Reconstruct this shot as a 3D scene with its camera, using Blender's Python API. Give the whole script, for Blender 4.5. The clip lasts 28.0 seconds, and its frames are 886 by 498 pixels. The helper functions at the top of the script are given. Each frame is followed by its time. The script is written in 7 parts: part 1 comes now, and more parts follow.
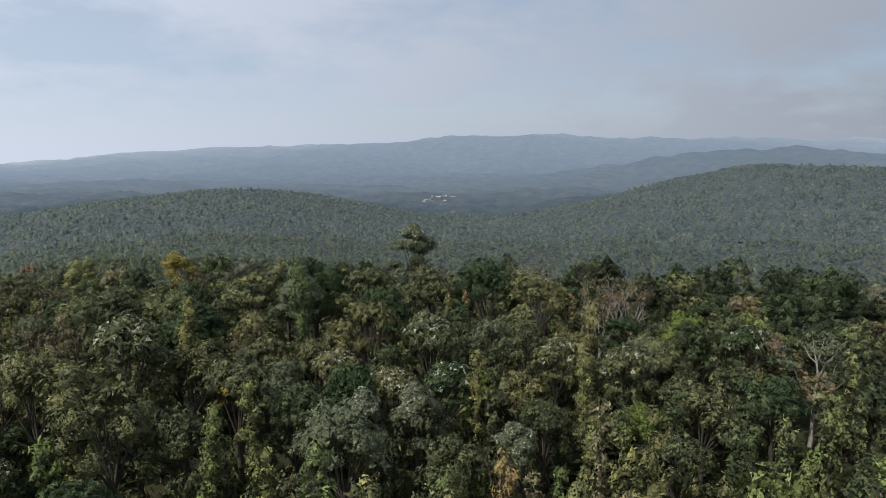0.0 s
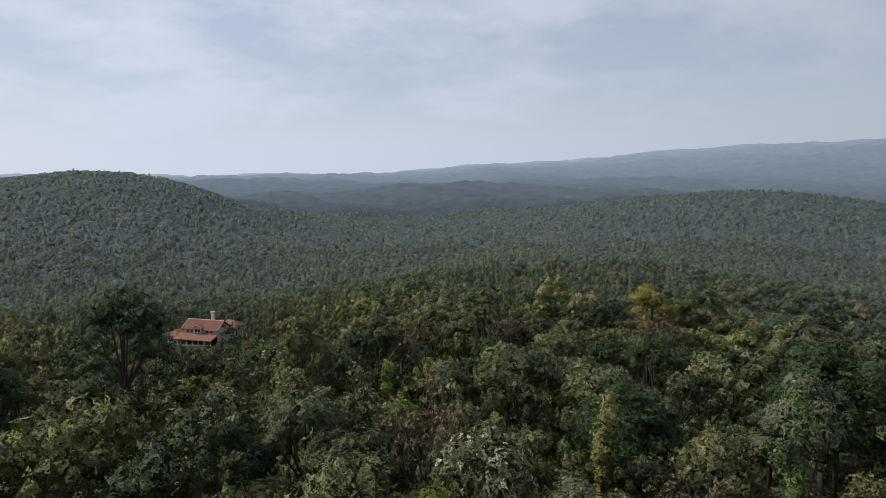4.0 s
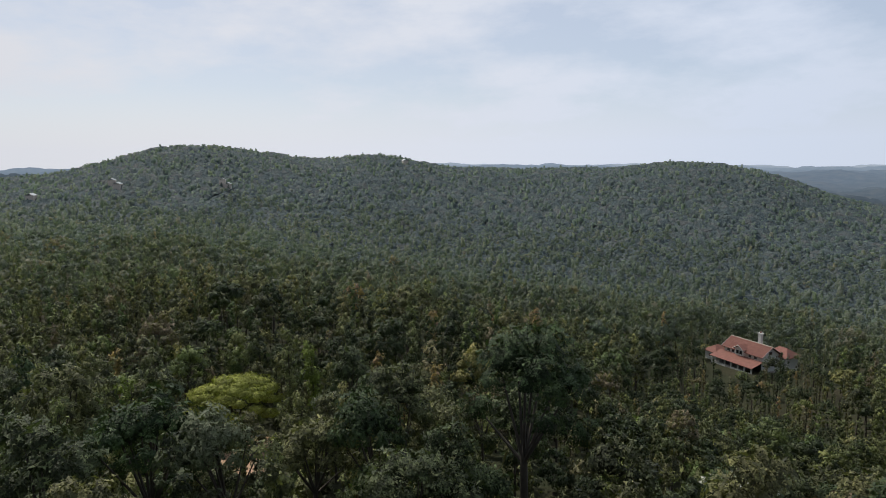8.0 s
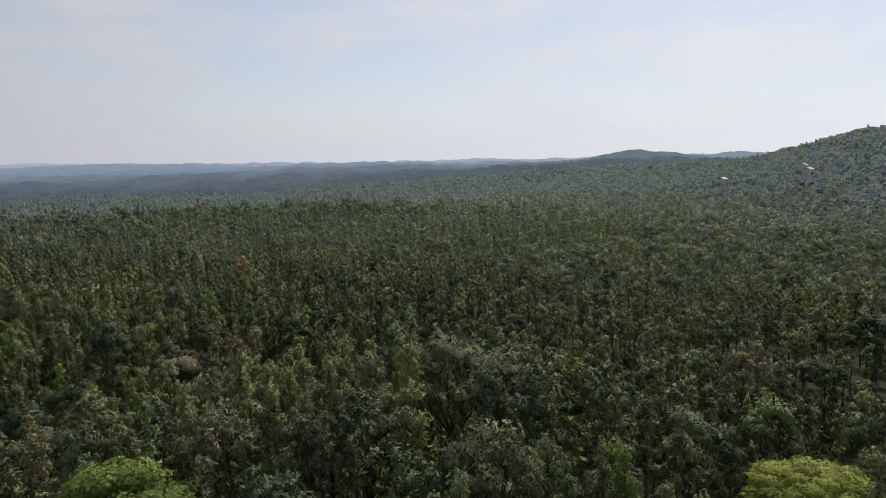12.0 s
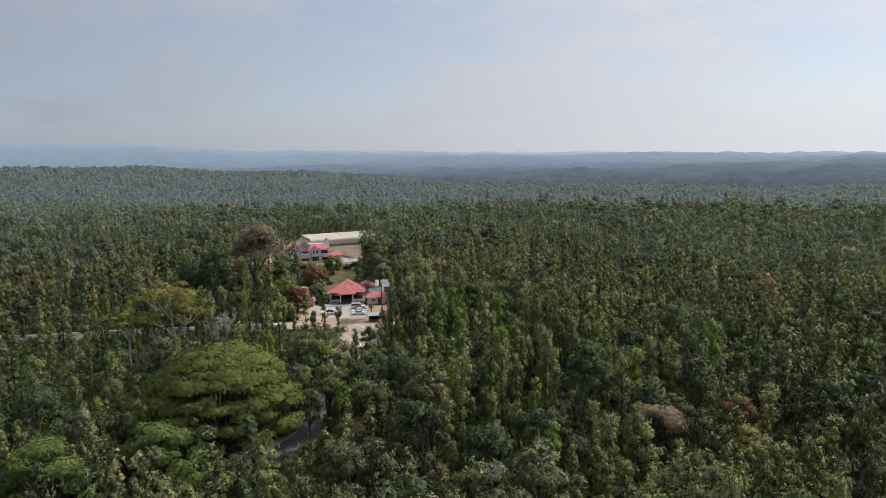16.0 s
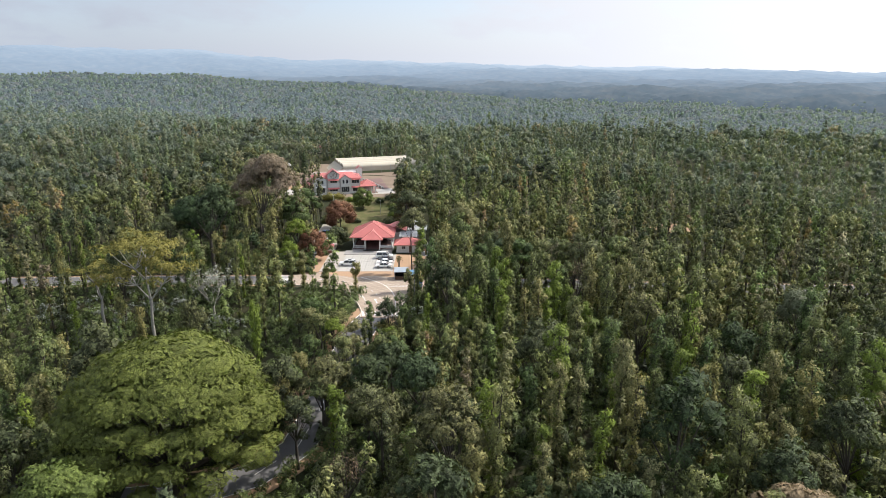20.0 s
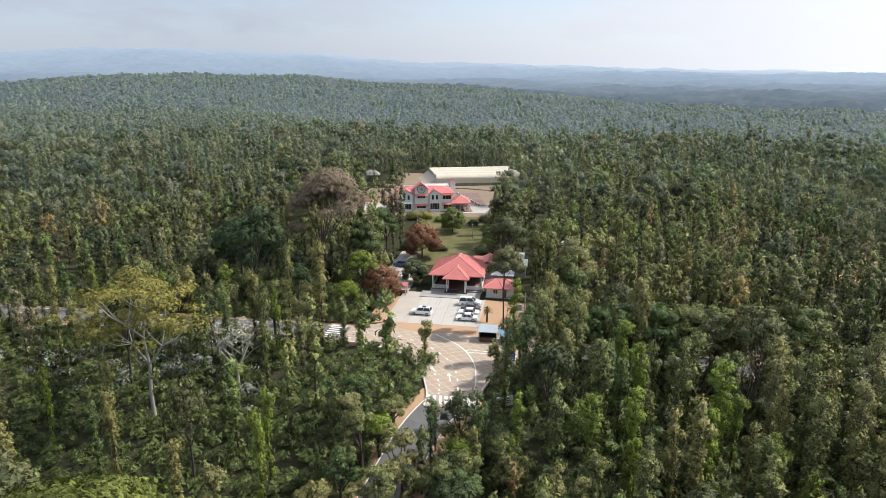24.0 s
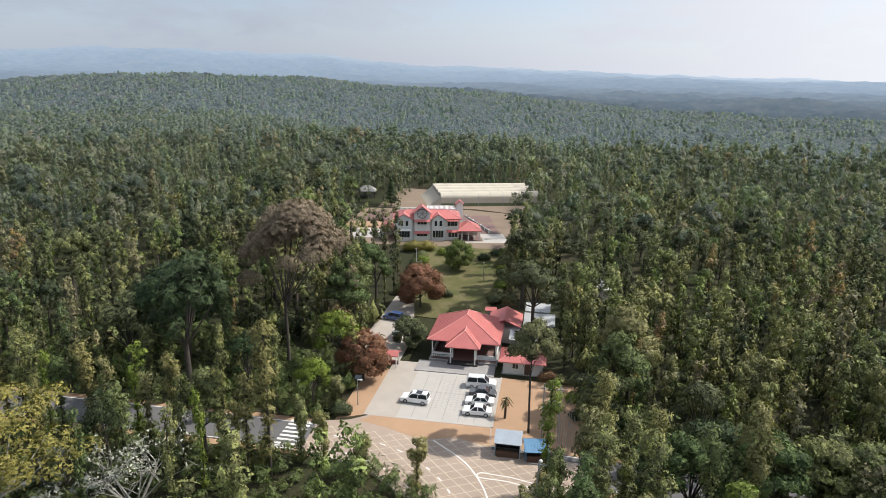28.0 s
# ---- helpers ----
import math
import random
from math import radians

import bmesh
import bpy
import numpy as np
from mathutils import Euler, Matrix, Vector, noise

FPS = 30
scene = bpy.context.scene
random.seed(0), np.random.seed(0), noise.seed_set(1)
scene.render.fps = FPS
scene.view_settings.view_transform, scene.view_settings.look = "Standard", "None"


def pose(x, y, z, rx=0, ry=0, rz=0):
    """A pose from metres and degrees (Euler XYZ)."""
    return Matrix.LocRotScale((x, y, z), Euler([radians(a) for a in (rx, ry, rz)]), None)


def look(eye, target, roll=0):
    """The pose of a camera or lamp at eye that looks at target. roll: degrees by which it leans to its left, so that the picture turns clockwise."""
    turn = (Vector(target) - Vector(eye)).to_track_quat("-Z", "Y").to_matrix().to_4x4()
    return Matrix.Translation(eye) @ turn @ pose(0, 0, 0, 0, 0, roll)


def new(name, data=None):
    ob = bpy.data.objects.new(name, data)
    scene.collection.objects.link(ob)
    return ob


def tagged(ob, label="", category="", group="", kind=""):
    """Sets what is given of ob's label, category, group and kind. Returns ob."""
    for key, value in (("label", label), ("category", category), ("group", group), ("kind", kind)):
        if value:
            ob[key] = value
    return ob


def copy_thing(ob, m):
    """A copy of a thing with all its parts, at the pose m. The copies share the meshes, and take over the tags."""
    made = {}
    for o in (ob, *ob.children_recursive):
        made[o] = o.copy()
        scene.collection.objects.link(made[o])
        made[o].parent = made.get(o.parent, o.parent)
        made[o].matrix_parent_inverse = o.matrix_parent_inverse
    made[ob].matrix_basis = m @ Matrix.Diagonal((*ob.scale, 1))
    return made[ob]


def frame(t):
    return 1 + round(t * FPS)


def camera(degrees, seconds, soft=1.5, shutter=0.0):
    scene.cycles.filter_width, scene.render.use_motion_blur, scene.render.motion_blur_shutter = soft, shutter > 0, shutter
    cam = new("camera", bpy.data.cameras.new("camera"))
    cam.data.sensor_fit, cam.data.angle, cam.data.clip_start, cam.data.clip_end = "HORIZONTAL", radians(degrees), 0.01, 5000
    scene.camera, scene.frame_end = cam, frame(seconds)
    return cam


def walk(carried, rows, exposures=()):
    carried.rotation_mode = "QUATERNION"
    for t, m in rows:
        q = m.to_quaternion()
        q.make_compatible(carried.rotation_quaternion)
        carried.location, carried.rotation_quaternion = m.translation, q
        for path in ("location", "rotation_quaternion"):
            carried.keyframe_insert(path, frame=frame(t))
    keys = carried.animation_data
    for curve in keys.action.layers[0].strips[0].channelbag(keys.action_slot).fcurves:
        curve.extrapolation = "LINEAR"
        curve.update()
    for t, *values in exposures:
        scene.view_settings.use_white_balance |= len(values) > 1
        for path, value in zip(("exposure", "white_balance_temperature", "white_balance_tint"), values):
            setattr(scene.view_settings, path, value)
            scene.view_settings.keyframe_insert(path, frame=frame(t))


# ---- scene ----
cam = camera(69.0, 28.0, soft=0.4)
PATH = [
    (0.0, pose(0.00, 0.00, 43.89, 81.82, 0.58, 0.00)),
    (0.5, pose(-0.51, 5.06, 44.14, 81.91, 0.51, 4.42)),
    (1.0, pose(-0.98, 10.11, 44.39, 81.97, 0.55, 7.38)),
    (1.5, pose(-1.61, 15.13, 44.63, 81.97, 0.48, 8.28)),
    (2.0, pose(-2.40, 20.28, 44.90, 82.05, 0.51, 14.81)),
    (2.5, pose(-3.11, 25.19, 45.20, 82.08, 0.61, 23.56)),
    (3.0, pose(-3.99, 29.87, 45.53, 82.09, 0.68, 32.02)),
    (3.5, pose(-5.43, 34.31, 45.81, 82.11, 0.70, 38.91)),
    (5.5, pose(-14.12, 50.99, 46.40, 82.08, 0.76, 59.18)),
    (6.0, pose(-17.12, 54.75, 46.48, 82.15, 0.86, 65.45)),
    (6.5, pose(-20.82, 58.01, 46.48, 82.13, 0.93, 72.72)),
    (7.0, pose(-25.18, 60.99, 46.44, 82.12, 0.86, 79.90)),
    (7.5, pose(-29.79, 63.60, 46.44, 82.07, 0.91, 87.19)),
    (8.0, pose(-34.25, 65.76, 46.49, 82.03, 0.99, 94.39)),
    (8.5, pose(-38.39, 67.35, 46.60, 81.99, 1.03, 101.52)),
    (9.0, pose(-42.57, 68.22, 46.70, 81.97, 0.98, 108.59)),
    (9.5, pose(-47.05, 68.56, 46.82, 81.91, 1.10, 115.71)),
    (10.0, pose(-51.54, 68.52, 46.97, 81.86, 1.10, 122.96)),
    (10.5, pose(-55.87, 68.03, 47.12, 81.83, 1.21, 130.13)),
    (11.0, pose(-59.86, 66.96, 47.22, 81.85, 1.36, 137.36)),
    (11.5, pose(-63.69, 65.24, 47.30, 81.91, 1.50, 144.45)),
    (12.0, pose(-67.22, 63.23, 47.39, 81.93, 1.58, 151.61)),
    (12.5, pose(-70.23, 61.04, 47.46, 82.00, 1.73, 158.66)),
    (13.0, pose(-72.72, 58.36, 47.48, 82.08, 1.66, 165.71)),
    (13.5, pose(-74.24, 54.96, 47.54, 82.16, 1.68, 172.32)),
    (15.5, pose(-74.85, 35.78, 48.67, 82.12, 1.24, 196.36)),
    (16.0, pose(-74.32, 30.76, 48.77, 81.99, 1.07, 196.46)),
    (16.5, pose(-73.50, 25.77, 48.81, 79.61, 0.82, 196.52)),
    (17.0, pose(-72.51, 20.86, 48.90, 75.42, 0.43, 196.71)),
    (17.5, pose(-71.34, 16.03, 49.11, 74.96, 0.23, 196.77)),
    (18.0, pose(-70.12, 11.37, 49.38, 74.86, 0.09, 196.85)),
    (18.5, pose(-68.85, 6.89, 49.62, 74.78, -0.07, 196.90)),
    (19.0, pose(-67.56, 2.50, 49.85, 74.68, -0.14, 196.91)),
    (19.5, pose(-66.14, -2.02, 50.07, 74.61, -0.02, 200.63)),
    (20.0, pose(-64.94, -6.48, 50.25, 74.57, -0.07, 201.28)),
    (20.5, pose(-63.42, -10.95, 50.40, 74.52, -0.26, 201.35)),
    (21.0, pose(-61.58, -15.48, 50.36, 74.52, -0.22, 203.70)),
    (21.5, pose(-59.67, -20.20, 50.14, 74.64, -0.21, 205.73)),
    (23.5, pose(-52.03, -40.32, 48.77, 74.83, -0.34, 210.79)),
    (24.0, pose(-49.78, -45.02, 48.41, 74.79, -0.26, 210.91)),
    (24.5, pose(-47.35, -49.55, 48.12, 74.84, -0.31, 210.97)),
    (25.0, pose(-44.92, -53.75, 47.88, 74.90, -0.40, 211.04)),
    (25.5, pose(-42.54, -57.73, 47.71, 74.95, -0.54, 211.15)),
    (26.0, pose(-40.22, -61.59, 47.62, 74.99, -0.76, 211.28)),
    (26.5, pose(-37.98, -65.31, 47.58, 75.06, -0.81, 211.35)),
    (27.0, pose(-35.72, -69.12, 47.65, 75.09, -0.91, 211.45)),
    (27.5, pose(-33.41, -72.89, 47.81, 75.09, -1.00, 211.52)),
    (28.0, pose(-31.01, -76.62, 48.09, 75.09, -1.03, 211.58)),
]

walk(cam, PATH, [(0, -0.17), (3.0, -0.36), (6.0, -0.44), (8.0, -0.38), (11.0, -0.27), (13.2, -0.24), (16.0, -0.02), (17.0, 0.20), (18.0, 0.49), (20, 0.56), (25.5, 0.52), (28, 0.38)])

# ---- light ----
SUN_FROM = Vector((-8.3, -8.4, 14.2)).normalized()
world = bpy.data.worlds.new("sky")
scene.world = world
world.use_nodes = True
nt = world.node_tree
nt.nodes.clear()
sky = nt.nodes.new("ShaderNodeTexSky")
sky.sky_type, sky.sun_disc = "NISHITA", False
sky.sun_elevation, sky.sun_rotation = radians(50), radians(224.6)
sky.air_density, sky.dust_density, sky.ozone_density, sky.altitude = 1.0, 1.2, 2.0, 900
bg = nt.nodes.new("ShaderNodeBackground")
bg.inputs[1].default_value = 0.12
nt.links.new(sky.outputs[0], bg.inputs[0])
# thin cloud and haze, brighter towards the west
cloud = nt.nodes.new("ShaderNodeBackground")
cloud.inputs[0].default_value = (0.705, 0.768, 0.890, 1)
tc = nt.nodes.new("ShaderNodeTexCoord")
dot = nt.nodes.new("ShaderNodeVectorMath")
dot.operation = "DOT_PRODUCT"
dot.inputs[1].default_value = Vector((-0.9, -0.06, 0.36))
nt.links.new(tc.outputs["Generated"], dot.inputs[0])
glow = nt.nodes.new("ShaderNodeMapRange")
for i, v in zip((1, 2, 3, 4), (-0.6, 0.9, 0.53, 1.23)):
    glow.inputs[i].default_value = v
nt.links.new(dot.outputs["Value"], glow.inputs[0])
nt.links.new(glow.outputs[0], cloud.inputs[1])
# whiter towards the sun, bluer away from it
warm = nt.nodes.new("ShaderNodeValToRGB")
warm.color_ramp.elements[0].position, warm.color_ramp.elements[0].color = 0.15, (0.690, 0.765, 0.905, 1)
warm.color_ramp.elements[1].position, warm.color_ramp.elements[1].color = 0.85, (0.785, 0.802, 0.862, 1)
sunward = nt.nodes.new("ShaderNodeVectorMath")
sunward.operation = "DOT_PRODUCT"
sunward.inputs[1].default_value = Vector((-0.5, -0.85, 0.1))
nt.links.new(tc.outputs["Generated"], sunward.inputs[0])
nt.links.new(sunward.outputs["Value"], warm.inputs[0])
nt.links.new(warm.outputs[0], cloud.inputs[0])
mp = nt.nodes.new("ShaderNodeMapping")
mp.inputs["Scale"].default_value = (1.0, 1.0, 2.8)
nt.links.new(tc.outputs["Generated"], mp.inputs[0])
nz = nt.nodes.new("ShaderNodeTexNoise")
nz.inputs["Scale"].default_value, nz.inputs["Detail"].default_value, nz.inputs["Roughness"].default_value = 3.6, 10, 0.58
nt.links.new(mp.outputs[0], nz.inputs[0])
cr = nt.nodes.new("ShaderNodeMapRange")
for i, v in zip((1, 2, 3, 4), (0.40, 0.60, 0.60, 1.0)):
    cr.inputs[i].default_value = v
nt.links.new(nz.outputs[0], cr.inputs[0])
# the haze closes towards the horizon
up = nt.nodes.new("ShaderNodeSeparateXYZ")
nt.links.new(tc.outputs["Generated"], up.inputs[0])
low = nt.nodes.new("ShaderNodeMapRange")
for i, v in zip((1, 2, 3, 4), (0.02, 0.24, 1.0, 0.0)):
    low.inputs[i].default_value = v
nt.links.new(up.outputs[2], low.inputs[0])
most = nt.nodes.new("ShaderNodeMath")
most.operation = "MAXIMUM"
nt.links.new(cr.outputs[0], most.inputs[0])
nt.links.new(low.outputs[0], most.inputs[1])
ms = nt.nodes.new("ShaderNodeMixShader")
nt.links.new(most.outputs[0], ms.inputs[0])
nt.links.new(bg.outputs[0], ms.inputs[1])
nt.links.new(cloud.outputs[0], ms.inputs[2])
wo = nt.nodes.new("ShaderNodeOutputWorld")
nt.links.new(ms.outputs[0], wo.inputs[0])

sun = new("sun", bpy.data.lights.new("sun", "SUN"))
sun.data.energy, sun.data.angle, sun.data.color = 4.3, radians(0.6), (1.0, 0.95, 0.87)
sun.matrix_world = look(SUN_FROM * 300, (0, 0, 0))


# ---- materials ----
class Nodes:
    """A small builder for node materials."""

    def __init__(self, name):
        self.m = bpy.data.materials.new(name)
        self.m.use_nodes = True
        self.t = self.m.node_tree
        self.p = self.t.nodes["Principled BSDF"]

    def add(self, kind, **values):
        n = self.t.nodes.new("ShaderNode" + kind)
        for k, v in values.items():
            n.inputs[k.replace("_", " ")].default_value = v
        return n

    def link(self, a, b):
        self.t.links.new(a, b)

    def noise(self, scale, detail=5, rough=0.6, coord="Object"):
        c = self.add("TexCoord")
        n = self.add("TexNoise", Scale=scale, Detail=detail, Roughness=rough)
        self.link(c.outputs[coord], n.inputs["Vector"])
        return n.outputs[0]

    def place_noise(self, scale, detail=4):
        g = self.add("NewGeometry")
        n = self.add("TexNoise", Scale=scale, Detail=detail)
        self.link(g.outputs["Position"], n.inputs["Vector"])
        return n.outputs[0]

    def ramp(self, fac, stops):
        r = self.t.nodes.new("ShaderNodeValToRGB")
        e = r.color_ramp.elements
        while len(e) < len(stops):
            e.new(0.5)
        for el, (at, col) in zip(e, stops):
            el.position, el.color = at, (*col, 1)
        self.link(fac, r.inputs[0])
        return r.outputs[0]

    def add_split(self, colour):
        k = self.add("SeparateColor")
        self.link(colour, k.inputs[0])
        return k.outputs[0]

    def mix(self, fac, a, b, how="MIX"):
        n = self.t.nodes.new("ShaderNodeMix")
        n.data_type, n.blend_type = "RGBA", how
        for socket, v in ((n.inputs[0], fac), (n.inputs[6], a), (n.inputs[7], b)):
            if hasattr(v, "links"):
                self.link(v, socket)
            else:
                socket.default_value = v if not isinstance(v, tuple) else (*v, 1)
        return n.outputs[2]

    def calc(self, how, a, b):
        n = self.t.nodes.new("ShaderNodeMath")
        n.operation = how
        for socket, v in ((n.inputs[0], a), (n.inputs[1], b)):
            if hasattr(v, "links"):
                self.link(v, socket)
            else:
                socket.default_value = v
        return n.outputs[0]

    def bump(self, height, strength, dist):
        b = self.add("Bump", Strength=strength, Distance=dist)
        self.link(height, b.inputs["Height"])
        self.link(b.outputs[0], self.p.inputs["Normal"])

    def done(self, colour=None, rough=0.6, metal=0.0, spec=0.4):
        if colour is not None:
            if hasattr(colour, "links"):
                self.link(colour, self.p.inputs["Base Color"])
            else:
                self.p.inputs["Base Color"].default_value = (*colour, 1)
        self.p.inputs["Roughness"].default_value = rough
        self.p.inputs["Metallic"].default_value = metal
        self.p.inputs["Specular IOR Level"].default_value = spec
        return self.m


def worn(name, colour, rough=0.6, scale=1.5, amount=0.35, bump=0.0, metal=0.0, spec=0.4, fine=25):
    """A painted or plain surface with stains at a large scale and grain at a fine one."""
    n = Nodes(name)
    big, small = n.noise(scale), n.noise(fine, 3)
    dark = tuple(c * (1 - amount) for c in colour)
    light = tuple(min(1, c * (1 + amount * 0.4)) for c in colour)
    col = n.mix(big, dark, light)
    col = n.mix(n.calc("MULTIPLY", small, 0.35), col, tuple(c * 0.6 for c in colour))
    if bump:
        n.bump(small, bump, 0.02)
    return n.done(col, rough, metal, spec)


LEAF = [
    (0.00, (0.036, 0.047, 0.025)),
    (0.20, (0.066, 0.076, 0.038)),
    (0.40, (0.123, 0.130, 0.055)),
    (0.55, (0.165, 0.171, 0.060)),
    (0.70, (0.167, 0.159, 0.070)),
    (0.84, (0.165, 0.154, 0.099)),
    (0.93, (0.253, 0.204, 0.064)),
    (1.00, (0.156, 0.107, 0.082)),
]


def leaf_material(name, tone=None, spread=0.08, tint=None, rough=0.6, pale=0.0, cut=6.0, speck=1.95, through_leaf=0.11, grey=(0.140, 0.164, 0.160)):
    """Leaves: tone picks the kind along the scale of greens; without one it is read from the mesh. pale mixes distance
    haze, coloured grey, into the base colour.
    """
    n = Nodes(name)
    g = n.add("NewGeometry")
    isl = g.outputs["Random Per Island"]
    if tint is not None:
        a = tuple(c * 0.6 for c in tint)
        b = tuple(min(1, c * 1.45) for c in tint)
        col = n.mix(isl, a, b)
        o = n.add("ObjectInfo")
        col = n.mix(n.calc("MULTIPLY", o.outputs["Random"], 0.35), col, (0.05, 0.07, 0.025))
    else:
        if tone is None:
            at = n.t.nodes.new("ShaderNodeAttribute")
            at.attribute_name = "tone"
            base = at.outputs["Fac"]
        else:
            o = n.add("ObjectInfo")
            base = n.calc("ADD", tone - 0.18, n.calc("MULTIPLY", o.outputs["Random"], 0.36))
        f = n.calc("ADD", base, n.calc("MULTIPLY", n.calc("SUBTRACT", isl, 0.5), spread * 2))
        col = n.ramp(f, LEAF)
        if tone is None:
            each = n.add("TexWhiteNoise")
            each.noise_dimensions = "1D"
            n.link(base, each.inputs["W"])
            pick_one = each.outputs["Value"]
        else:
            pick_one = o.outputs["Random"]
        kind = n.ramp(pick_one, [(0.0, (0.80, 1.06, 0.86)), (0.3, (0.94, 1.0, 0.95)), (0.55, (1.0, 1.0, 1.05)), (0.8, (1.12, 1.0, 1.0)), (1.0, (0.90, 0.94, 1.1))])
        col = n.mix(1.0, col, kind, "MULTIPLY")
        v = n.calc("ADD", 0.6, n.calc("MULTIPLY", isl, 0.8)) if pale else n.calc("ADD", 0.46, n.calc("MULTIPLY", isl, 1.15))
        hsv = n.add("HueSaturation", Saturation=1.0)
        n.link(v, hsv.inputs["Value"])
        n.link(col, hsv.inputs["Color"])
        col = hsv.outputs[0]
        # distance haze blended into the leaf's own colour
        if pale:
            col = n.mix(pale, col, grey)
    if cut:
        # single leaves: light and dark ones, each turned its own way
        fine = n.add("TexNoise", Scale=cut * 0.9, Detail=2.0)
        n.link(g.outputs["Position"], fine.inputs["Vector"])
        tint_fine = n.add("HueSaturation")
        n.link(n.calc("ADD", 1 - speck / 2, n.calc("MULTIPLY", fine.outputs[0], speck)), tint_fine.inputs["Value"])
        n.link(col, tint_fine.inputs["Color"])
        col = tint_fine.outputs[0]
        n.bump(fine.outputs[0], 0.45 * speck, 1.2 / cut)
    n.done(col, rough, 0, 0.15)
    tr = n.add("BsdfTranslucent")
    n.link(n.mix(1.0, col, (1.3, 1.6, 0.7), "MULTIPLY"), tr.inputs["Color"])
    mx = n.add("MixShader")
    mx.inputs[0].default_value = through_leaf
    n.link(n.p.outputs[0], mx.inputs[1])
    n.link(tr.outputs[0], mx.inputs[2])
    top = mx.outputs[0]
    if cut:
        # the spray's outline: small leaves with gaps between them
        gap = n.add("TexNoise", Scale=cut, Detail=1.0)
        n.link(g.outputs["Position"], gap.inputs["Vector"])
        hole = n.calc("GREATER_THAN", gap.outputs[0], 0.54)
        clear = n.add("BsdfTransparent")
        mh = n.add("MixShader")
        n.link(hole, mh.inputs[0])
        n.link(top, mh.inputs[1])
        n.link(clear.outputs[0], mh.inputs[2])
        top = mh.outputs[0]
    n.link(top, n.t.nodes["Material Output"].inputs["Surface"])
    return n.m


def bark_material(name, colour, pale):
    n = Nodes(name)
    c = n.mix(n.noise(3.0, 6), colour, pale)
    n.bump(n.noise(14, 6), 0.6, 0.05)
    return n.done(c, 0.9, 0, 0.2)


def soil_material():
    n = Nodes("forest_floor")
    big, small = n.place_noise(0.06), n.place_noise(1.4, 8)
    c = n.ramp(big, [(0.3, (0.028, 0.040, 0.018)), (0.5, (0.040, 0.046, 0.022)), (0.66, (0.060, 0.052, 0.030)), (0.78, (0.036, 0.048, 0.022))])
    c = n.mix(small, c, (0.03, 0.028, 0.016))
    n.bump(small, 0.7, 0.3)
    return n.done(c, 0.95, 0, 0.1)


M_LEAF_MASS = leaf_material("leaves_of_the_woods", cut=4.0)
# distance haze painted into these three leaf colours, more of it farther out
M_LEAF_MID = leaf_material("hazed_slope_leaves", pale=0.36, cut=3.0, speck=1.6, through_leaf=0.27, grey=(0.160, 0.184, 0.176))
M_LEAF_HILL = leaf_material("hazed_hill_leaves", pale=0.60, cut=1.8, speck=1.0, through_leaf=0.34, grey=(0.158, 0.188, 0.200))
M_LEAF_FAR = leaf_material("hazed_far_hill_leaves", spread=0.08, pale=0.70, cut=1.0, speck=0.8, through_leaf=0.42, grey=(0.160, 0.200, 0.226))
M_OAK = leaf_material("oak_leaves", 0.47)
M_BROAD = leaf_material("broad_leaves", 0.24)
M_PALE = leaf_material("pale_leaves", tint=(0.122, 0.136, 0.084))
M_YELLOW = leaf_material("yellow_leaves", tint=(0.255, 0.218, 0.058))
M_LIME = leaf_material("lime_leaves", tint=(0.155, 0.200, 0.034))
M_SPRING = leaf_material("spring_green_leaves", tint=(0.118, 0.150, 0.038))
M_BROWN = leaf_material("dry_brown_leaves", tint=(0.175, 0.119, 0.081))
M_TAN = leaf_material("dry_tan_leaves", tint=(0.25, 0.185, 0.115))
M_GOLD = leaf_material("yellow_green_leaves", tint=(0.24, 0.255, 0.045))
M_PALE_COFFEE = leaf_material("coffee_in_bloom", tint=(0.22, 0.23, 0.21), rough=0.35)
M_DRY = leaf_material("dry_grey_brown_leaves", tint=(0.200, 0.152, 0.108))
M_RUST = leaf_material("rust_leaves", tint=(0.19, 0.092, 0.055))
M_RED = leaf_material("red_flowers", tint=(0.36, 0.05, 0.045))
M_WHITE = leaf_material("white_blossom", tint=(0.40, 0.40, 0.33))
M_RAIN = leaf_material("rain_tree_leaves", tint=(0.152, 0.168, 0.036))
M_COFFEE = leaf_material("coffee_leaves", tint=(0.088, 0.112, 0.036), rough=0.36)
M_FROND = leaf_material("palm_fronds", tint=(0.091, 0.119, 0.039))
M_BARK = bark_material("bark", (0.035, 0.030, 0.025), (0.095, 0.082, 0.068))
M_WHITEBARK = bark_material("pale_bark", (0.20, 0.185, 0.16), (0.38, 0.36, 0.325))
M_SOIL = soil_material()


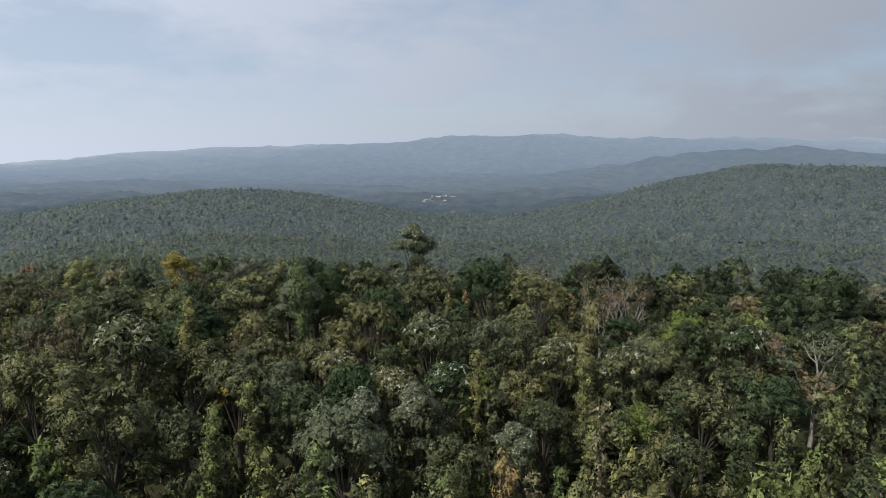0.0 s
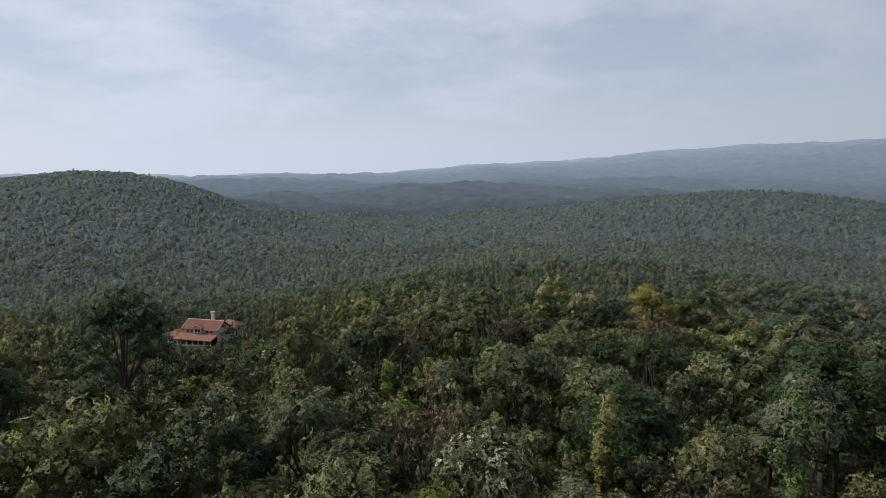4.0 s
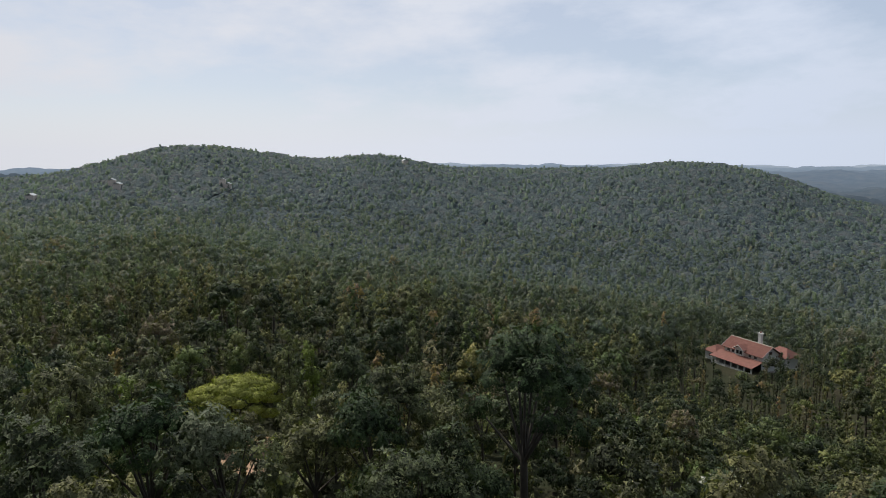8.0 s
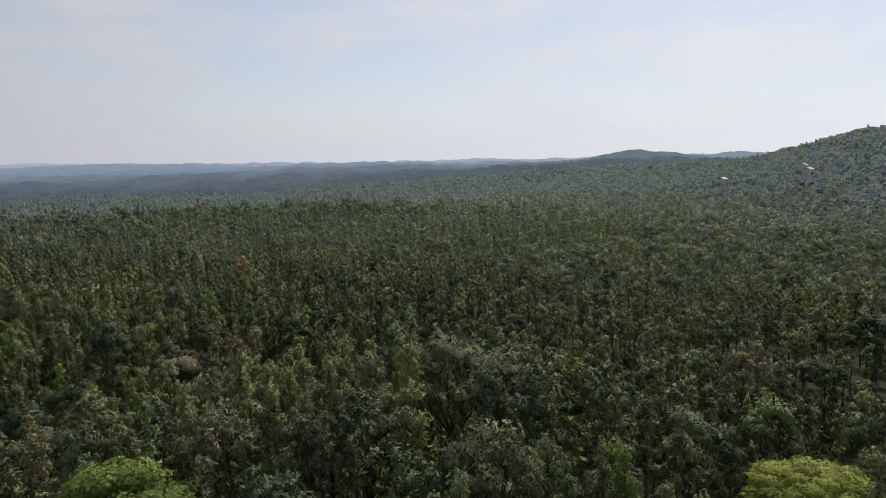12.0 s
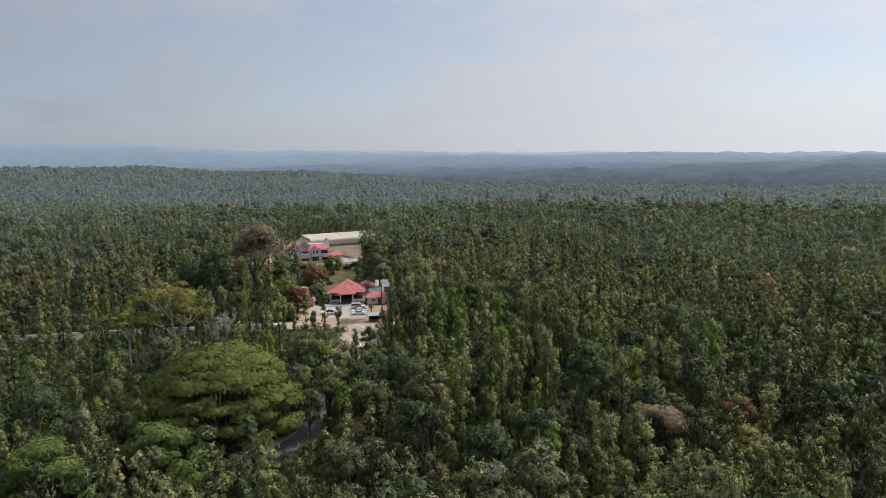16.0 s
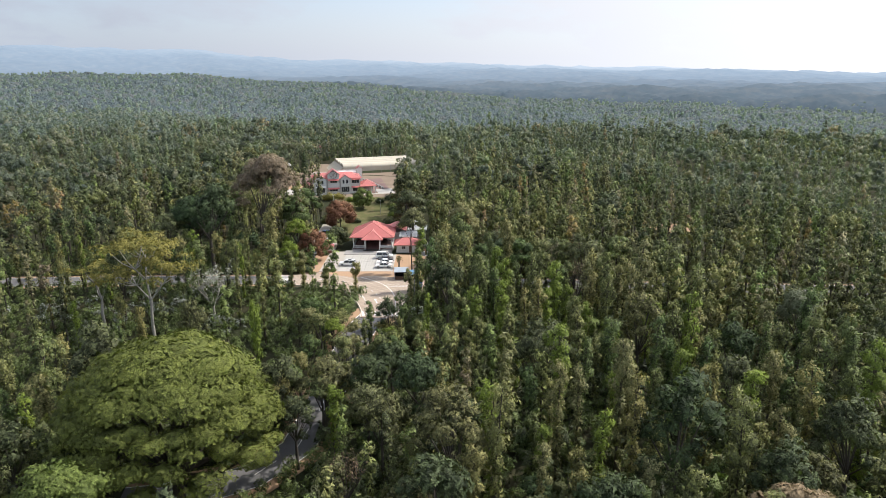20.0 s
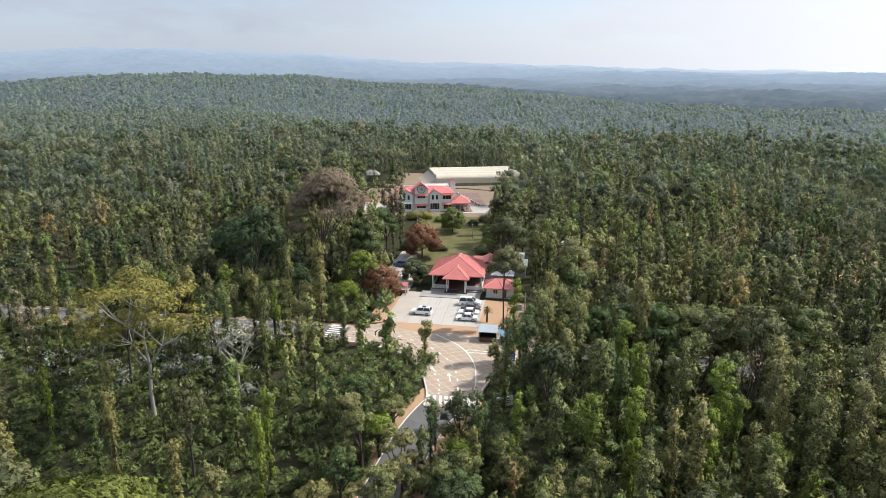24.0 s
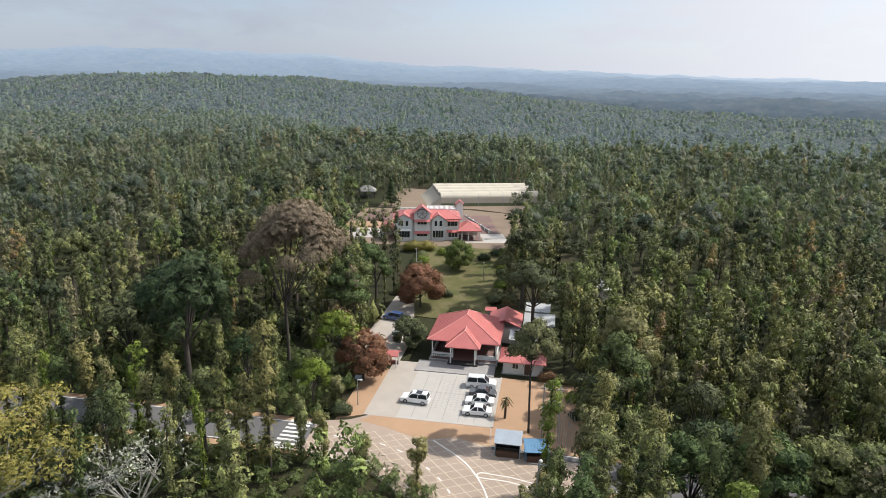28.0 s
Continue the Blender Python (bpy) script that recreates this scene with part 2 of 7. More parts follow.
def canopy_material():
    """Closed crowns of the hills, each in its own green, blued by distance haze put into the colour."""
    n = Nodes("hazed_canopy_leaves")
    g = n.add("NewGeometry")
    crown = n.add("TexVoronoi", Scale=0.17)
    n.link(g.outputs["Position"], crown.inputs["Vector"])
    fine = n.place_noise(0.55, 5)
    # greens mixed with the blue-grey of painted distance haze
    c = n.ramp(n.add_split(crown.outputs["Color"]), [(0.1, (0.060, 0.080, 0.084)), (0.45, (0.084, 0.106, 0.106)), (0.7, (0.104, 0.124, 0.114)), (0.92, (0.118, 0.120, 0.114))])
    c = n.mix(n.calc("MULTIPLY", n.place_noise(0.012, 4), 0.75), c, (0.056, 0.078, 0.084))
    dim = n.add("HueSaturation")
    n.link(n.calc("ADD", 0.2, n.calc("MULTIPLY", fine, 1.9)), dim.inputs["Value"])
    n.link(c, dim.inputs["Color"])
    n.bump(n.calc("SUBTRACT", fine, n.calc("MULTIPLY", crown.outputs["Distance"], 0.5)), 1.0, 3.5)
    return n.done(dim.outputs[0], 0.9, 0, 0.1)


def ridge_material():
    """Far ridges and hills of the backdrop; their blue haze is a glow that grows with distance."""
    n = Nodes("haze_glow_ridges")
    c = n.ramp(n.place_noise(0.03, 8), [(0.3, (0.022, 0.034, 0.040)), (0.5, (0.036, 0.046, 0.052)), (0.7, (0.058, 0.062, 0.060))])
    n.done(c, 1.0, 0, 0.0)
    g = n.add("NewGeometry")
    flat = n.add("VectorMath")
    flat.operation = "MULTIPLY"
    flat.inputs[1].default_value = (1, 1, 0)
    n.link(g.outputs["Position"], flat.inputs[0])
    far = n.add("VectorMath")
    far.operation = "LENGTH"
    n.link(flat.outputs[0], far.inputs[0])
    # haze put in as emission, brighter with distance from the origin
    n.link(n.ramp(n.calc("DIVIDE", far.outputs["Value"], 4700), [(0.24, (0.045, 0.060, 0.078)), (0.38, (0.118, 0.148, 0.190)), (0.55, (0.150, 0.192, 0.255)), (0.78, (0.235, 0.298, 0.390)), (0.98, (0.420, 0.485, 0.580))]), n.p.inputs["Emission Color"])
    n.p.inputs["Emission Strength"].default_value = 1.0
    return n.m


M_CANOPY = canopy_material()
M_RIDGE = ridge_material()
M_TILE = worn("red_roof_sheet", (0.50, 0.155, 0.140), 0.5, 0.6, 0.22, 0.0)
M_TERRACOTTA = worn("old_terracotta", (0.27, 0.118, 0.09), 0.85, 0.9, 0.5, 0.4)
M_WHITEWALL = worn("white_wall", (0.66, 0.66, 0.63), 0.8, 0.5, 0.16, 0.1)
M_CREAM = worn("cream_wall", (0.66, 0.58, 0.50), 0.8, 0.5, 0.2, 0.1)
M_GREYWALL = worn("grey_stone_wall", (0.33, 0.32, 0.30), 0.85, 0.8, 0.3, 0.3)
M_DARK = worn("near_black_and_shade", (0.035, 0.033, 0.032), 0.7, 1.0, 0.3)
M_ASPHALT = worn("asphalt", (0.13, 0.125, 0.125), 0.85, 0.25, 0.3, 0.4, fine=40)
M_PAVER = worn("grey_paver", (0.42, 0.395, 0.36), 0.85, 0.35, 0.16, 0.2, fine=12)
M_APRON = worn("dusty_apron", (0.37, 0.29, 0.23), 0.9, 0.12, 0.35, 0.3, fine=9)
M_SAND = worn("orange_earth", (0.40, 0.255, 0.155), 0.95, 0.18, 0.3, 0.5, fine=6)
M_EARTH = worn("trodden_earth", (0.235, 0.175, 0.125), 0.95, 0.12, 0.4, 0.5, fine=7)


def lawn_material():
    n = Nodes("dry_lawn")
    patch, fine = n.place_noise(0.22, 6), n.place_noise(5.0, 6)
    c = n.ramp(patch, [(0.32, (0.085, 0.095, 0.035)), (0.48, (0.135, 0.125, 0.055)), (0.60, (0.21, 0.165, 0.095)), (0.70, (0.11, 0.115, 0.045))])
    c = n.mix(fine, c, (0.07, 0.075, 0.03))
    n.bump(fine, 0.8, 0.1)
    return n.done(c, 0.95, 0, 0.1)


M_LAWN = lawn_material()
M_PAINT = worn("white_road_paint", (0.72, 0.70, 0.66), 0.7, 2.0, 0.2)
M_COBBLE = worn("grey_cobble", (0.31, 0.295, 0.28), 0.85, 0.5, 0.25, 0.5, fine=9)
M_CONCRETE = worn("worn_concrete", (0.41, 0.365, 0.315), 0.9, 0.3, 0.3, 0.3, fine=14)
M_YPAINT = worn("faded_yellow_paint", (0.54, 0.46, 0.34), 0.8, 1.0, 0.3)
M_METAL = worn("grey_metal", (0.42, 0.43, 0.44), 0.4, 2.0, 0.2, 0, 0.7)
M_NET = worn("shade_net", (0.50, 0.45, 0.36), 0.8, 0.12, 0.22)
M_PATIO = worn("maroon_paving", (0.19, 0.118, 0.105), 0.85, 0.3, 0.25, 0.2)


# ---- the lie of the land ----
def smooth(v, a, b):
    k = np.clip((v - a) / (b - a), 0, 1)
    return k * k * (3 - 2 * k)


LOT = pose(18, -146, 0, 0, 0, 201.7)
LOT_IN = np.array(LOT.inverted())


def to_lot(x, y):
    return LOT_IN[0, 0] * x + LOT_IN[0, 1] * y + LOT_IN[0, 3], LOT_IN[1, 0] * x + LOT_IN[1, 1] * y + LOT_IN[1, 3]


def from_lot(x, y, z=0.0):
    return LOT @ Vector((x, y, z))


# near swells and dips: x, y, rise, reach in x, reach in y
SWELLS = [
    (5, -55, -10, 50, 38), (-112, -62, -7, 40, 30), (-300, 110, -8, 120, 110), (-600, -50, -22, 200, 200),
    (330, -330, 6, 150, 150), (-230, 400, 22, 130, 130), (60, -640, -12, 260, 130), (-40, 250, -12, 220, 55),
    (-85, 25, 9, 55, 60), (-172, 122, -7, 42, 26), (-143, 22, -6, 22, 22), (-60, -420, 14, 200, 55), (20, -640, -22, 300, 110), (-270, 150, 1, 40, 40), (-215, 118, -9, 40, 40), (-10, 115, 5, 90, 45),
]
# hills: bearing, distance, rise, reach across, reach along the bearing
HILLS = [
    (18, 1000, 50, 200, 180), (335, 1100, 58, 170, 200), (321, 1100, 46, 170, 200), (40, 1700, 30, 300, 220),
    (352, 3800, 135, 1600, 380), (332, 2500, 105, 480, 260), (112, 950, 34, 90, 150), (100, 1050, 42, 260, 220),
    (78, 1000, 31, 150, 180), (66, 1050, 55, 120, 180), (94.5, 1000, 17, 60, 160), (132, 1900, 32, 110, 200), (357, 1080, -24, 110, 170), (135, 1200, 20, 200, 200), 
    (231, 980, 38, 220, 180), (208, 1080, 22, 240, 130), (237, 3900, 66, 700, 400), (222, 3950, 40, 620, 400),
    (178, 4000, 12, 500, 300), (160, 4000, 22, 350, 300), (182, 860, -30, 330, 240),
]


def land(x, y):
    """Height of the ground."""
    x, y = np.asarray(x, float), np.asarray(y, float)
    h = np.zeros_like(x + y)
    dx, dy = x + 20, y + 20
    r = np.hypot(dx, dy)
    az = np.arctan2(-dx, dy)
    h += -60 * np.clip(0.2 + 1.2 * np.cos(az - radians(5)), 0, 1) * smooth(r, 170, 520)
    bearing = np.degrees(az) % 360
    plain = smooth(bearing, 25, 55) * (1 - smooth(bearing, 152, 190))
    h += 85 * smooth(r, 2400, 4500) * (1 - 0.5 * np.exp(-((bearing - 172) / 20) ** 2)) * (1 - 0.95 * plain)
    for cx, cy, rise, sx, sy in SWELLS:
        h += rise * np.exp(-((x - cx) / sx) ** 2 / 2 - ((y - cy) / sy) ** 2 / 2)
    for b, d, rise, across, along in HILLS:
        s, c = math.sin(radians(b)), math.cos(radians(b))
        a, t = dx * -s + dy * c - d, dx * c + dy * s
        h += rise * np.exp(-(a / along) ** 2 / 2 - (t / across) ** 2 / 2)
    rough = smooth(r, 700, 1600)
    h += rough * (9 * np.sin(x / 97 + 1.3 * np.sin(y / 143)) * np.sin(y / 83 + np.sin(x / 121)) + 5 * np.sin(x / 41 + y / 67) * np.sin(y / 37 - x / 71))
    h += smooth(r, 1500, 2600) * 13 * np.sin(x / 310 + 1.1 * np.sin(y / 420)) * np.sin(y / 270 + 0.7 * np.sin(x / 350))
    # level ground of the yard, the drive and the house
    lx, ly = to_lot(x, y)
    level = np.interp(ly, [-60, 40, 88, 112, 134, 180], [0, 0, 3, 3, 4, 4])
    tongue = 1 - smooth(np.abs(lx - 12), 10, 24)
    w = (smooth(ly, -30, -13) * (1 - tongue) + smooth(ly, -52, -32) * tongue) * (1 - smooth(ly, 178, 210)) * (1 - smooth(np.abs(lx + 8), 48, 90))
    return h * (1 - w) + level * w


def land_at(x, y):
    return float(land(np.array([x]), np.array([y]))[0])


# ---- mesh helpers ----
def mesh_object(name, verts, faces, material, parent=None, label=""):
    """faces: an integer array, all of one length."""
    me = bpy.data.meshes.new(name)
    verts, faces = np.asarray(verts, np.float32), np.asarray(faces, np.int32)
    k = faces.shape[1]
    me.vertices.add(len(verts))
    me.vertices.foreach_set("co", verts.ravel())
    me.loops.add(faces.size)
    me.loops.foreach_set("vertex_index", faces.ravel())
    me.polygons.add(len(faces))
    me.polygons.foreach_set("loop_start", np.arange(0, faces.size, k, dtype=np.int32))
    me.update(calc_edges=True)
    for m in material if isinstance(material, (list, tuple)) else [material]:
        me.materials.append(m)
    ob = new(name, me)
    ob.parent = parent
    if label:
        ob["label"] = label
    return ob


def part(name, bm, material, parent, label=""):
    """Links a bmesh as one mesh object under a thing or a part."""
    me = bpy.data.meshes.new(name)
    bmesh.ops.recalc_face_normals(bm, faces=bm.faces)
    bm.to_mesh(me)
    bm.free()
    me.materials.append(material)
    ob = new(name, me)
    ob.parent = parent
    if label:
        ob["label"] = label
    return ob


def root(name, m, label, category, group="", kind=""):
    e = new(name)
    e.matrix_world = m
    return tagged(e, label, category, group, kind)


def box(size, at=(0, 0, 0), rz=0.0, rx=0.0, ry=0.0, bm=None, bevel=0.0):
    """A box that stands on the height given in at."""
    bm = bm or bmesh.new()
    m = pose(*at, rx, ry, rz) @ Matrix.Translation((0, 0, size[2] / 2)) @ Matrix.Diagonal((*size, 1))
    g = bmesh.ops.create_cube(bm, size=1, matrix=m)
    if bevel:
        edges = list({e for v in g["verts"] for e in v.link_edges})
        bmesh.ops.bevel(bm, geom=edges, offset=bevel, segments=1, affect="EDGES", profile=0.5)
    return bm


def tube(r0, r1, a, b, sides=8, bm=None):
    """A tapered round bar from a to b."""
    bm = bm or bmesh.new()
    a, b = Vector(a), Vector(b)
    q = (b - a).to_track_quat("Z", "Y").to_matrix().to_4x4()
    m = Matrix.Translation((a + b) / 2) @ q
    bmesh.ops.create_cone(bm, cap_ends=True, segments=sides, radius1=r0, radius2=r1, depth=(b - a).length, matrix=m)
    return bm


def solid(points, faces, bm=None):
    bm = bm or bmesh.new()
    vs = [bm.verts.new(p) for p in points]
    for f in faces:
        bm.faces.new([vs[i] for i in f])
    return bm


def slab(outline, z0, z1, bm=None):
    """A level plate with the outline given."""
    bm = bm or bmesh.new()
    lo = [bm.verts.new((x, y, z0)) for x, y in outline]
    hi = [bm.verts.new((x, y, z1)) for x, y in outline]
    n = len(outline)
    bm.faces.new(hi), bm.faces.new(lo[::-1])
    for i in range(n):
        bm.faces.new((lo[i], lo[(i + 1) % n], hi[(i + 1) % n], hi[i]))
    return bm


def strip(points, width, z, thick=0.05, drop=0.3, step=3.0):
    """A ribbon that follows the ground along a line of points, with its edges turned down."""
    line = [Vector((*p, 0)) for p in points]
    pts = []
    for a, b in zip(line, line[1:]):
        n = max(1, int((b - a).length / step))
        pts += [a.lerp(b, i / n) for i in range(n)]
    pts.append(line[-1])
    bm, rows = bmesh.new(), []
    for i, p in enumerate(pts):
        t = (pts[min(i + 1, len(pts) - 1)] - pts[max(i - 1, 0)]).normalized()
        s = Vector((-t.y, t.x, 0)) * width / 2
        row = []
        for k, dz in ((-1.0, -drop), (-1.0, 0), (-0.33, 0.02), (0.33, 0.02), (1.0, 0), (1.0, -drop)):
            q = p + s * k
            row.append(bm.verts.new((q.x, q.y, land_at(q.x, q.y) + z + dz)))
        rows.append(row)
    for a, b in zip(rows, rows[1:]):
        for k in range(5):
            bm.faces.new((a[k], a[k + 1], b[k + 1], b[k]))
    return bm


# ---- ground to the horizon ----
def polar(radii, bearings, lift=None):
    rr, bb = np.meshgrid(radii, np.radians(bearings), indexing="ij")
    x, y = -20 - rr * np.sin(bb), -20 + rr * np.cos(bb)
    z = land(x, y)
    if lift is not None:
        z = z + lift(x, y, rr)
    v = np.stack([x, y, z], -1).reshape(-1, 3)
    n, m = rr.shape
    i, j = np.meshgrid(np.arange(n - 1), np.arange(m - 1), indexing="ij")
    a = (i * m + j).ravel()
    return v, np.stack([a, a + 1, a + m + 1, a + m], -1)


radii = np.concatenate([np.arange(0.5, 330, 3.0), 330 * np.geomspace(1.02, 4700 / 330, 70)])
v, f = polar(radii, np.linspace(0, 360, 241))
ground = mesh_object("ground", v, f[:, ::-1], M_SOIL)
ground.data.polygons.foreach_set("use_smooth", [True] * len(ground.data.polygons))
tagged(ground, "brown and dark green forest floor of the hills", "ground", kind="structure")

rng = np.random.default_rng(7)


def canopy_lift(x, y, r):
    return (11 * smooth(r, 1135, 1190) - 3 * (r < 1135)) + rng.uniform(-3.2, 3.2, x.shape) * np.clip(1700 / r, 0.4, 1.3) + 2.0 * np.sin(x / 31 + np.sin(y / 23)) * np.sin(y / 27)


def hill_lift(x, y, r):
    """Crowns that close over one another on the hills."""
    crowns = 6.5 + rng.uniform(-3.6, 3.6, x.shape) + 1.6 * np.sin(x / 23 + np.sin(y / 31)) * np.sin(y / 19)
    return crowns - 7.5 * (1 - smooth(r, 430, 640))


SEEN = np.concatenate([np.arange(-40, 252, 0.32)])
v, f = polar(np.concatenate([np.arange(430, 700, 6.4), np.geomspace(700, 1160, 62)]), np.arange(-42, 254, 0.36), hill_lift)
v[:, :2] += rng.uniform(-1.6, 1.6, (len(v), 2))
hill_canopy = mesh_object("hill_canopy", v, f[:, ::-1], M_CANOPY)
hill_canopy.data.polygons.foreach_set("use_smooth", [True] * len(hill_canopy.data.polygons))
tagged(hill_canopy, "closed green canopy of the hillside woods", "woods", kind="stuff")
# wooded hills from 1130 m out, given the same glow for haze
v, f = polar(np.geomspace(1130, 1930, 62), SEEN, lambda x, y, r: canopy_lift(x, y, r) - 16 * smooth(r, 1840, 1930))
tagged(mesh_object("haze_glow_hills", v, f[:, ::-1], M_RIDGE), "forested hills in the distance, their haze put in as a glow", "hills", kind="structure")
v, f = polar(np.geomspace(1760, 4690, 62), np.arange(-40, 320.1, 0.6), lambda x, y, r: -6 + 18 * smooth(r, 1760, 1880) + rng.uniform(-4, 4, x.shape) * smooth(r, 1780, 1900))
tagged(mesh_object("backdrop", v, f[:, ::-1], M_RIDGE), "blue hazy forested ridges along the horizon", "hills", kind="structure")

# ---- roads in plan ----
NORTH_ROAD = [(-4.5, -124), (-5.2, -112), (-6.5, -102), (-9.3, -91), (-10.9, -82), (-8.2, -74.5), (-2.5, -69), (7, -63.5)]
CROSS_ROAD = [tuple(from_lot(x, y)[:2]) for x, y in ((-190, -12), (-120, -9), (-60, -7.8), (-20, -7.5), (20, -8.5), (40, -10), (80, -11), (130, -12))]


# ---- woods ----
def leaves(rng, blobs, n, size, loose=0.42, deep=0.4, core=1):
    """n three-cornered leaf sprays over the skins of the blobs (x, y, z, rx, ry, rz), and a lumpy core in each blob.
    Gives corners, faces and the soft normals of the crown."""
    b = np.asarray(blobs, float)
    w = b[:, 3] * b[:, 5]
    k = rng.choice(len(b), n, p=w / w.sum())
    d = rng.normal(size=(n, 3))
    d /= np.linalg.norm(d, axis=1)[:, None]
    d[:, 2] = np.where(d[:, 2] < -0.25, -d[:, 2], d[:, 2])
    p = b[k, :3] + d * b[k, 3:] * (1 - deep * rng.random((n, 1)) ** 2 + 0.1)
    nor = d + rng.normal(size=(n, 3)) * loose
    nor[:, 2] += 0.3
    nor /= np.linalg.norm(nor, axis=1)[:, None]
    t = np.cross(nor, rng.normal(size=(n, 3)))
    t /= np.linalg.norm(t, axis=1)[:, None] + 1e-6
    s = np.cross(nor, t)
    q = size * rng.uniform(0.6, 1.4, (n, 1))
    v = np.stack([p + t * q, p - t * q * 0.6 + s * q * rng.uniform(0.5, 0.9, (n, 1)), p - t * q * rng.uniform(0.3, 0.8, (n, 1)) - s * q * 0.7], 1).reshape(-1, 3)
    soft = np.repeat(d + 0.55 * nor + (0, 0, 0.15), 3, axis=0)
    f = np.arange(3 * n).reshape(-1, 3)
    if core:
        u, cf = BALLS[core]
        r = 1 + 0.16 * rng.normal(size=(len(b), len(u), 1))
        cv = (b[:, None, :3] + u[None] * b[:, None, 3:] * 0.86 * r).reshape(-1, 3)
        cf = (cf[None] + (np.arange(len(b)) * len(u))[:, None, None]).reshape(-1, 3)
        f = np.concatenate([f, cf + len(v)])
        v = np.concatenate([v, cv])
        soft = np.concatenate([soft, np.tile(u, (len(b), 1))])
    mid = np.average(b[:, :3], axis=0, weights=w)
    whole = (v - mid) / (np.abs(v - mid).max(axis=0) + 0.1)
    soft = soft / np.linalg.norm(soft, axis=1)[:, None] + 0.6 * whole
    return v, f, soft / np.linalg.norm(soft, axis=1)[:, None]


def ball(cuts):
    bm = bmesh.new()
    if cuts:
        bmesh.ops.create_icosphere(bm, subdivisions=cuts, radius=1)
    else:
        q = [bm.verts.new(p) for p in ((0.9, 0, -0.45), (0, 0.9, -0.45), (-0.9, 0, -0.45), (0, -0.9, -0.45), (0, 0, 1))]
        for i in range(4):
            bm.faces.new((q[i], q[(i + 1) % 4], q[4]))
    bm.verts.index_update()
    out = np.array([v.co[:] for v in bm.verts]), np.array([[v.index for v in f.verts] for f in bm.faces])
    bm.free()
    return out


def cap():
    """A low round crown of ten faces."""
    v = [(0.95 * math.cos(k), 0.95 * math.sin(k), -0.55) for k in (0, 1.571, 3.142, 4.712)] + [(0.72 * math.cos(k), 0.72 * math.sin(k), 0.62) for k in (0.785, 2.356, 3.927, 5.498)]
    f = [(i, (i + 1) % 4, 4 + i) for i in range(4)] + [(4 + i, (i + 1) % 4, 4 + (i + 1) % 4) for i in range(4)] + [(4, 5, 6), (4, 6, 7)]
    return np.array(v), np.array(f)


def knob():
    """A low crown of seven faces."""
    v = [(math.cos(k), math.sin(k), -0.55) for k in (0, 2.094, 4.189)] + [(0.66 * math.cos(k), 0.66 * math.sin(k), 0.66) for k in (1.047, 3.142, 5.236)]
    f = [(i, (i + 1) % 3, 3 + i) for i in range(3)] + [(3 + i, (i + 1) % 3, 3 + (i + 1) % 3) for i in range(3)] + [(3, 4, 5)]
    return np.array(v), np.array(f)


BALLS = {1: ball(0), 2: ball(1), 3: knob(), 4: cap()}


def soften(ob, normals):
    """Leaves take the light of the crown that they hang on."""
    a = ob.data.attributes.new("custom_normal", "FLOAT_VECTOR", "POINT")
    a.data.foreach_set("vector", np.asarray(normals, np.float32).ravel())


def limb(a, b, r0, r1, sides=5):
    a, b = np.asarray(a, float), np.asarray(b, float)
    z = (b - a) / np.linalg.norm(b - a)
    x = np.cross(z, (0.3, 0.9, 0.2))
    x /= np.linalg.norm(x)
    y = np.cross(z, x)
    c = np.linspace(0, 2 * np.pi, sides, endpoint=False)[:, None]
    ring = np.cos(c) * x + np.sin(c) * y
    v = np.concatenate([a + ring * r0, b + ring * r1])
    i = np.arange(sides)
    j = (i + 1) % sides
    return v, np.concatenate([np.stack([i, j, j + sides], -1), np.stack([i, j + sides, i + sides], -1)])


def gather(pieces):
    vs, fs, n = [], [], 0
    for v, f in pieces:
        vs.append(v), fs.append(f + n)
        n += len(v)
    return np.concatenate(vs), np.concatenate(fs)


def oak_plan(rng, tall=17.0, rough=0):
    """A slim shade tree with pepper vines up its trunk."""
    blobs = []
    z, step = tall * 0.14, 1.9 if not rough else tall * 0.3
    while z < tall * (0.74 if rough < 2 else 0.3):
        r = rng.uniform(0.72, 1.12) * (1 if not rough else 1.15)
        blobs.append((rng.normal() * 0.15, rng.normal() * 0.15, z, r, r, step * 0.72))
        z += step
    lean = rng.normal(size=2) * 0.35
    for i in range((8, 3, 1)[rough]):
        u = (0.62 + 0.34 * (i + rng.uniform(0.2, 0.8)) / 8) if not rough else (0.7, 0.84, 0.93)[i] if rough == 1 else 0.68
        wide = 1.55 * math.sin(math.pi * min(1, (u - 0.48) / 0.56)) + 0.25
        a = rng.uniform(0, 6.28)
        o = wide * rng.uniform(0.15, 0.7) * (0.5 if rough else 1)
        r = rng.uniform(0.6, 1.05) * (1, 1.3, 1.7)[rough]
        blobs.append((lean[0] * u + o * math.cos(a), lean[1] * u + o * math.sin(a), tall * u, r, r, r * (1.15, 1.3, 2.6)[rough]))
    wood = [limb((0, 0, -1.5), (0, 0, tall * 0.5), 0.2, 0.14), limb((0, 0, tall * 0.5), (lean[0], lean[1], tall * 0.95), 0.14, 0.04)]
    for b in blobs[-5:]:
        wood.append(limb((0, 0, b[2] - 1.6), b[:3], 0.06, 0.02, 4))
    return blobs, wood


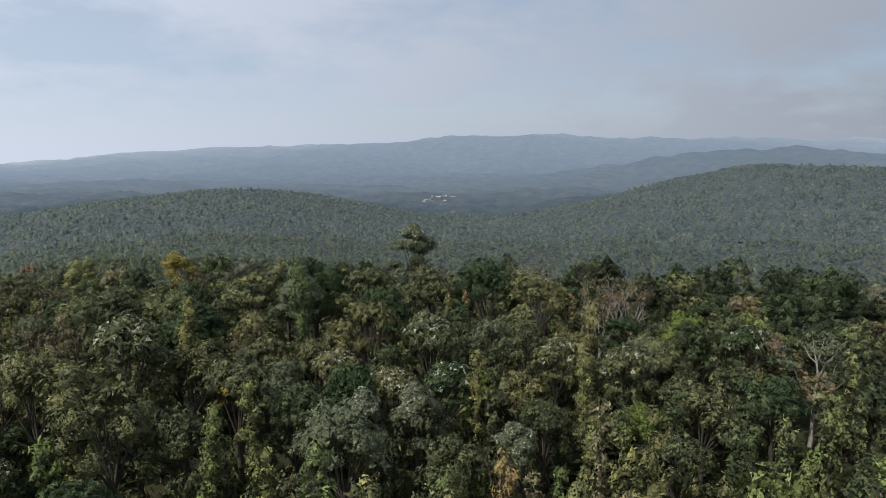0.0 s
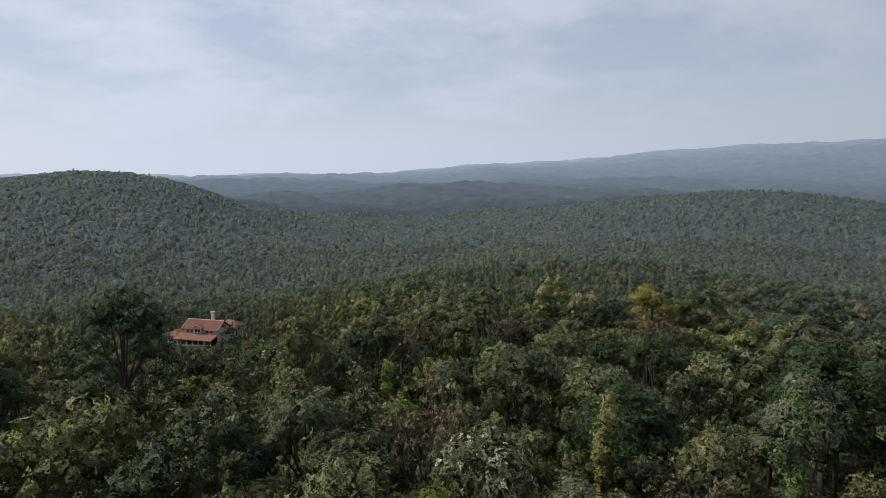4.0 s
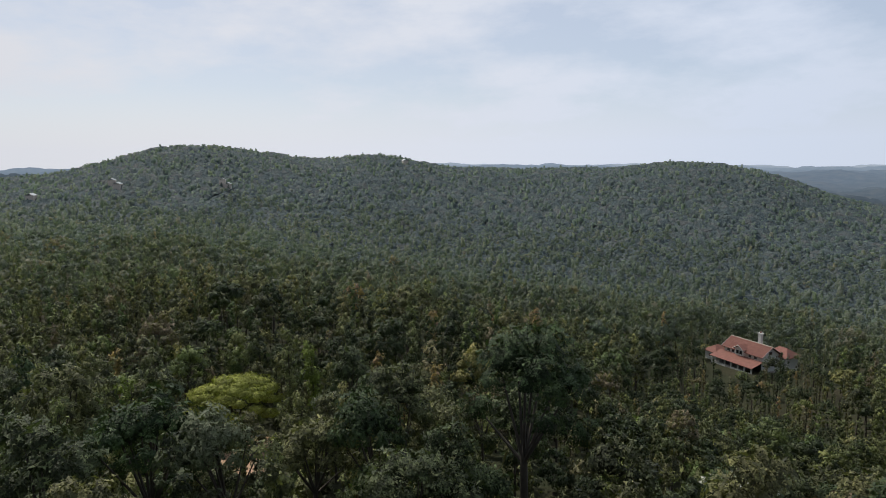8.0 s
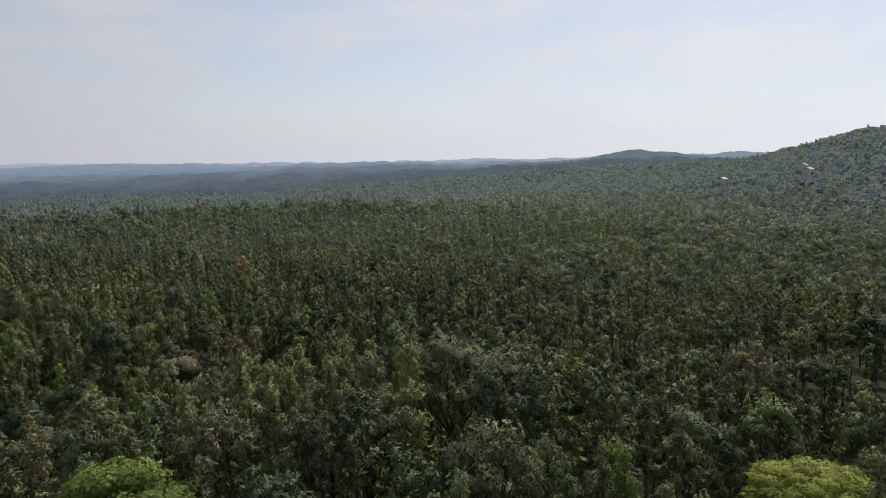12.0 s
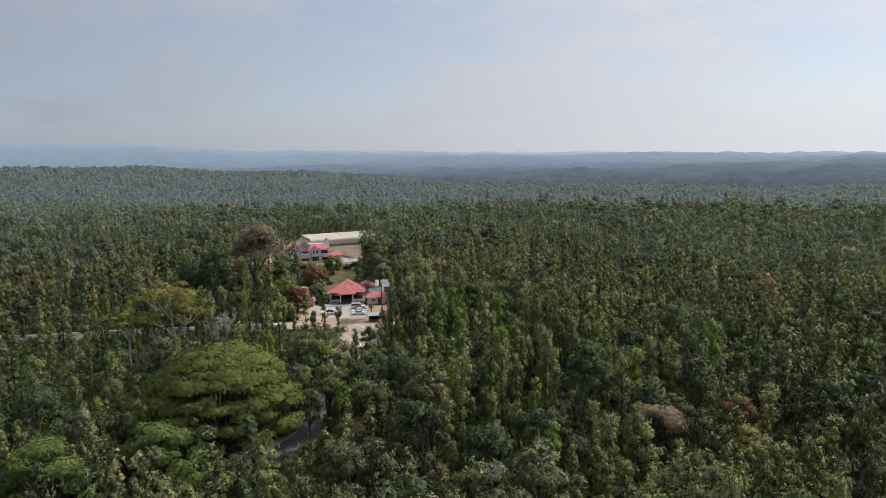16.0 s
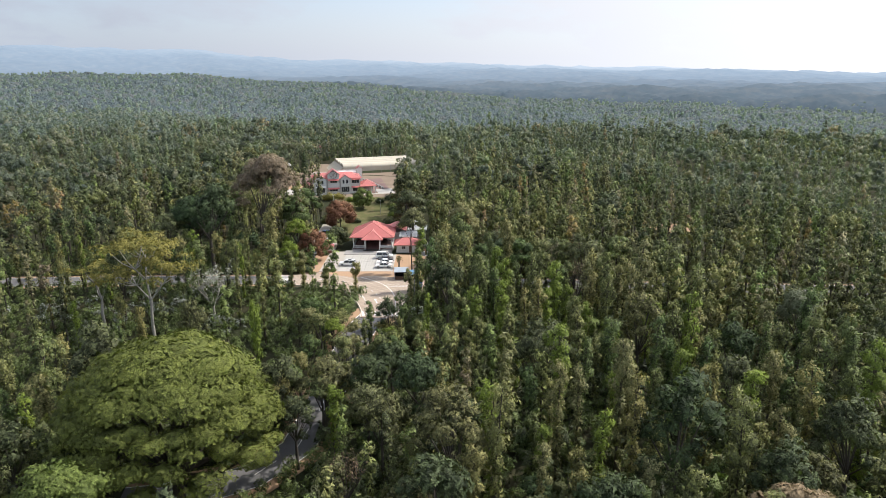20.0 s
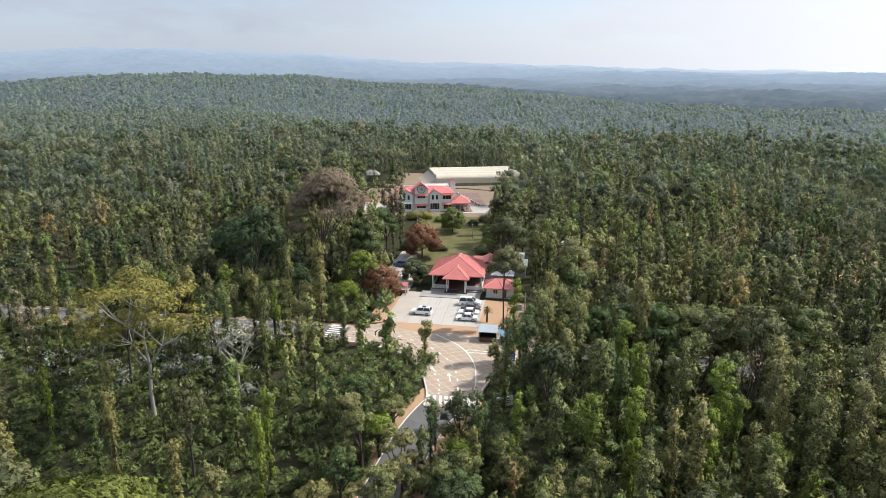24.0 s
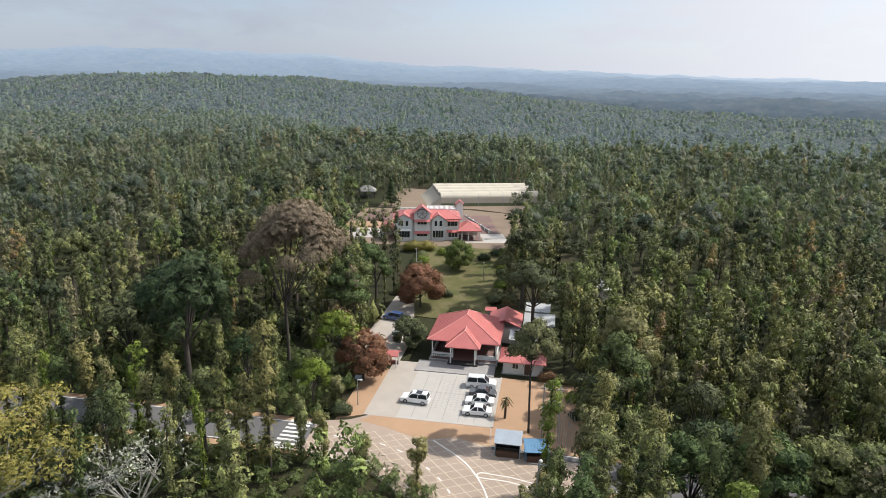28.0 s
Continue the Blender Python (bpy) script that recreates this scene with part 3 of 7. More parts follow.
def broad_plan(rng, tall=14.0, wide=4.2, n=12, low=0.42):
    """A spreading broad-leaved tree: many rounded clumps over an uneven dome."""
    blobs, wood = [], [limb((0, 0, -1.5), (0.2, 0.1, tall * 0.4), 0.34, 0.24, 6)]
    lop = rng.uniform(-0.25, 0.25, 2)
    for i in range(n):
        a = i * 2.39996 + rng.normal() * 0.4
        o = math.sqrt((i + 0.3) / n) * rng.uniform(0.8, 1.0)
        u = low + (0.92 - low) * math.sqrt(max(0, 1 - o * o)) * rng.uniform(0.8, 1.06)
        r = wide * rng.uniform(0.22, 0.38) * (1 if n > 8 else 1.4)
        o *= wide * 0.86
        blobs.append((o * math.cos(a) + lop[0] * wide * u, o * math.sin(a) + lop[1] * wide * u, tall * u, r, r, r * rng.uniform(0.62, 0.95)))
        if i % 2 == 0:
            wood.append(limb((0.2, 0.1, tall * 0.36), blobs[-1][:3], 0.13, 0.04, 5))
    return blobs, wood


def bush_plan(rng, tall, wide, n=26):
    """A round crown that reaches almost to the ground."""
    blobs = []
    for i in range(n):
        u = 1 - 1.75 * (i + 0.5) / n
        o, a = math.sqrt(max(0.0, 1 - u * u)) * wide * 0.78, i * 2.39996 + rng.normal() * 0.3
        r = wide * rng.uniform(0.24, 0.40)
        blobs.append((o * math.cos(a), o * math.sin(a), tall * (0.52 + 0.40 * u), r, r, r * rng.uniform(0.7, 1.0)))
    return blobs, [limb((0, 0, -1), (0, 0, tall * 0.6), 0.2, 0.1, 6)] + [limb((0, 0, tall * 0.25), b[:3], 0.07, 0.02, 4) for b in blobs[::3]]


def bare_plan(rng, tall=14.0, wide=4.5):
    """A leafless crown: limbs, branches and twigs."""
    wood, tips = [limb((0, 0, -1.5), (0, 0, tall * 0.38), 0.3, 0.2, 6)], []
    for i in range(9):
        a = rng.uniform(0, 6.28)
        p = np.array((0, 0, tall * rng.uniform(0.26, 0.4)))
        q = np.array((wide * 0.55 * math.cos(a), wide * 0.55 * math.sin(a), tall * rng.uniform(0.55, 0.75)))
        wood.append(limb(p, q, 0.12, 0.07, 4))
        for j in range(4):
            e = q + np.array((rng.normal() * wide * 0.3, rng.normal() * wide * 0.3, tall * rng.uniform(0.08, 0.28)))
            wood.append(limb(q, e, 0.06, 0.025, 3))
            for k in range(3):
                g = e + rng.normal(size=3) * wide * 0.14 + (0, 0, 0.5)
                wood.append(limb(e, g, 0.03, 0.012, 3))
                tips.append((*g, 0.7, 0.7, 0.6))
    return tips, wood


def make_tree(name, blobs, wood, n, size, leaf, bark, label, category="tree", group="", where=None, extra=None, core=2):
    e = root(name, where or Matrix(), label, category, group)
    mesh_object("trunk", *gather(wood), bark, e)
    if n:
        v, f, nor = leaves(rng, blobs, n, size, core=core)
        soften(mesh_object("crown", v, f, leaf, e), nor)
    if extra:
        m, k, s, lab = extra
        top = [b for b in blobs if b[2] > np.mean([c[2] for c in blobs])]
        v, f, nor = leaves(rng, top, k, s, deep=0.05, core=0)
        soften(mesh_object("blossom", v, f, m, e, lab), nor)
    return e


def clear_of(lx, ly, x, y, low=False):
    """True where the ground is kept free of trees."""
    free = np.zeros(lx.shape, bool)
    for a, b, c, d in ((-9, 26, -14, 24), ((8.3, 18.5, -36, -12) if low else (5.5, 21, -41, -12)), (-8, 25, 16, 48), (-13.5, 9.5, 40, 92), (-46, 12, 88, 132), (-34, 14, 128, 174), (-13.5, -3, 16, 48), (-33, -12, 66, 90), *(() if low else ((-8, 8, -29, -12),))):
        free |= (lx > a) & (lx < b) & (ly > c) & (ly < d)
    for line, half in ((NORTH_ROAD, 3.3), (CROSS_ROAD, 3.9)):
        for (x0, y0), (x1, y1) in zip(line, line[1:]):
            dx, dy = x1 - x0, y1 - y0
            t = np.clip(((x - x0) * dx + (y - y0) * dy) / (dx * dx + dy * dy), 0, 1)
            free |= np.hypot(x - x0 - t * dx, y - y0 - t * dy) < half
    return free


# trees that stand out on the north slope: x, y, height, half width
NORTH_TREES = {
    "golden": [(-26, 78, 12.0, 3.0)], "white_bare": [(50, 84, 17.0, 4.0)], "brown_bare": [(27, 109, 17.0, 5.5), (36, 122, 15.0, 4.5)],
    "dry": [(49, 97, 13.0, 5.5), (-16, 88, 10.0, 3.5)], "silver": [(-9, 67, 14.0, 3.2), (-3.5, 71, 14.5, 3.4), (8, 64, 12.5, 3.2), (-36, 84, 12.0, 3.6)],
    "spring": [(5.5, 85, 10.5, 3.4), (38, 100, 15.0, 5.0), (22, 74, 11.0, 4.6), (-45, 76, 11.0, 4.4)], "dark": [(-24, 119, 20.0, 7.6), (30, 88, 15.0, 5.4), (-40, 99, 15.0, 6.0)],
}
# light green trees before the rain tree: x, y, height, half width
LIGHT_TREES = [(-4, -48, 19.0, 6.0), (-14, -43, 15.0, 5.6), (7, -38, 19.0, 6.0)]
# trees that stand out, and gaps cleared for the camera's view: x, y, radius kept free
KEEP = [(-4, -66, 14), (-78, -73, 5), (-143, 19, 11), (-133, 24, 9), (-124, 29, 8), (-117, 32, 6), (-67, 3, 6), (-258, 153, 15), (-246, 147, 11), (-236, 142, 7), (44, -150, 8), (37, -143, 6), (58, -141, 9), (68, -148, 6), (-6, 133, 4), (-22, 97, 4), (-62, 150, 5),
        (-92, -81, 4), (-92, -71, 3.5), (-255, 389, 7), (19, 133, 5), (34, -99, 4), (-62, -235, 9), (-15, -70, 5.5), (-19.5, -64, 5.5), (-24, -58, 4), (-7, -69, 5), (-12, -65, 5), (-16, -59, 5), (-20, -52, 4), (-56, -226, 6)]
KEEP += [(lx, ly, wide * 0.75) for rows in NORTH_TREES.values() for lx, ly, tall, wide in rows]
KEEP += [(lx, ly, 7) for lx, ly, tall, wide in LIGHT_TREES]
FLY = [(0, 0), (-8, 40), (-30, 62), (-55, 68), (-74, 52), (-72, 20), (-62, -15), (-45, -55), (-31, -77)]
FOCUS = [(45, -112), (-18, -128), (-42, -118), (-60, -75), (-95, -25), (-105, 35), (-70, 105), (-25, 75), (12, 95), (35, -125), (-70, -105), (25, -75), (-5, -85)]


def from_line(x, y, line):
    d = np.full(x.shape, 1e9)
    for (x0, y0), (x1, y1) in zip(line, line[1:]):
        dx, dy = x1 - x0, y1 - y0
        t = np.clip(((x - x0) * dx + (y - y0) * dy) / (dx * dx + dy * dy), 0, 1)
        d = np.minimum(d, np.hypot(x - x0 - t * dx, y - y0 - t * dy))
    return d


def soft_noise(x, y, s):
    return np.sin(x / s + 1.7 * np.sin(y / s * 0.7 + 0.4)) * np.cos(y / s * 1.1 + 1.3 * np.sin(x / s * 0.6))


def layout(step, reach, d0, d1, off):
    g = np.arange(-reach, reach, step)
    x, y = np.meshgrid(g - 30, g - 20)
    x, y = x.ravel(), y.ravel()
    x, y = x + rng.uniform(-0.36, 0.36, x.shape) * step, y + rng.uniform(-0.36, 0.36, x.shape) * step
    d = from_line(x, y, FLY)
    lx, ly = to_lot(x, y)
    d = d + (45 * soft_noise(x, y, 33) + rng.uniform(-25, 25, d.shape)) * smooth(d, 120, 200) * smooth(-d, -1150, -1000)
    ok = (d >= d0) & (d < d1) & ~clear_of(lx, ly, x, y)
    az = np.degrees(np.arctan2(-(x + 30), y + 20)) % 360
    ok &= (d < 150) | (az < 252) | (az > 319)
    for kx, ky, kr in KEEP:
        ok &= np.hypot(x - kx, y - ky) > kr
    x, y, d, lx, ly = x[ok], y[ok], d[ok], lx[ok], ly[ok]
    north = smooth(y - 0.25 * x, 25, 90) * (1 - smooth(np.hypot(x, y - 60), 330, 600)) * (1 - smooth(-x, 90, 150))
    pb = 0.27 + 0.65 * north + 0.28 * smooth(soft_noise(x, y, 37), 0.1, 0.8) + 0.12 * smooth(-x, 60, 120) * (np.hypot(x + 120, y - 40) < 90)
    pb = pb + 0.12 * smooth(d, 200, 320) + 0.3 * smooth(d, 450, 800)
    pb = np.where((lx > 20) & (ly > -90) & (ly < 90), pb * 0.36, pb)
    open_side = (lx < 6) & (ly > -62) & (ly < -11) & (lx > -80)
    broad = rng.random(x.shape) < np.where(open_side, 0.06, np.where(from_line(x, y, NORTH_ROAD) < 9, 0.6, pb))
    tone = np.where(broad, rng.choice([0.04, 0.16, 0.28, 0.42, 0.55, 0.66, 0.82], x.shape, p=[0.27, 0.26, 0.19, 0.12, 0.07, 0.05, 0.04]), rng.normal(0.40, 0.11, x.shape)) + 0.09 * soft_noise(x, y, 47) + 0.06 * soft_noise(y, x, 17)
    tone = np.maximum(tone - 0.13 * smooth(y, -60, 10) * (rng.random(x.shape) < 0.8), 0.02)
    odd = rng.random(x.shape)
    tone = np.where(odd < 0.03, 0.80, tone)
    tone = np.where((odd > 0.05) & (odd < 0.075), 0.92, tone)
    tone = np.where((odd > 0.075) & (odd < 0.11), 1.0, tone)
    size = rng.uniform(0.66, 1.15, x.shape) * np.where(broad, 1.0 + 0.45 * rng.random(x.shape) ** 2, 1.0)
    size = np.where(broad & (rng.random(x.shape) < 0.07), size * 1.22, size)
    size = np.where(d > 160, np.minimum(size, 1.12), size)
    size = size * (1 + 0.13 * soft_noise(x, y, 21) * ~broad)
    # smaller trees along the camera's sight lines to the bungalow and the umbrella tree
    sight_gap = np.minimum(from_line(x, y, [(-120, 100), (-262, 157)]), from_line(x, y, [(-110, 90), (-258, 150)])) < 20
    sight_gap |= from_line(x, y, [(-98, 36), (-140, 20)]) < 8
    size = np.where(sight_gap, size * 0.5, size)
    size = np.where((lx > -4) & (lx < 25) & (ly > -64) & (ly < -40), size * 0.64, size)
    # crowns keep their distance
    own = np.where(broad, 3.1, 1.85) * size
    own = np.where(open_side, 3.1, own)
    keep, cells = [], {}
    for i in rng.permutation(len(x)):
        cx, cy = int(x[i] // 8), int(y[i] // 8)
        if all(math.hypot(x[i] - x[j], y[i] - y[j]) > 0.9 * (own[i] + own[j]) for a in (-1, 0, 1) for b in (-1, 0, 1) for j in cells.get((cx + a, cy + b), ())):
            keep.append(i)
            cells.setdefault((cx, cy), []).append(i)
    k = np.array(keep)
    return x[k], y[k], d[k], broad[k], np.clip(tone[k], 0.02, 1.0), size[k]


OAKS = [oak_plan(rng, t) for t in (15.5, 17.0, 18.5, 16.0)]
BROADS = [broad_plan(rng, t, w, n, l) for t, w, n, l in ((12.5, 3.8, 15, 0.30), (14.0, 4.6, 20, 0.36), (16.5, 4.2, 22, 0.26), (10.5, 3.8, 14, 0.30), (13.5, 5.2, 22, 0.42))]
OAKS_MID = [oak_plan(rng, t, 1) for t in (15.0, 17.0, 18.5, 16.0, 14.0)]
BROADS_MID = [broad_plan(rng, t, w, 7, 0.42) for t, w in ((12.5, 3.8), (14.0, 4.6), (15.5, 4.4), (11.0, 4.0), (13.5, 5.2))]
OAKS_FAR = [([(0, 0, t * 0.56, r, r, t * 0.42)], oak_plan(rng, t)[1]) for t, r in ((12.0, 2.2), (13.5, 2.5), (15.0, 2.3), (11.0, 2.6))]
BROADS_LOW = [([(0, 0, t * 0.58, r, r, t * 0.36)], oak_plan(rng, t)[1]) for t, r in ((11.5, 3.3), (13.0, 4.0), (10.0, 3.5))]
BROADS_FAR = [broad_plan(rng, t, w, 3, 0.45) for t, w in ((12.0, 3.8), (13.5, 4.6), (14.5, 4.4), (11.0, 4.0))]


def mass(name, label, x, y, broad, tone, size, oaks, broads, n_oak, n_broad, s_oak, s_broad, trunks, leaf, core=1, rise=0.0):
    """Many trees in one mesh, each set on the ground."""
    vs, fs, ts, ns, mats, count = [], [], [], [], [], 0
    z = land(x, y)
    kind = rng.integers(0, 60, x.shape)
    turn = rng.uniform(0, 6.28, x.shape)
    for which, plans, n, s in ((False, oaks, n_oak, s_oak), (True, broads, n_broad, s_broad)):
        for i, (blobs, wood) in enumerate(plans):
            sel = np.where((broad == which) & (kind % len(plans) == i))[0]
            if not len(sel):
                continue
            v, f, nor = leaves(rng, blobs, n, s, core=core)
            nor = nor + (0, 0, rise)
            nor /= np.linalg.norm(nor, axis=1)[:, None]
            leafy = len(f)
            if trunks:
                nor = np.concatenate([nor, wood[0][0] * (5, 5, 0)])
                v, f = gather([(v, f), wood[0]])
            c, sn = np.cos(turn[sel]), np.sin(turn[sel])
            w = np.empty((len(sel), len(v), 3), np.float32)
            w[:, :, 0] = c[:, None] * nor[:, 0] - sn[:, None] * nor[:, 1]
            w[:, :, 1] = sn[:, None] * nor[:, 0] + c[:, None] * nor[:, 1]
            w[:, :, 2] = nor[:, 2]
            ns.append(w.reshape(-1, 3))
            c, sn = np.cos(turn[sel]) * size[sel], np.sin(turn[sel]) * size[sel]
            w = np.empty((len(sel), len(v), 3), np.float32)
            w[:, :, 0] = x[sel, None] + c[:, None] * v[:, 0] - sn[:, None] * v[:, 1]
            w[:, :, 1] = y[sel, None] + sn[:, None] * v[:, 0] + c[:, None] * v[:, 1]
            w[:, :, 2] = z[sel, None] + size[sel, None] * v[:, 2]
            vs.append(w.reshape(-1, 3))
            fs.append((f[None] + (count + np.arange(len(sel)) * len(v))[:, None, None]).reshape(-1, 3))
            ts.append(np.repeat(tone[sel], len(v)))
            mi = np.zeros(len(f), np.int32)
            mi[leafy:] = 1
            mats.append(np.tile(mi, len(sel)))
            count += len(sel) * len(v)
    ob = mesh_object(name, np.concatenate(vs), np.concatenate(fs), [leaf, M_BARK])
    a = ob.data.attributes.new("tone", "FLOAT", "POINT")
    a.data.foreach_set("value", np.concatenate(ts).astype(np.float32))
    ob.data.polygons.foreach_set("material_index", np.concatenate(mats))
    soften(ob, np.concatenate(ns))
    return tagged(ob, label, "woods", kind="stuff")


x, y, d, broad, tone, size = layout(3.6, 300, 0, 165, 0)
score = np.min([np.hypot(x - a, y - b) for a, b in FOCUS], axis=0)
pick = np.zeros(x.shape, bool)
for want in (False, True):
    ids = np.where(broad == want)[0]
    pick[ids[np.argsort(score[ids])[:300]]] = True
near = (x[pick], y[pick], broad[pick], tone[pick], size[pick])
# the wood on the east side, which the way never looks into, is built more simply
east = (y > np.maximum(-11 - 0.81 * x, -45 - 0.45 * x)) & (y < 1.45 * x - 20) & ~pick
full = ~pick & ~east
mass("woods", "slim vine-covered shade trees and broad-leaved trees", *(k[full] for k in (x, y, broad, tone, size)), OAKS, BROADS, 118, 190, 0.42, 0.47, True, M_LEAF_MASS)
behind = [k[east] for k in (x, y, broad, tone, size)]
x, y, d, broad, tone, size = layout(4.6, 460, 165, 370, 1)
x, y, broad, tone, size = (np.concatenate(k) for k in zip((x, y, broad, tone, size), behind))
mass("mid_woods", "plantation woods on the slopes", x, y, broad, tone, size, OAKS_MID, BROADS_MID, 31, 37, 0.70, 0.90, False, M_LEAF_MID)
x, y, d, broad, tone, size = layout(5.6, 700, 370, 620, 2)
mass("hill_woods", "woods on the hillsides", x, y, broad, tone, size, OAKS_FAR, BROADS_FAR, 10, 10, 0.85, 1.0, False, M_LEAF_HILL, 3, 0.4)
x, y, d, broad, tone, size = layout(7.3, 1260, 620, 1200, 3)
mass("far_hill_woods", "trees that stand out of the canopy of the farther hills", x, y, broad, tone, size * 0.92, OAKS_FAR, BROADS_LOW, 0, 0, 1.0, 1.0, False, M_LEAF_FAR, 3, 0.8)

# single trees round the way, each a thing of its own
PROTO = {}
OAK_LABEL = "slim shade tree wrapped in green pepper vine"
for i, (blobs, wood) in enumerate(OAKS):
    for j, (leaf, lab) in enumerate(((M_OAK, OAK_LABEL), (M_OAK, OAK_LABEL), (M_LIME, "slim shade tree with light yellow-green leaves"))):
        if j < 1 or i < 2:
            PROTO[("oak", i, j)] = (blobs, wood, 760, 0.28, leaf, "shade_tree", lab, "shade trees", None)
for i, (blobs, wood) in enumerate(BROADS):
    PROTO[("broad", i, 0)] = (blobs, wood, 1050, 0.33, M_BROAD, "broad_tree", "dark green broad-leaved forest tree", "forest trees", None)
PROTO[("broad", 1, 1)] = (*BROADS[1], 1100, 0.30, M_PALE, "broad_tree", "grey-green broad-leaved forest tree", "forest trees", None)
PROTO[("broad", 3, 1)] = (*BROADS[3], 900, 0.36, M_LIME, "broad_tree", "yellow-green broad-leaved forest tree", "forest trees", None)
PROTO[("broad", 0, 1)] = (*BROADS[0], 800, 0.36, M_BROAD, "broad_tree", "forest tree with pale blossom on its top", "forest trees", (M_WHITE, 130, 0.26, "creamy white blossom"))
PROTO[("broad", 2, 1)] = (*bare_plan(rng, 13, 3.6), 420, 0.2, M_BROWN, "broad_tree", "nearly leafless brown tree", "forest trees", None)
made = {}
by_kind = {k: [p for p in PROTO if p[0] == k] for k in ("oak", "broad")}
for px, py, pb, pt, ps in zip(*near):
    keys = by_kind["broad" if pb else "oak"]
    plain = [k for k in keys if k[2] == 0]
    if pb:
        key = ("broad", 2, 1) if pt > 0.96 else ("broad", 3, 1) if pt > 0.88 else ("broad", 1, 1) if pt > 0.66 else ("broad", 0, 1) if py > 40 and rng.random() < 0.09 else plain[rng.integers(len(plain))]
    else:
        odd = [k for k in keys if k[2] == 2]
        key = odd[rng.integers(len(odd))] if pt > 0.6 else plain[rng.integers(len(plain))]
    qx, qy = to_lot(px, py)
    slim = 0.62 if -80 < qx < 5 and -62 < qy < -11 and rng.random() < 0.7 else 1.0
    m = pose(px, py, land_at(px, py), 0, 0, rng.uniform(0, 360)) @ Matrix.Diagonal((ps * slim, ps * slim, ps * rng.uniform(0.95, 1.18), 1))
    if key not in made:
        blobs, wood, n, s, leaf, nm, lab, grp, extra = PROTO[key]
        made[key] = make_tree(nm, blobs, wood, n, s, leaf, M_BARK, lab, "tree", grp, m, extra, 0 if leaf is M_BROWN else 1)
    else:
        e = copy_thing(made[key], m)
        e.matrix_basis = m


def undergrowth():
    """Low bushes and saplings on the forest floor."""
    g = np.arange(-230, 230, 3.1)
    x, y = np.meshgrid(g - 30, g - 10)
    x, y = (k.ravel() + rng.uniform(-1.3, 1.3, k.size) for k in (x, y))
    lx, ly = to_lot(x, y)
    ok = (from_line(x, y, FLY) < 125) & ((lx < -82) | (lx > 28) | (ly < -64) | (ly > 0)) & ~clear_of(lx, ly, x, y) & (rng.random(x.shape) < 0.75)
    for kx, ky, kr in KEEP:
        ok &= np.hypot(x - kx, y - ky) > min(kr, 9)
    x, y = x[ok], y[ok]
    v, f, nor = leaves(rng, [(0, 0, 1.6, 1.7, 1.7, 2.3)], 13, 0.7)
    s = rng.uniform(0.5, 1.5, x.shape)
    t = rng.uniform(0, 6.28, x.shape)
    c, n = np.cos(t)[:, None], np.sin(t)[:, None]
    w, q = np.empty((len(x), len(v), 3), np.float32), np.empty((len(x), len(v), 3), np.float32)
    for o, k in ((w, v * 1.0), (q, nor)):
        o[:, :, 0], o[:, :, 1], o[:, :, 2] = c * k[:, 0] - n * k[:, 1], n * k[:, 0] + c * k[:, 1], k[:, 2]
    w = w * s[:, None, None] + np.stack([x, y, land(x, y)], -1)[:, None]
    ob = mesh_object("undergrowth", w.reshape(-1, 3), (f[None] + (np.arange(len(x)) * len(v))[:, None, None]).reshape(-1, 3), M_LEAF_MASS)
    a = ob.data.attributes.new("tone", "FLOAT", "POINT")
    a.data.foreach_set("value", np.repeat(np.clip(rng.normal(0.3, 0.15, x.shape), 0, 1), len(v)).astype(np.float32))
    soften(ob, q.reshape(-1, 3))
    tagged(ob, "low green undergrowth and saplings on the forest floor", "bushes", kind="stuff")


undergrowth()


# ---- trees that stand out ----
def on_ground(x, y, rz=0.0, s=1.0, up=0.0):
    return pose(x, y, land_at(x, y) + up, 0, 0, rz) @ Matrix.Scale(s, 4)


def drape(outline, up, cell=2.0):
    """A sheet on the sloping ground with the lot outline given."""
    bm = bmesh.new()
    bm.faces.new([bm.verts.new((x, y, 0)) for x, y in outline])
    for k in (0, 1):
        lo, hi = min(p[k] for p in outline), max(p[k] for p in outline)
        for i in range(1, int((hi - lo) / cell) + 1):
            at = Vector((0, 0, 0))
            at[k] = lo + i * cell
            way = Vector((0, 0, 0))
            way[k] = 1
            bmesh.ops.bisect_plane(bm, geom=bm.verts[:] + bm.edges[:] + bm.faces[:], plane_co=at, plane_no=way)
    for v in bm.verts:
        p = from_lot(v.co.x, v.co.y)
        v.co = (p.x, p.y, land_at(p.x, p.y) + up)
    return bm


def inside(poly, x, y):
    c = False
    for (x0, y0), (x1, y1) in zip(poly, poly[1:] + poly[:1]):
        if (y0 > y) != (y1 > y) and x < (x1 - x0) * (y - y0) / (y1 - y0) + x0:
            c = not c
    return c


def at_lot(x, y, z=0.0, rz=0.0):
    return LOT @ pose(x, y, z, 0, 0, rz)


def tree_at_lot(x, y, rz=0.0, s=1.0):
    p = from_lot(x, y)
    return on_ground(p.x, p.y, rz, s)


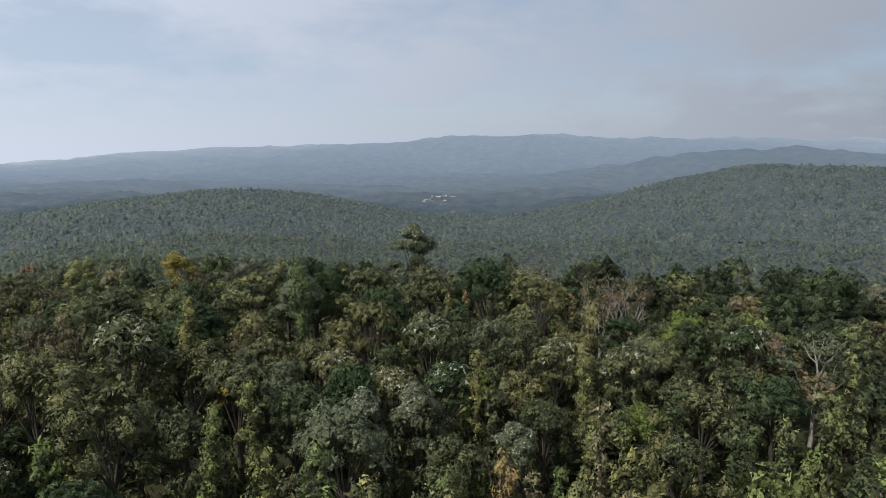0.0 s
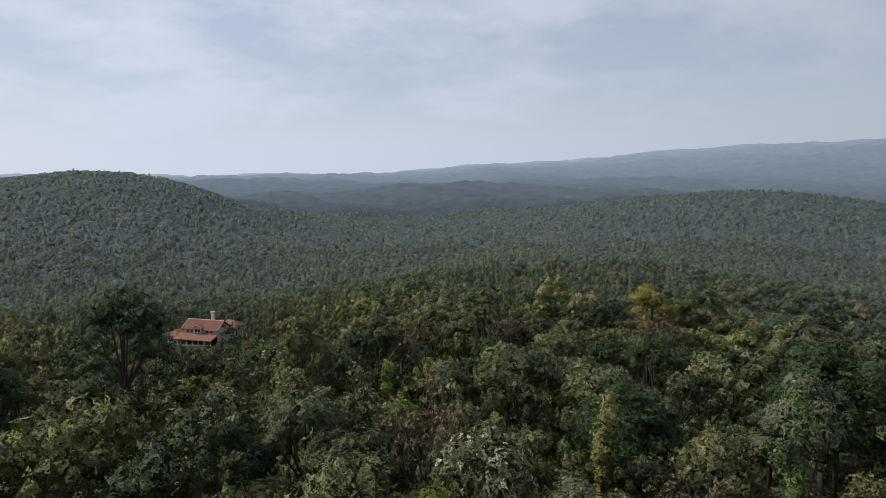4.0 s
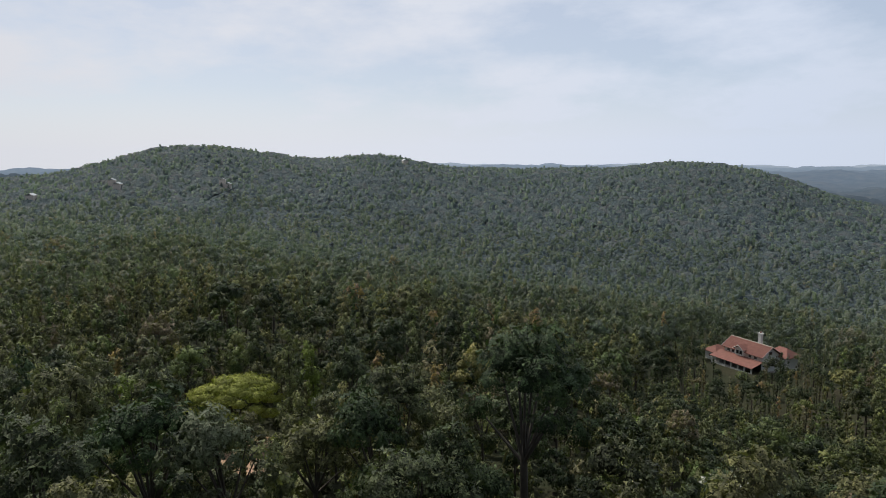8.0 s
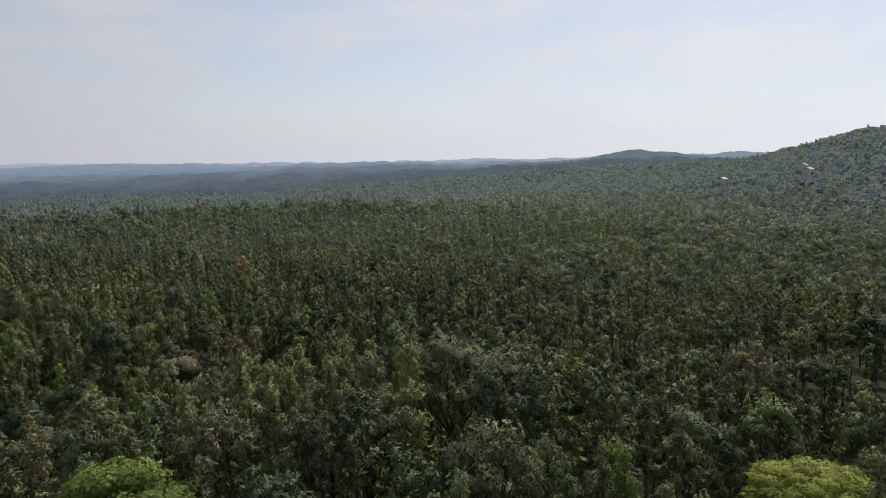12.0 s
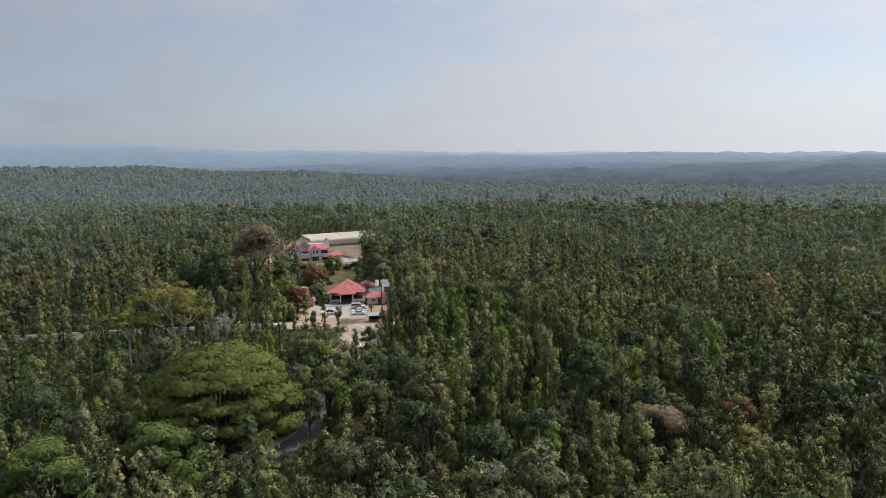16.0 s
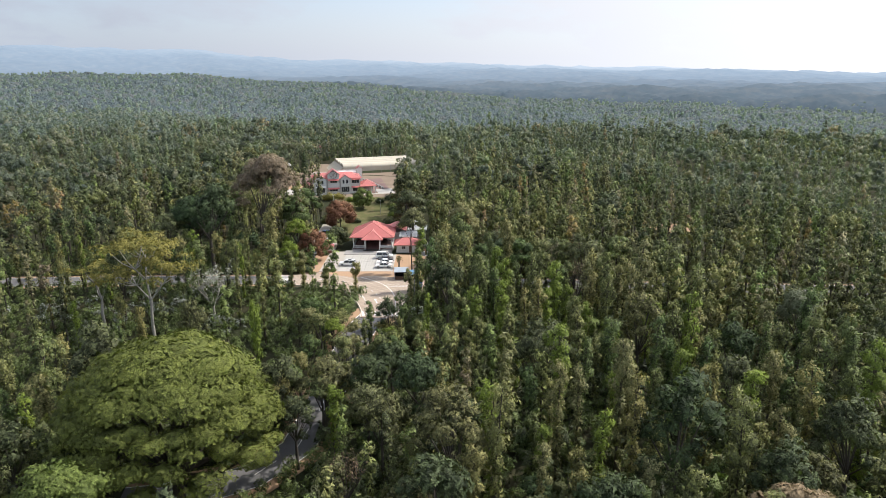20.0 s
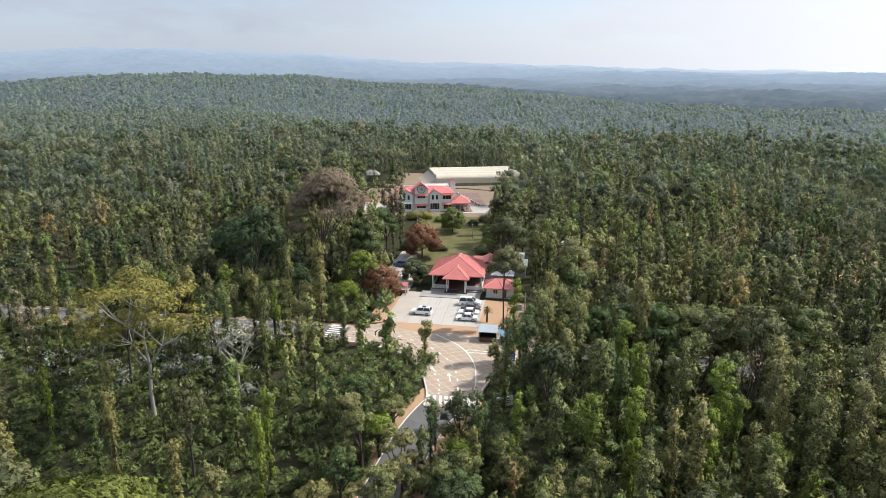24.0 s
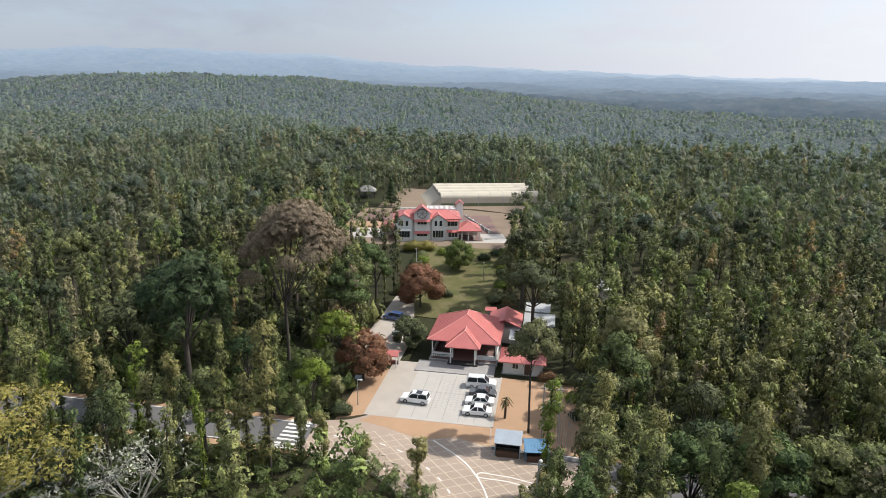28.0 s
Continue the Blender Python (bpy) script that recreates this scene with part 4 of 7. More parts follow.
def dome_plan(rng, wide, tall, n, r, low):
    """A broad umbrella crown on spreading limbs."""
    blobs, wood = [], [limb((0, 0, -2), (0, 0, tall * 0.25), wide * 0.07, wide * 0.05, 8)]
    for i in range(n):
        o, a = math.sqrt((i + 0.5) / n), i * 2.39996
        z = tall * (low + (0.94 - low) * math.sqrt(max(0, 1 - o ** 2.4))) + rng.normal() * 0.02 * tall
        q = r * rng.uniform(0.75, 1.3)
        blobs.append((wide * 0.92 * o * math.cos(a), wide * 0.92 * o * math.sin(a), z - q * 0.4, q, q, q * 0.44))
        if i % 5 == 2:
            k = np.array(blobs[-1][:3])
            mid = k * (0.5, 0.5, 0.62)
            wood += [limb((0, 0, tall * 0.22), mid, wide * 0.03, wide * 0.018, 5), limb(mid, k, wide * 0.018, 0.05, 5)]
    return blobs, wood


def forked_plan(rng, tall, spread, tufts, r):
    """A bare pale trunk that forks again and again, with flat tufts of leaves at the ends."""
    stem = [np.array(p) for p in ((0, 0, -1.5), (0.25, 0.1, tall * 0.22), (0.1, -0.15, tall * 0.42), (0.5, 0.1, tall * 0.6))]
    wood, blobs = [limb(stem[0], stem[1], 0.36, 0.3, 7), limb(stem[1], stem[2], 0.3, 0.24, 7), limb(stem[2], stem[3], 0.22, 0.15, 6)], []
    for i in range(4):
        a = i * 1.7 + rng.uniform(-0.3, 0.3)
        start = stem[2 + i % 2]
        elbow = start + np.array((spread * 0.32 * math.cos(a), spread * 0.32 * math.sin(a), tall * rng.uniform(0.10, 0.16)))
        wood.append(limb(start, elbow, 0.17, 0.12, 6))
        for j in range(max(1, tufts // 4)):
            h = a + (j - 1) * 0.8 + rng.normal() * 0.2
            k = elbow + np.array((spread * rng.uniform(0.3, 0.7) * math.cos(h), spread * rng.uniform(0.3, 0.7) * math.sin(h), tall * rng.uniform(0.08, 0.24)))
            mid = (elbow + k) / 2 + (0, 0, -0.5)
            wood += [limb(elbow, mid, 0.11, 0.08, 5), limb(mid, k, 0.08, 0.03, 5)]
            for m in range(3):
                o = rng.normal(size=3) * (r * 0.75, r * 0.75, r * 0.25)
                blobs.append((*(k + o), r * 0.75, r * 0.75, r * 0.38))
    return blobs, wood


make_tree("rain_tree", *dome_plan(rng, 14.4, 26.5, 140, 2.5, 0.34), 21000, 0.38, M_RAIN, M_BARK, "huge umbrella-shaped rain tree with an olive-green crown", where=on_ground(-3, -65))
make_tree("umbrella_tree", *dome_plan(rng, 8.8, 13.0, 48, 1.9, 0.5), 4200, 0.30, M_GOLD, M_BARK, "flat-topped yellow-green tree over orange earth", where=on_ground(-143, 19))
make_tree("yellow_tree", *forked_plan(rng, 24, 8.5, 24, 2.2), 6400, 0.30, M_YELLOW, M_WHITEBARK, "tall pale-trunked tree with tufts of yellow leaves", where=on_ground(34, -99), core=0)
make_tree("yellow_tree", *forked_plan(rng, 14.5, 3.5, 6, 1.7), 1400, 0.28, M_YELLOW, M_WHITEBARK, "thin pale-trunked tree with yellowing leaves", where=on_ground(50, -101), core=0)
make_tree("bare_tree", *bare_plan(rng, 11.5, 5.0), 700, 0.2, M_WHITE, M_WHITEBARK, "whitish bare tree with spreading twigs", where=on_ground(30, -112), core=0)
make_tree("dry_tree", *broad_plan(rng, 30, 9.0, 30, 0.36), 9000, 0.44, M_DRY, M_BARK, "great wide tree with dry brown leaves", where=on_ground(44, -150), core=0)
make_tree("broad_tree", *broad_plan(rng, 18.5, 8.6, 40, 0.4), 5200, 0.38, M_BROAD, M_BARK, "great spreading dark green tree beside the dry one", where=on_ground(58, -141), core=4)
make_tree("broad_tree", *broad_plan(rng, 16, 6.0, 26, 0.4), 3200, 0.36, M_BROAD, M_BARK, "wide dark green tree beside the cross road", where=on_ground(68, -148), core=4)
make_tree("dry_tree", *broad_plan(rng, 15, 5.2, 14, 0.5), 3200, 0.27, M_TAN, M_BARK, "round tree with dry tan leaves", where=on_ground(-78, -74))
make_tree("rust_tree", *bush_plan(rng, 7.4, 3.9, 30), 3000, 0.26, M_RUST, M_BARK, "rust-brown leafed tree beside the lawn", where=tree_at_lot(-6.4, 45, 0, 1.25))
make_tree("garden_tree", *bush_plan(rng, 7.2, 3.8, 28), 2600, 0.25, M_SPRING, M_BARK, "round leafy green tree on the lawn", where=tree_at_lot(-1.8, 70))
make_tree("flowering_bush", *bush_plan(rng, 6.2, 2.9, 26), 2200, 0.24, M_RUST, M_BARK, "rust-red flowering creeper over a tree", where=tree_at_lot(-8.6, 10, 0, 1.4), extra=(M_RED, 160, 0.18, "crimson flowers"))
make_tree("garden_tree", *bush_plan(rng, 6.0, 3.3, 24), 2000, 0.27, M_BROAD, M_BARK, "leafy tree beside the drive", where=tree_at_lot(-4.2, 24))
make_tree("yard_tree", broad_plan(rng, 17.5, 3.8, 18, 0.55)[0], [limb((0, 0, -1), (0.2, 0.1, 9), 0.17, 0.13, 7), limb((0.2, 0.1, 9), (-0.1, 0.2, 16), 0.13, 0.04, 6)] + [limb((0.1, 0.1, 8 + k), (1.9 * math.cos(k * 2.1), 1.9 * math.sin(k * 2.1), 11 + k * 0.9), 0.06, 0.02, 5) for k in range(6)], 2600, 0.3, M_BROAD, M_BARK, "tall thin-trunked tree beside the yard", where=tree_at_lot(18.7, -0.8))
make_tree("red_tree", *broad_plan(rng, 15, 3.6, 11, 0.45), 1500, 0.29, M_BROAD, M_BARK, "forest tree with orange-red blossom", where=on_ground(-92, -81), extra=(M_RED, 420, 0.25, "orange-red blossom"))
make_tree("yellow_bush", *broad_plan(rng, 14.5, 3.2, 9, 0.55), 1300, 0.28, M_YELLOW, M_BARK, "small bright yellow tree", where=on_ground(-92, -71))
make_tree("lime_tree", *broad_plan(rng, 17.5, 6.0, 16, 0.5), 3400, 0.32, M_LIME, M_BARK, "spreading bright green tree", where=on_ground(-67, 3))
make_tree("tall_tree", *broad_plan(rng, 28, 5.0, 18, 0.45), 3000, 0.36, M_PALE, M_BARK, "tall emergent tree with silvery leaves", where=on_ground(-6, 133, s=1.0), extra=(M_WHITE, 260, 0.28, "silvery white tops"))
make_tree("tall_tree", *broad_plan(rng, 22, 3.6, 16, 0.4), 2200, 0.34, M_PALE, M_BARK, "emergent grey-green forest tree", where=on_ground(-22, 97))
make_tree("yellow_bush", *broad_plan(rng, 21, 5.0, 12, 0.5), 2200, 0.32, M_YELLOW, M_BARK, "yellow-green crowned forest tree", where=on_ground(-62, 150))
make_tree("bare_tree", *bare_plan(rng, 17, 5.0), 500, 0.22, M_BROWN, M_WHITEBARK, "bare grey-branched forest tree", where=on_ground(19, 133), core=0)
make_tree("pink_tree", *broad_plan(rng, 15, 7.5, 14, 0.4), 1500, 0.5, M_RUST, M_BARK, "pinkish brown crowned tree on the slope", where=on_ground(-255, 389))
for px, py, s, leaf, lab in ((62, -178, 0.95, M_BROAD, "dark broad-leaved tree beside the drive"), (50, -172, 0.95, M_BROAD, "dark broad-leaved tree beside the drive"), (70, -172, 1.25, M_BROAD, "large dark green tree near the drive"), (14, -184, 1.25, M_BROAD, "tall green tree behind the kiosk"), *((*from_lot(u, v)[:2], k, M_OAK, "broad-leaved tree beside the road") for u, v, k in ((32.5, -18.5, 0.85), (36.5, -19.5, 1.0), (40.5, -18.5, 0.95), (44.5, -20, 1.1), (48.5, -19, 1.0), (53, -20, 1.1), (57, -19, 1.0), (62, -20, 1.0), (67, -19, 1.1), (31, 3, 1.0), (33, 9, 1.2), (-16.5, 27, 1.0), (-17, 35, 1.1), (-16, 44, 1.0), (-22, -15, 0.9)))):
    make_tree("broad_tree", *broad_plan(rng, 14, 4.4, 15, 0.2), 2000, 0.32, leaf, M_BARK, lab, where=on_ground(px, py, rng.uniform(0, 360), s))
for lx, ly, tall in ((6.2, -17.2, 9.0), (-1.0, -16.2, 7.0), (-6.8, -13.2, 8.5), (-9.5, -14, 11.0), (20.6, -20.5, 8.0), (22.6, -17.5, 9.5), (-9.8, 0.5, 6.0), (19.5, -26, 10)):
    make_tree("thin_tree", *oak_plan(rng, tall), 520, 0.24, M_OAK, M_BARK, "thin young tree by the roadside", group="young trees", where=tree_at_lot(lx, ly, 0, 0.85))
for px, py, tall, wide in LIGHT_TREES:
    make_tree("broad_tree", *broad_plan(rng, tall, wide, 20, 0.3), 3200, 0.32, M_SPRING, M_BARK, "spreading light green tree near the road bend", where=on_ground(px, py, rng.uniform(0, 360)), core=4)
M_GOLDEN = leaf_material("golden_leaves", tint=(0.36, 0.27, 0.05))
for kind, rows in NORTH_TREES.items():
    for px, py, tall, wide in rows:
        at = on_ground(px, py, rng.uniform(0, 360))
        if kind == "golden":
            make_tree("yellow_bush", *broad_plan(rng, tall, wide, 14, 0.4), 1500, 0.28, M_GOLDEN, M_BARK, "golden yellow flowering forest tree", where=at, core=4)
        elif kind == "white_bare":
            make_tree("bare_tree", *forked_plan(rng, tall, wide, 12, 1.2), 1300, 0.26, M_PALE, M_WHITEBARK, "white-stemmed tree with thin pale leaf tufts", where=at, core=0)
        elif kind == "brown_bare":
            make_tree("bare_tree", *bare_plan(rng, tall, wide), 900, 0.24, M_BROWN, M_WHITEBARK, "nearly leafless tree with pinkish brown twigs", where=at, core=0)
        elif kind == "dry":
            make_tree("dry_tree", *broad_plan(rng, tall, wide, 18, 0.3), 2000, 0.3, M_DRY, M_BARK, "forest tree with dry reddish brown leaves", where=at, core=1)
        elif kind == "silver":
            make_tree("silver_tree", *broad_plan(rng, tall, wide, 16, 0.3), 2000, 0.27, M_PALE, M_BARK, "forest tree with silvery white leaf tops", where=at, extra=(M_WHITE, 240, 0.22, "silvery white tops"), core=4)
        elif kind == "spring":
            make_tree("broad_tree", *broad_plan(rng, tall, wide, 20, 0.3), 2600, 0.3, M_SPRING, M_BARK, "fresh green broad-leaved forest tree", where=at, core=4)
        else:
            make_tree("broad_tree", *broad_plan(rng, tall, wide, 32, 0.3), 3800, 0.34, M_BROAD, M_BARK, "large dark green spreading forest tree", where=at, core=4)
# roadside trees placed to cover the road in the camera's view
for (x0, y0), (x1, y1) in zip(NORTH_ROAD[:4], NORTH_ROAD[1:5]):
    n = math.hypot(x1 - x0, y1 - y0)
    for k, side in ((0.1, 3.5), (0.3, -3.7), (0.45, 3.4), (0.75, 3.6), (0.8, -3.8)):
        px, py = x0 + (x1 - x0) * k - side * (y1 - y0) / n, y0 + (y1 - y0) * k + side * (x1 - x0) / n
        if -106 < py < -83:
            make_tree("thin_tree", *broad_plan(rng, 12.5, 3.2, 11, 0.3), 900, 0.28, M_OAK, M_BARK, "leafy tree leaning over the road", group="young trees", where=on_ground(px, py, rng.uniform(0, 360), rng.uniform(0.8, 1.1) if py > -104 else 0.5), core=1)
# leafy trees at the bend before the crossing
for px, py, tall in ((-12.6, -111.5, 5.5), (-14.8, -107.5, 7.5), (-17.5, -104.5, 9.0), (-15.6, -100.5, 10.5), (-19.5, -99.5, 11.0), (-21.5, -107, 8.0), (-18.5, -112.5, 6.0), (-1.5, -112, 5.0), (-2.6, -107.5, 6.5), (-0.5, -103.5, 8.0), (3.5, -108.5, 7.0), (6.5, -114.5, 5.0)):
    make_tree("thin_tree", *broad_plan(rng, tall, 2.7, 12, 0.25), 1000, 0.26, M_LIME if tall in (7.5, 6.5) else M_OAK, M_BARK, "leafy light green tree at the road bend", group="young trees", where=on_ground(px, py, rng.uniform(0, 360)), core=1)
# shade trees along the near side of the cross road
for i in range(21):
    lx = -76 + i * 3.1 + rng.normal() * 0.6
    e = copy_thing(made[("oak", i % 4, 0)], Matrix())
    e.matrix_basis = tree_at_lot(lx, -14.2 - 4.5 * rng.random(), rng.uniform(0, 360), rng.uniform(0.6, 0.95))
# shade trees that close in the lawn and the sheds
for i in range(30):
    lx, ly = (11.5 + 11 * rng.random(), 49 + i * 2.2) if i < 19 else (22.5 + 6 * rng.random(), 20 + (i - 19) * 2.6)
    e = copy_thing(made[("oak", i % 4, 0)], Matrix())
    e.matrix_basis = tree_at_lot(lx, ly, rng.uniform(0, 360), rng.uniform(0.65, 0.9))
# shrubs on the lawn
for lx, ly, s, leaf, lab in ((-16, 82, 2.6, M_YELLOW, "bright yellow shrub by the house"), (-12.5, 83, 2.2, M_YELLOW, "bright yellow shrub by the house"), (-7.5, 80, 1.5, M_LIME, "clipped round light green shrub"), (-2, 52, 1.3, M_BROAD, "low dark shrub on the lawn"), (3.5, 78, 1.6, M_BROAD, "dark green shrub beside the path"), (6.5, 82, 1.7, M_BROAD, "dark green shrub beside the path"), (-4, 84, 1.4, M_BROAD, "dark shrub below the house"), (1.5, 41, 1.3, M_FROND, "spiky young palm on the lawn"), (21, 16, 1.4, M_RUST, "reddish shrub beside the kiosk"), (23, 15.5, 1.2, M_BROAD, "shrub beside the kiosk"), (-8.8, -1, 1.6, M_BROAD, "dark green shrub at the kerb"), (-11.5, 0, 1.8, M_BROAD, "dark green shrub at the kerb")):
    make_tree("shrub", [(0, 0, 0.55 * s, s, s, 0.75 * s), (0.5 * s, 0.3 * s, 0.4 * s, 0.7 * s, 0.7 * s, 0.5 * s), (-0.5 * s, -0.2 * s, 0.45 * s, 0.7 * s, 0.7 * s, 0.6 * s)], [limb((0, 0, -0.3), (0, 0, 0.6 * s), 0.08, 0.05)], 420, 0.2, leaf, M_BARK, lab, "shrub", "garden shrubs", tree_at_lot(lx, ly))


# hedge shrubs along the lawn and the yard
for i in range(26):
    lx, ly = ((9.0, 50 + i * 2.9) if i < 12 else (-12.6, 52 + (i - 12) * 2.9) if i < 22 else (24.5 + (i - 22) * 0.8, 15.5 - (i - 22) * 5.5))
    s = rng.uniform(1.0, 1.9)
    make_tree("shrub", [(0, 0, 0.55 * s, s, s, 0.8 * s), (0.5 * s, 0.3 * s, 0.4 * s, 0.7 * s, 0.7 * s, 0.5 * s), (-0.4 * s, -0.4 * s, 0.5 * s, 0.7 * s, 0.7 * s, 0.7 * s)], [limb((0, 0, -0.3), (0, 0, 0.6 * s), 0.08, 0.05)], 260, 0.24, (M_BROAD, M_OAK, M_BROAD, M_LIME)[i % 4], M_BARK, "leafy green shrub of the hedge beside the lawn", "shrub", "hedge shrubs", tree_at_lot(lx + rng.normal() * 0.5, ly))


# coffee bushes under the shade trees
def bushes():
    g = np.arange(-140, 140, 2.5)
    x, y = np.meshgrid(g - 10, g - 110)
    x, y = (k.ravel() + rng.uniform(-0.9, 0.9, k.size) for k in (x, y))
    lx, ly = to_lot(x, y)
    ok = (np.min([np.hypot(x - a, y - b) for a, b in ((30, -105), (5, -120), (-40, -120), (-45, -90), (60, -105), (-60, -60))], axis=0) < 50) & ~clear_of(lx, ly, x, y, True) & (np.hypot(x + 3, y + 65) > 8)
    x, y = x[ok], y[ok]
    v, f, nor = leaves(rng, [(0, 0, 0.9, 1.15, 1.15, 1.0)], 36, 0.38)
    s = rng.uniform(0.7, 1.35, x.shape)
    w = np.empty((len(x), len(v), 3), np.float32)
    t = rng.uniform(0, 6.28, x.shape)
    c, n = (np.cos(t) * s)[:, None], (np.sin(t) * s)[:, None]
    w[:, :, 0] = x[:, None] + c * v[:, 0] - n * v[:, 1]
    w[:, :, 1] = y[:, None] + n * v[:, 0] + c * v[:, 1]
    w[:, :, 2] = land(x, y)[:, None] + s[:, None] * v[:, 2]
    fs = (f[None] + (np.arange(len(x)) * len(v))[:, None, None]).reshape(-1, 3)
    tagged(mesh_object("coffee_bushes", w.reshape(-1, 3), fs, M_COFFEE), "glossy dark green coffee bushes under the trees", "bushes", kind="stuff")


bushes()


def pale_coffee_patches():
    """Patches of coffee with pale grey leaf sprays."""
    n = 70
    k = rng.integers(0, 4, n)
    at = np.array(((-44, -28), (-22, -30), (-35, -22), (-58, -27)))[k] + rng.normal(size=(n, 2)) * (5.5, 2.6)
    vs, fs, ns, m = [], [], [], 0
    for ux, uy in at:
        q = from_lot(ux, uy)
        v, f, nor = leaves(rng, [(0, 0, 1.2, 1.2, 1.2, 1.0)], 30, 0.3, core=0)
        vs.append(v * rng.uniform(0.8, 1.3) + (q.x, q.y, land_at(q.x, q.y))), fs.append(f + m), ns.append(nor)
        m += len(v)
    ob = mesh_object("coffee_in_bloom", np.concatenate(vs), np.concatenate(fs), M_PALE_COFFEE)
    soften(ob, np.concatenate(ns))
    tagged(ob, "pale grey patches of coffee bushes", "bushes", kind="stuff")


pale_coffee_patches()


# ---- roads and yard ----
def structure(name, bm, material, label, category, m=None):
    ob = part(name, bm, material, None)
    if m is not None:
        ob.matrix_world = m
    return tagged(ob, label, category, kind="structure")


structure("road_shoulder", strip(NORTH_ROAD, 10.5, 0.04), M_SAND, "orange earth shoulders of the road", "road")
structure("road_1", strip(NORTH_ROAD, 6.0, 0.12), M_ASPHALT, "grey asphalt road through the trees", "road")
structure("footpath", strip([(2.2, -103), (0.5, -98.5), (-2.4, -94.0), (-5.4, -89)], 1.5, 0.07), M_SAND, "trodden orange footpath beside the road", "path")
structure("road_shoulder_cross", strip(CROSS_ROAD, 9.0, 0.04), M_SAND, "earth shoulders of the cross road", "road")
structure("road_2", strip(CROSS_ROAD, 6.6, 0.12), M_ASPHALT, "grey asphalt cross road", "road")


def offset_line(points, d):
    out = []
    for i, p in enumerate(points):
        a, b = points[max(i - 1, 0)], points[min(i + 1, len(points) - 1)]
        t = Vector((b[0] - a[0], b[1] - a[1])).normalized()
        out.append((p[0] - t.y * d, p[1] + t.x * d))
    return out


for line in (NORTH_ROAD, CROSS_ROAD):
    for d in (-3.05, 3.05):
        structure("edge_line", strip(offset_line(line, d), 0.16, 0.15, drop=0.02), M_PAINT, "white painted line along the road edge", "road marking")
for k in range(3):
    a, b = NORTH_ROAD[5 - k], NORTH_ROAD[4 - k]
    structure("centre_line", strip([a, ((a[0] + b[0]) / 2, (a[1] + b[1]) / 2)], 0.14, 0.152, drop=0.02), M_PAINT, "white dash on the middle of the road", "road marking")

APRON = [(-11, -11.6), (-5, -12.6), (1.4, -15.3), (5.8, -20.4), (8.7, -28.4), (9.1, -33), (16.8, -33), (17.4, -25.3), (20.4, -17.8), (26, -13.6), (26, -7.2), (14, -6.2), (13.5, -0.6), (-4.5, -0.6), (-7, -2.5), (-11, -3.6)]
structure("apron", slab(APRON, -0.2, 0.18), M_APRON, "dusty paved junction with painted hatching", "pavement", LOT)
structure("earth", slab([(13.4, -6.0), (27, -7), (27, 15.2), (13.4, 15.6)], -0.2, 0.10), M_SAND, "bare orange earth beside the parking", "ground", LOT)
structure("dust_patch", slab([(-4, -0.7), (13.3, -0.7), (13.8, -5.6), (9, -4.2), (4, -5.6), (-1, -3.6), (-5.5, -2.4)], 0.05, 0.186), M_SAND, "orange dust blown over the paving", "ground", LOT)
structure("parking_pavement", slab([(-0.5, -0.6), (13.4, -0.6), (13.4, 15.2), (-0.5, 15.2)], -0.2, 0.20), M_PAVER, "pale grey paved parking place", "pavement", LOT)
structure("drive", slab([(-5.4, -0.6), (-0.5, -0.6), (-0.5, 18.5), (-5.4, 18.5)], -0.2, 0.165), M_CONCRETE, "worn concrete drive", "pavement", LOT)
structure("verge", slab([(-9, -2.5), (-5.4, -0.6), (-5.4, 15), (-9, 15)], -0.2, 0.12), M_SAND, "orange earth verge", "ground", LOT)
structure("drive_back", drape([(-13.5, 18.5), (-4.5, 18.5), (-4.5, 26), (-7, 42), (-9, 50), (-13, 50), (-13.5, 36)], 0.16), M_CONCRETE, "pale drive towards the house", "pavement")
structure("walk_strip", slab([(-1.2, 15.2), (12.2, 15.2), (12.2, 19.4), (-1.2, 19.4)], -0.2, 0.32), M_COBBLE, "raised grey cobbled paving before the pavilion", "pavement", LOT)
structure("kerb_1", slab([(13.4, -0.6), (13.62, -0.6), (13.62, 15.4), (13.4, 15.4)], -0.2, 0.28), M_PAVER, "pale kerb along the parking", "kerb", LOT)


def line_on(points, width, z, bm=None):
    """A flat painted line through lot points."""
    bm = bm or bmesh.new()
    for a, b in zip(points, points[1:]):
        t = Vector((b[0] - a[0], b[1] - a[1]))
        if t.length < 1e-3:
            continue
        s = Vector((-t.y, t.x)).normalized() * width / 2
        lo = [bm.verts.new((p[0] + k * s.x, p[1] + k * s.y, z)) for p, k in ((a, 1), (a, -1), (b, -1), (b, 1))]
        bm.faces.new(lo)
    return bm


hatch = bmesh.new()
for way in (28, -47):
    ca, sa = math.cos(radians(way)), math.sin(radians(way))
    for k in np.arange(-45, 45, 1.5):
        run = None
        for s in np.arange(-45, 45, 0.5):
            px, py = 6 + s * ca - k * sa, -14 + s * sa + k * ca
            ok = inside(APRON, px, py) and py < -4.6 and py > -29.2
            if ok and run is None:
                run = (px, py)
            if run and (not ok):
                line_on([run, (px - 0.5 * ca, py - 0.5 * sa)], 0.10, 0.185 + (0.0015 if way > 0 else 0), hatch)
                run = None
structure("hatching", hatch, M_YPAINT, "faded yellow diagonal hatching on the junction", "road marking", LOT)


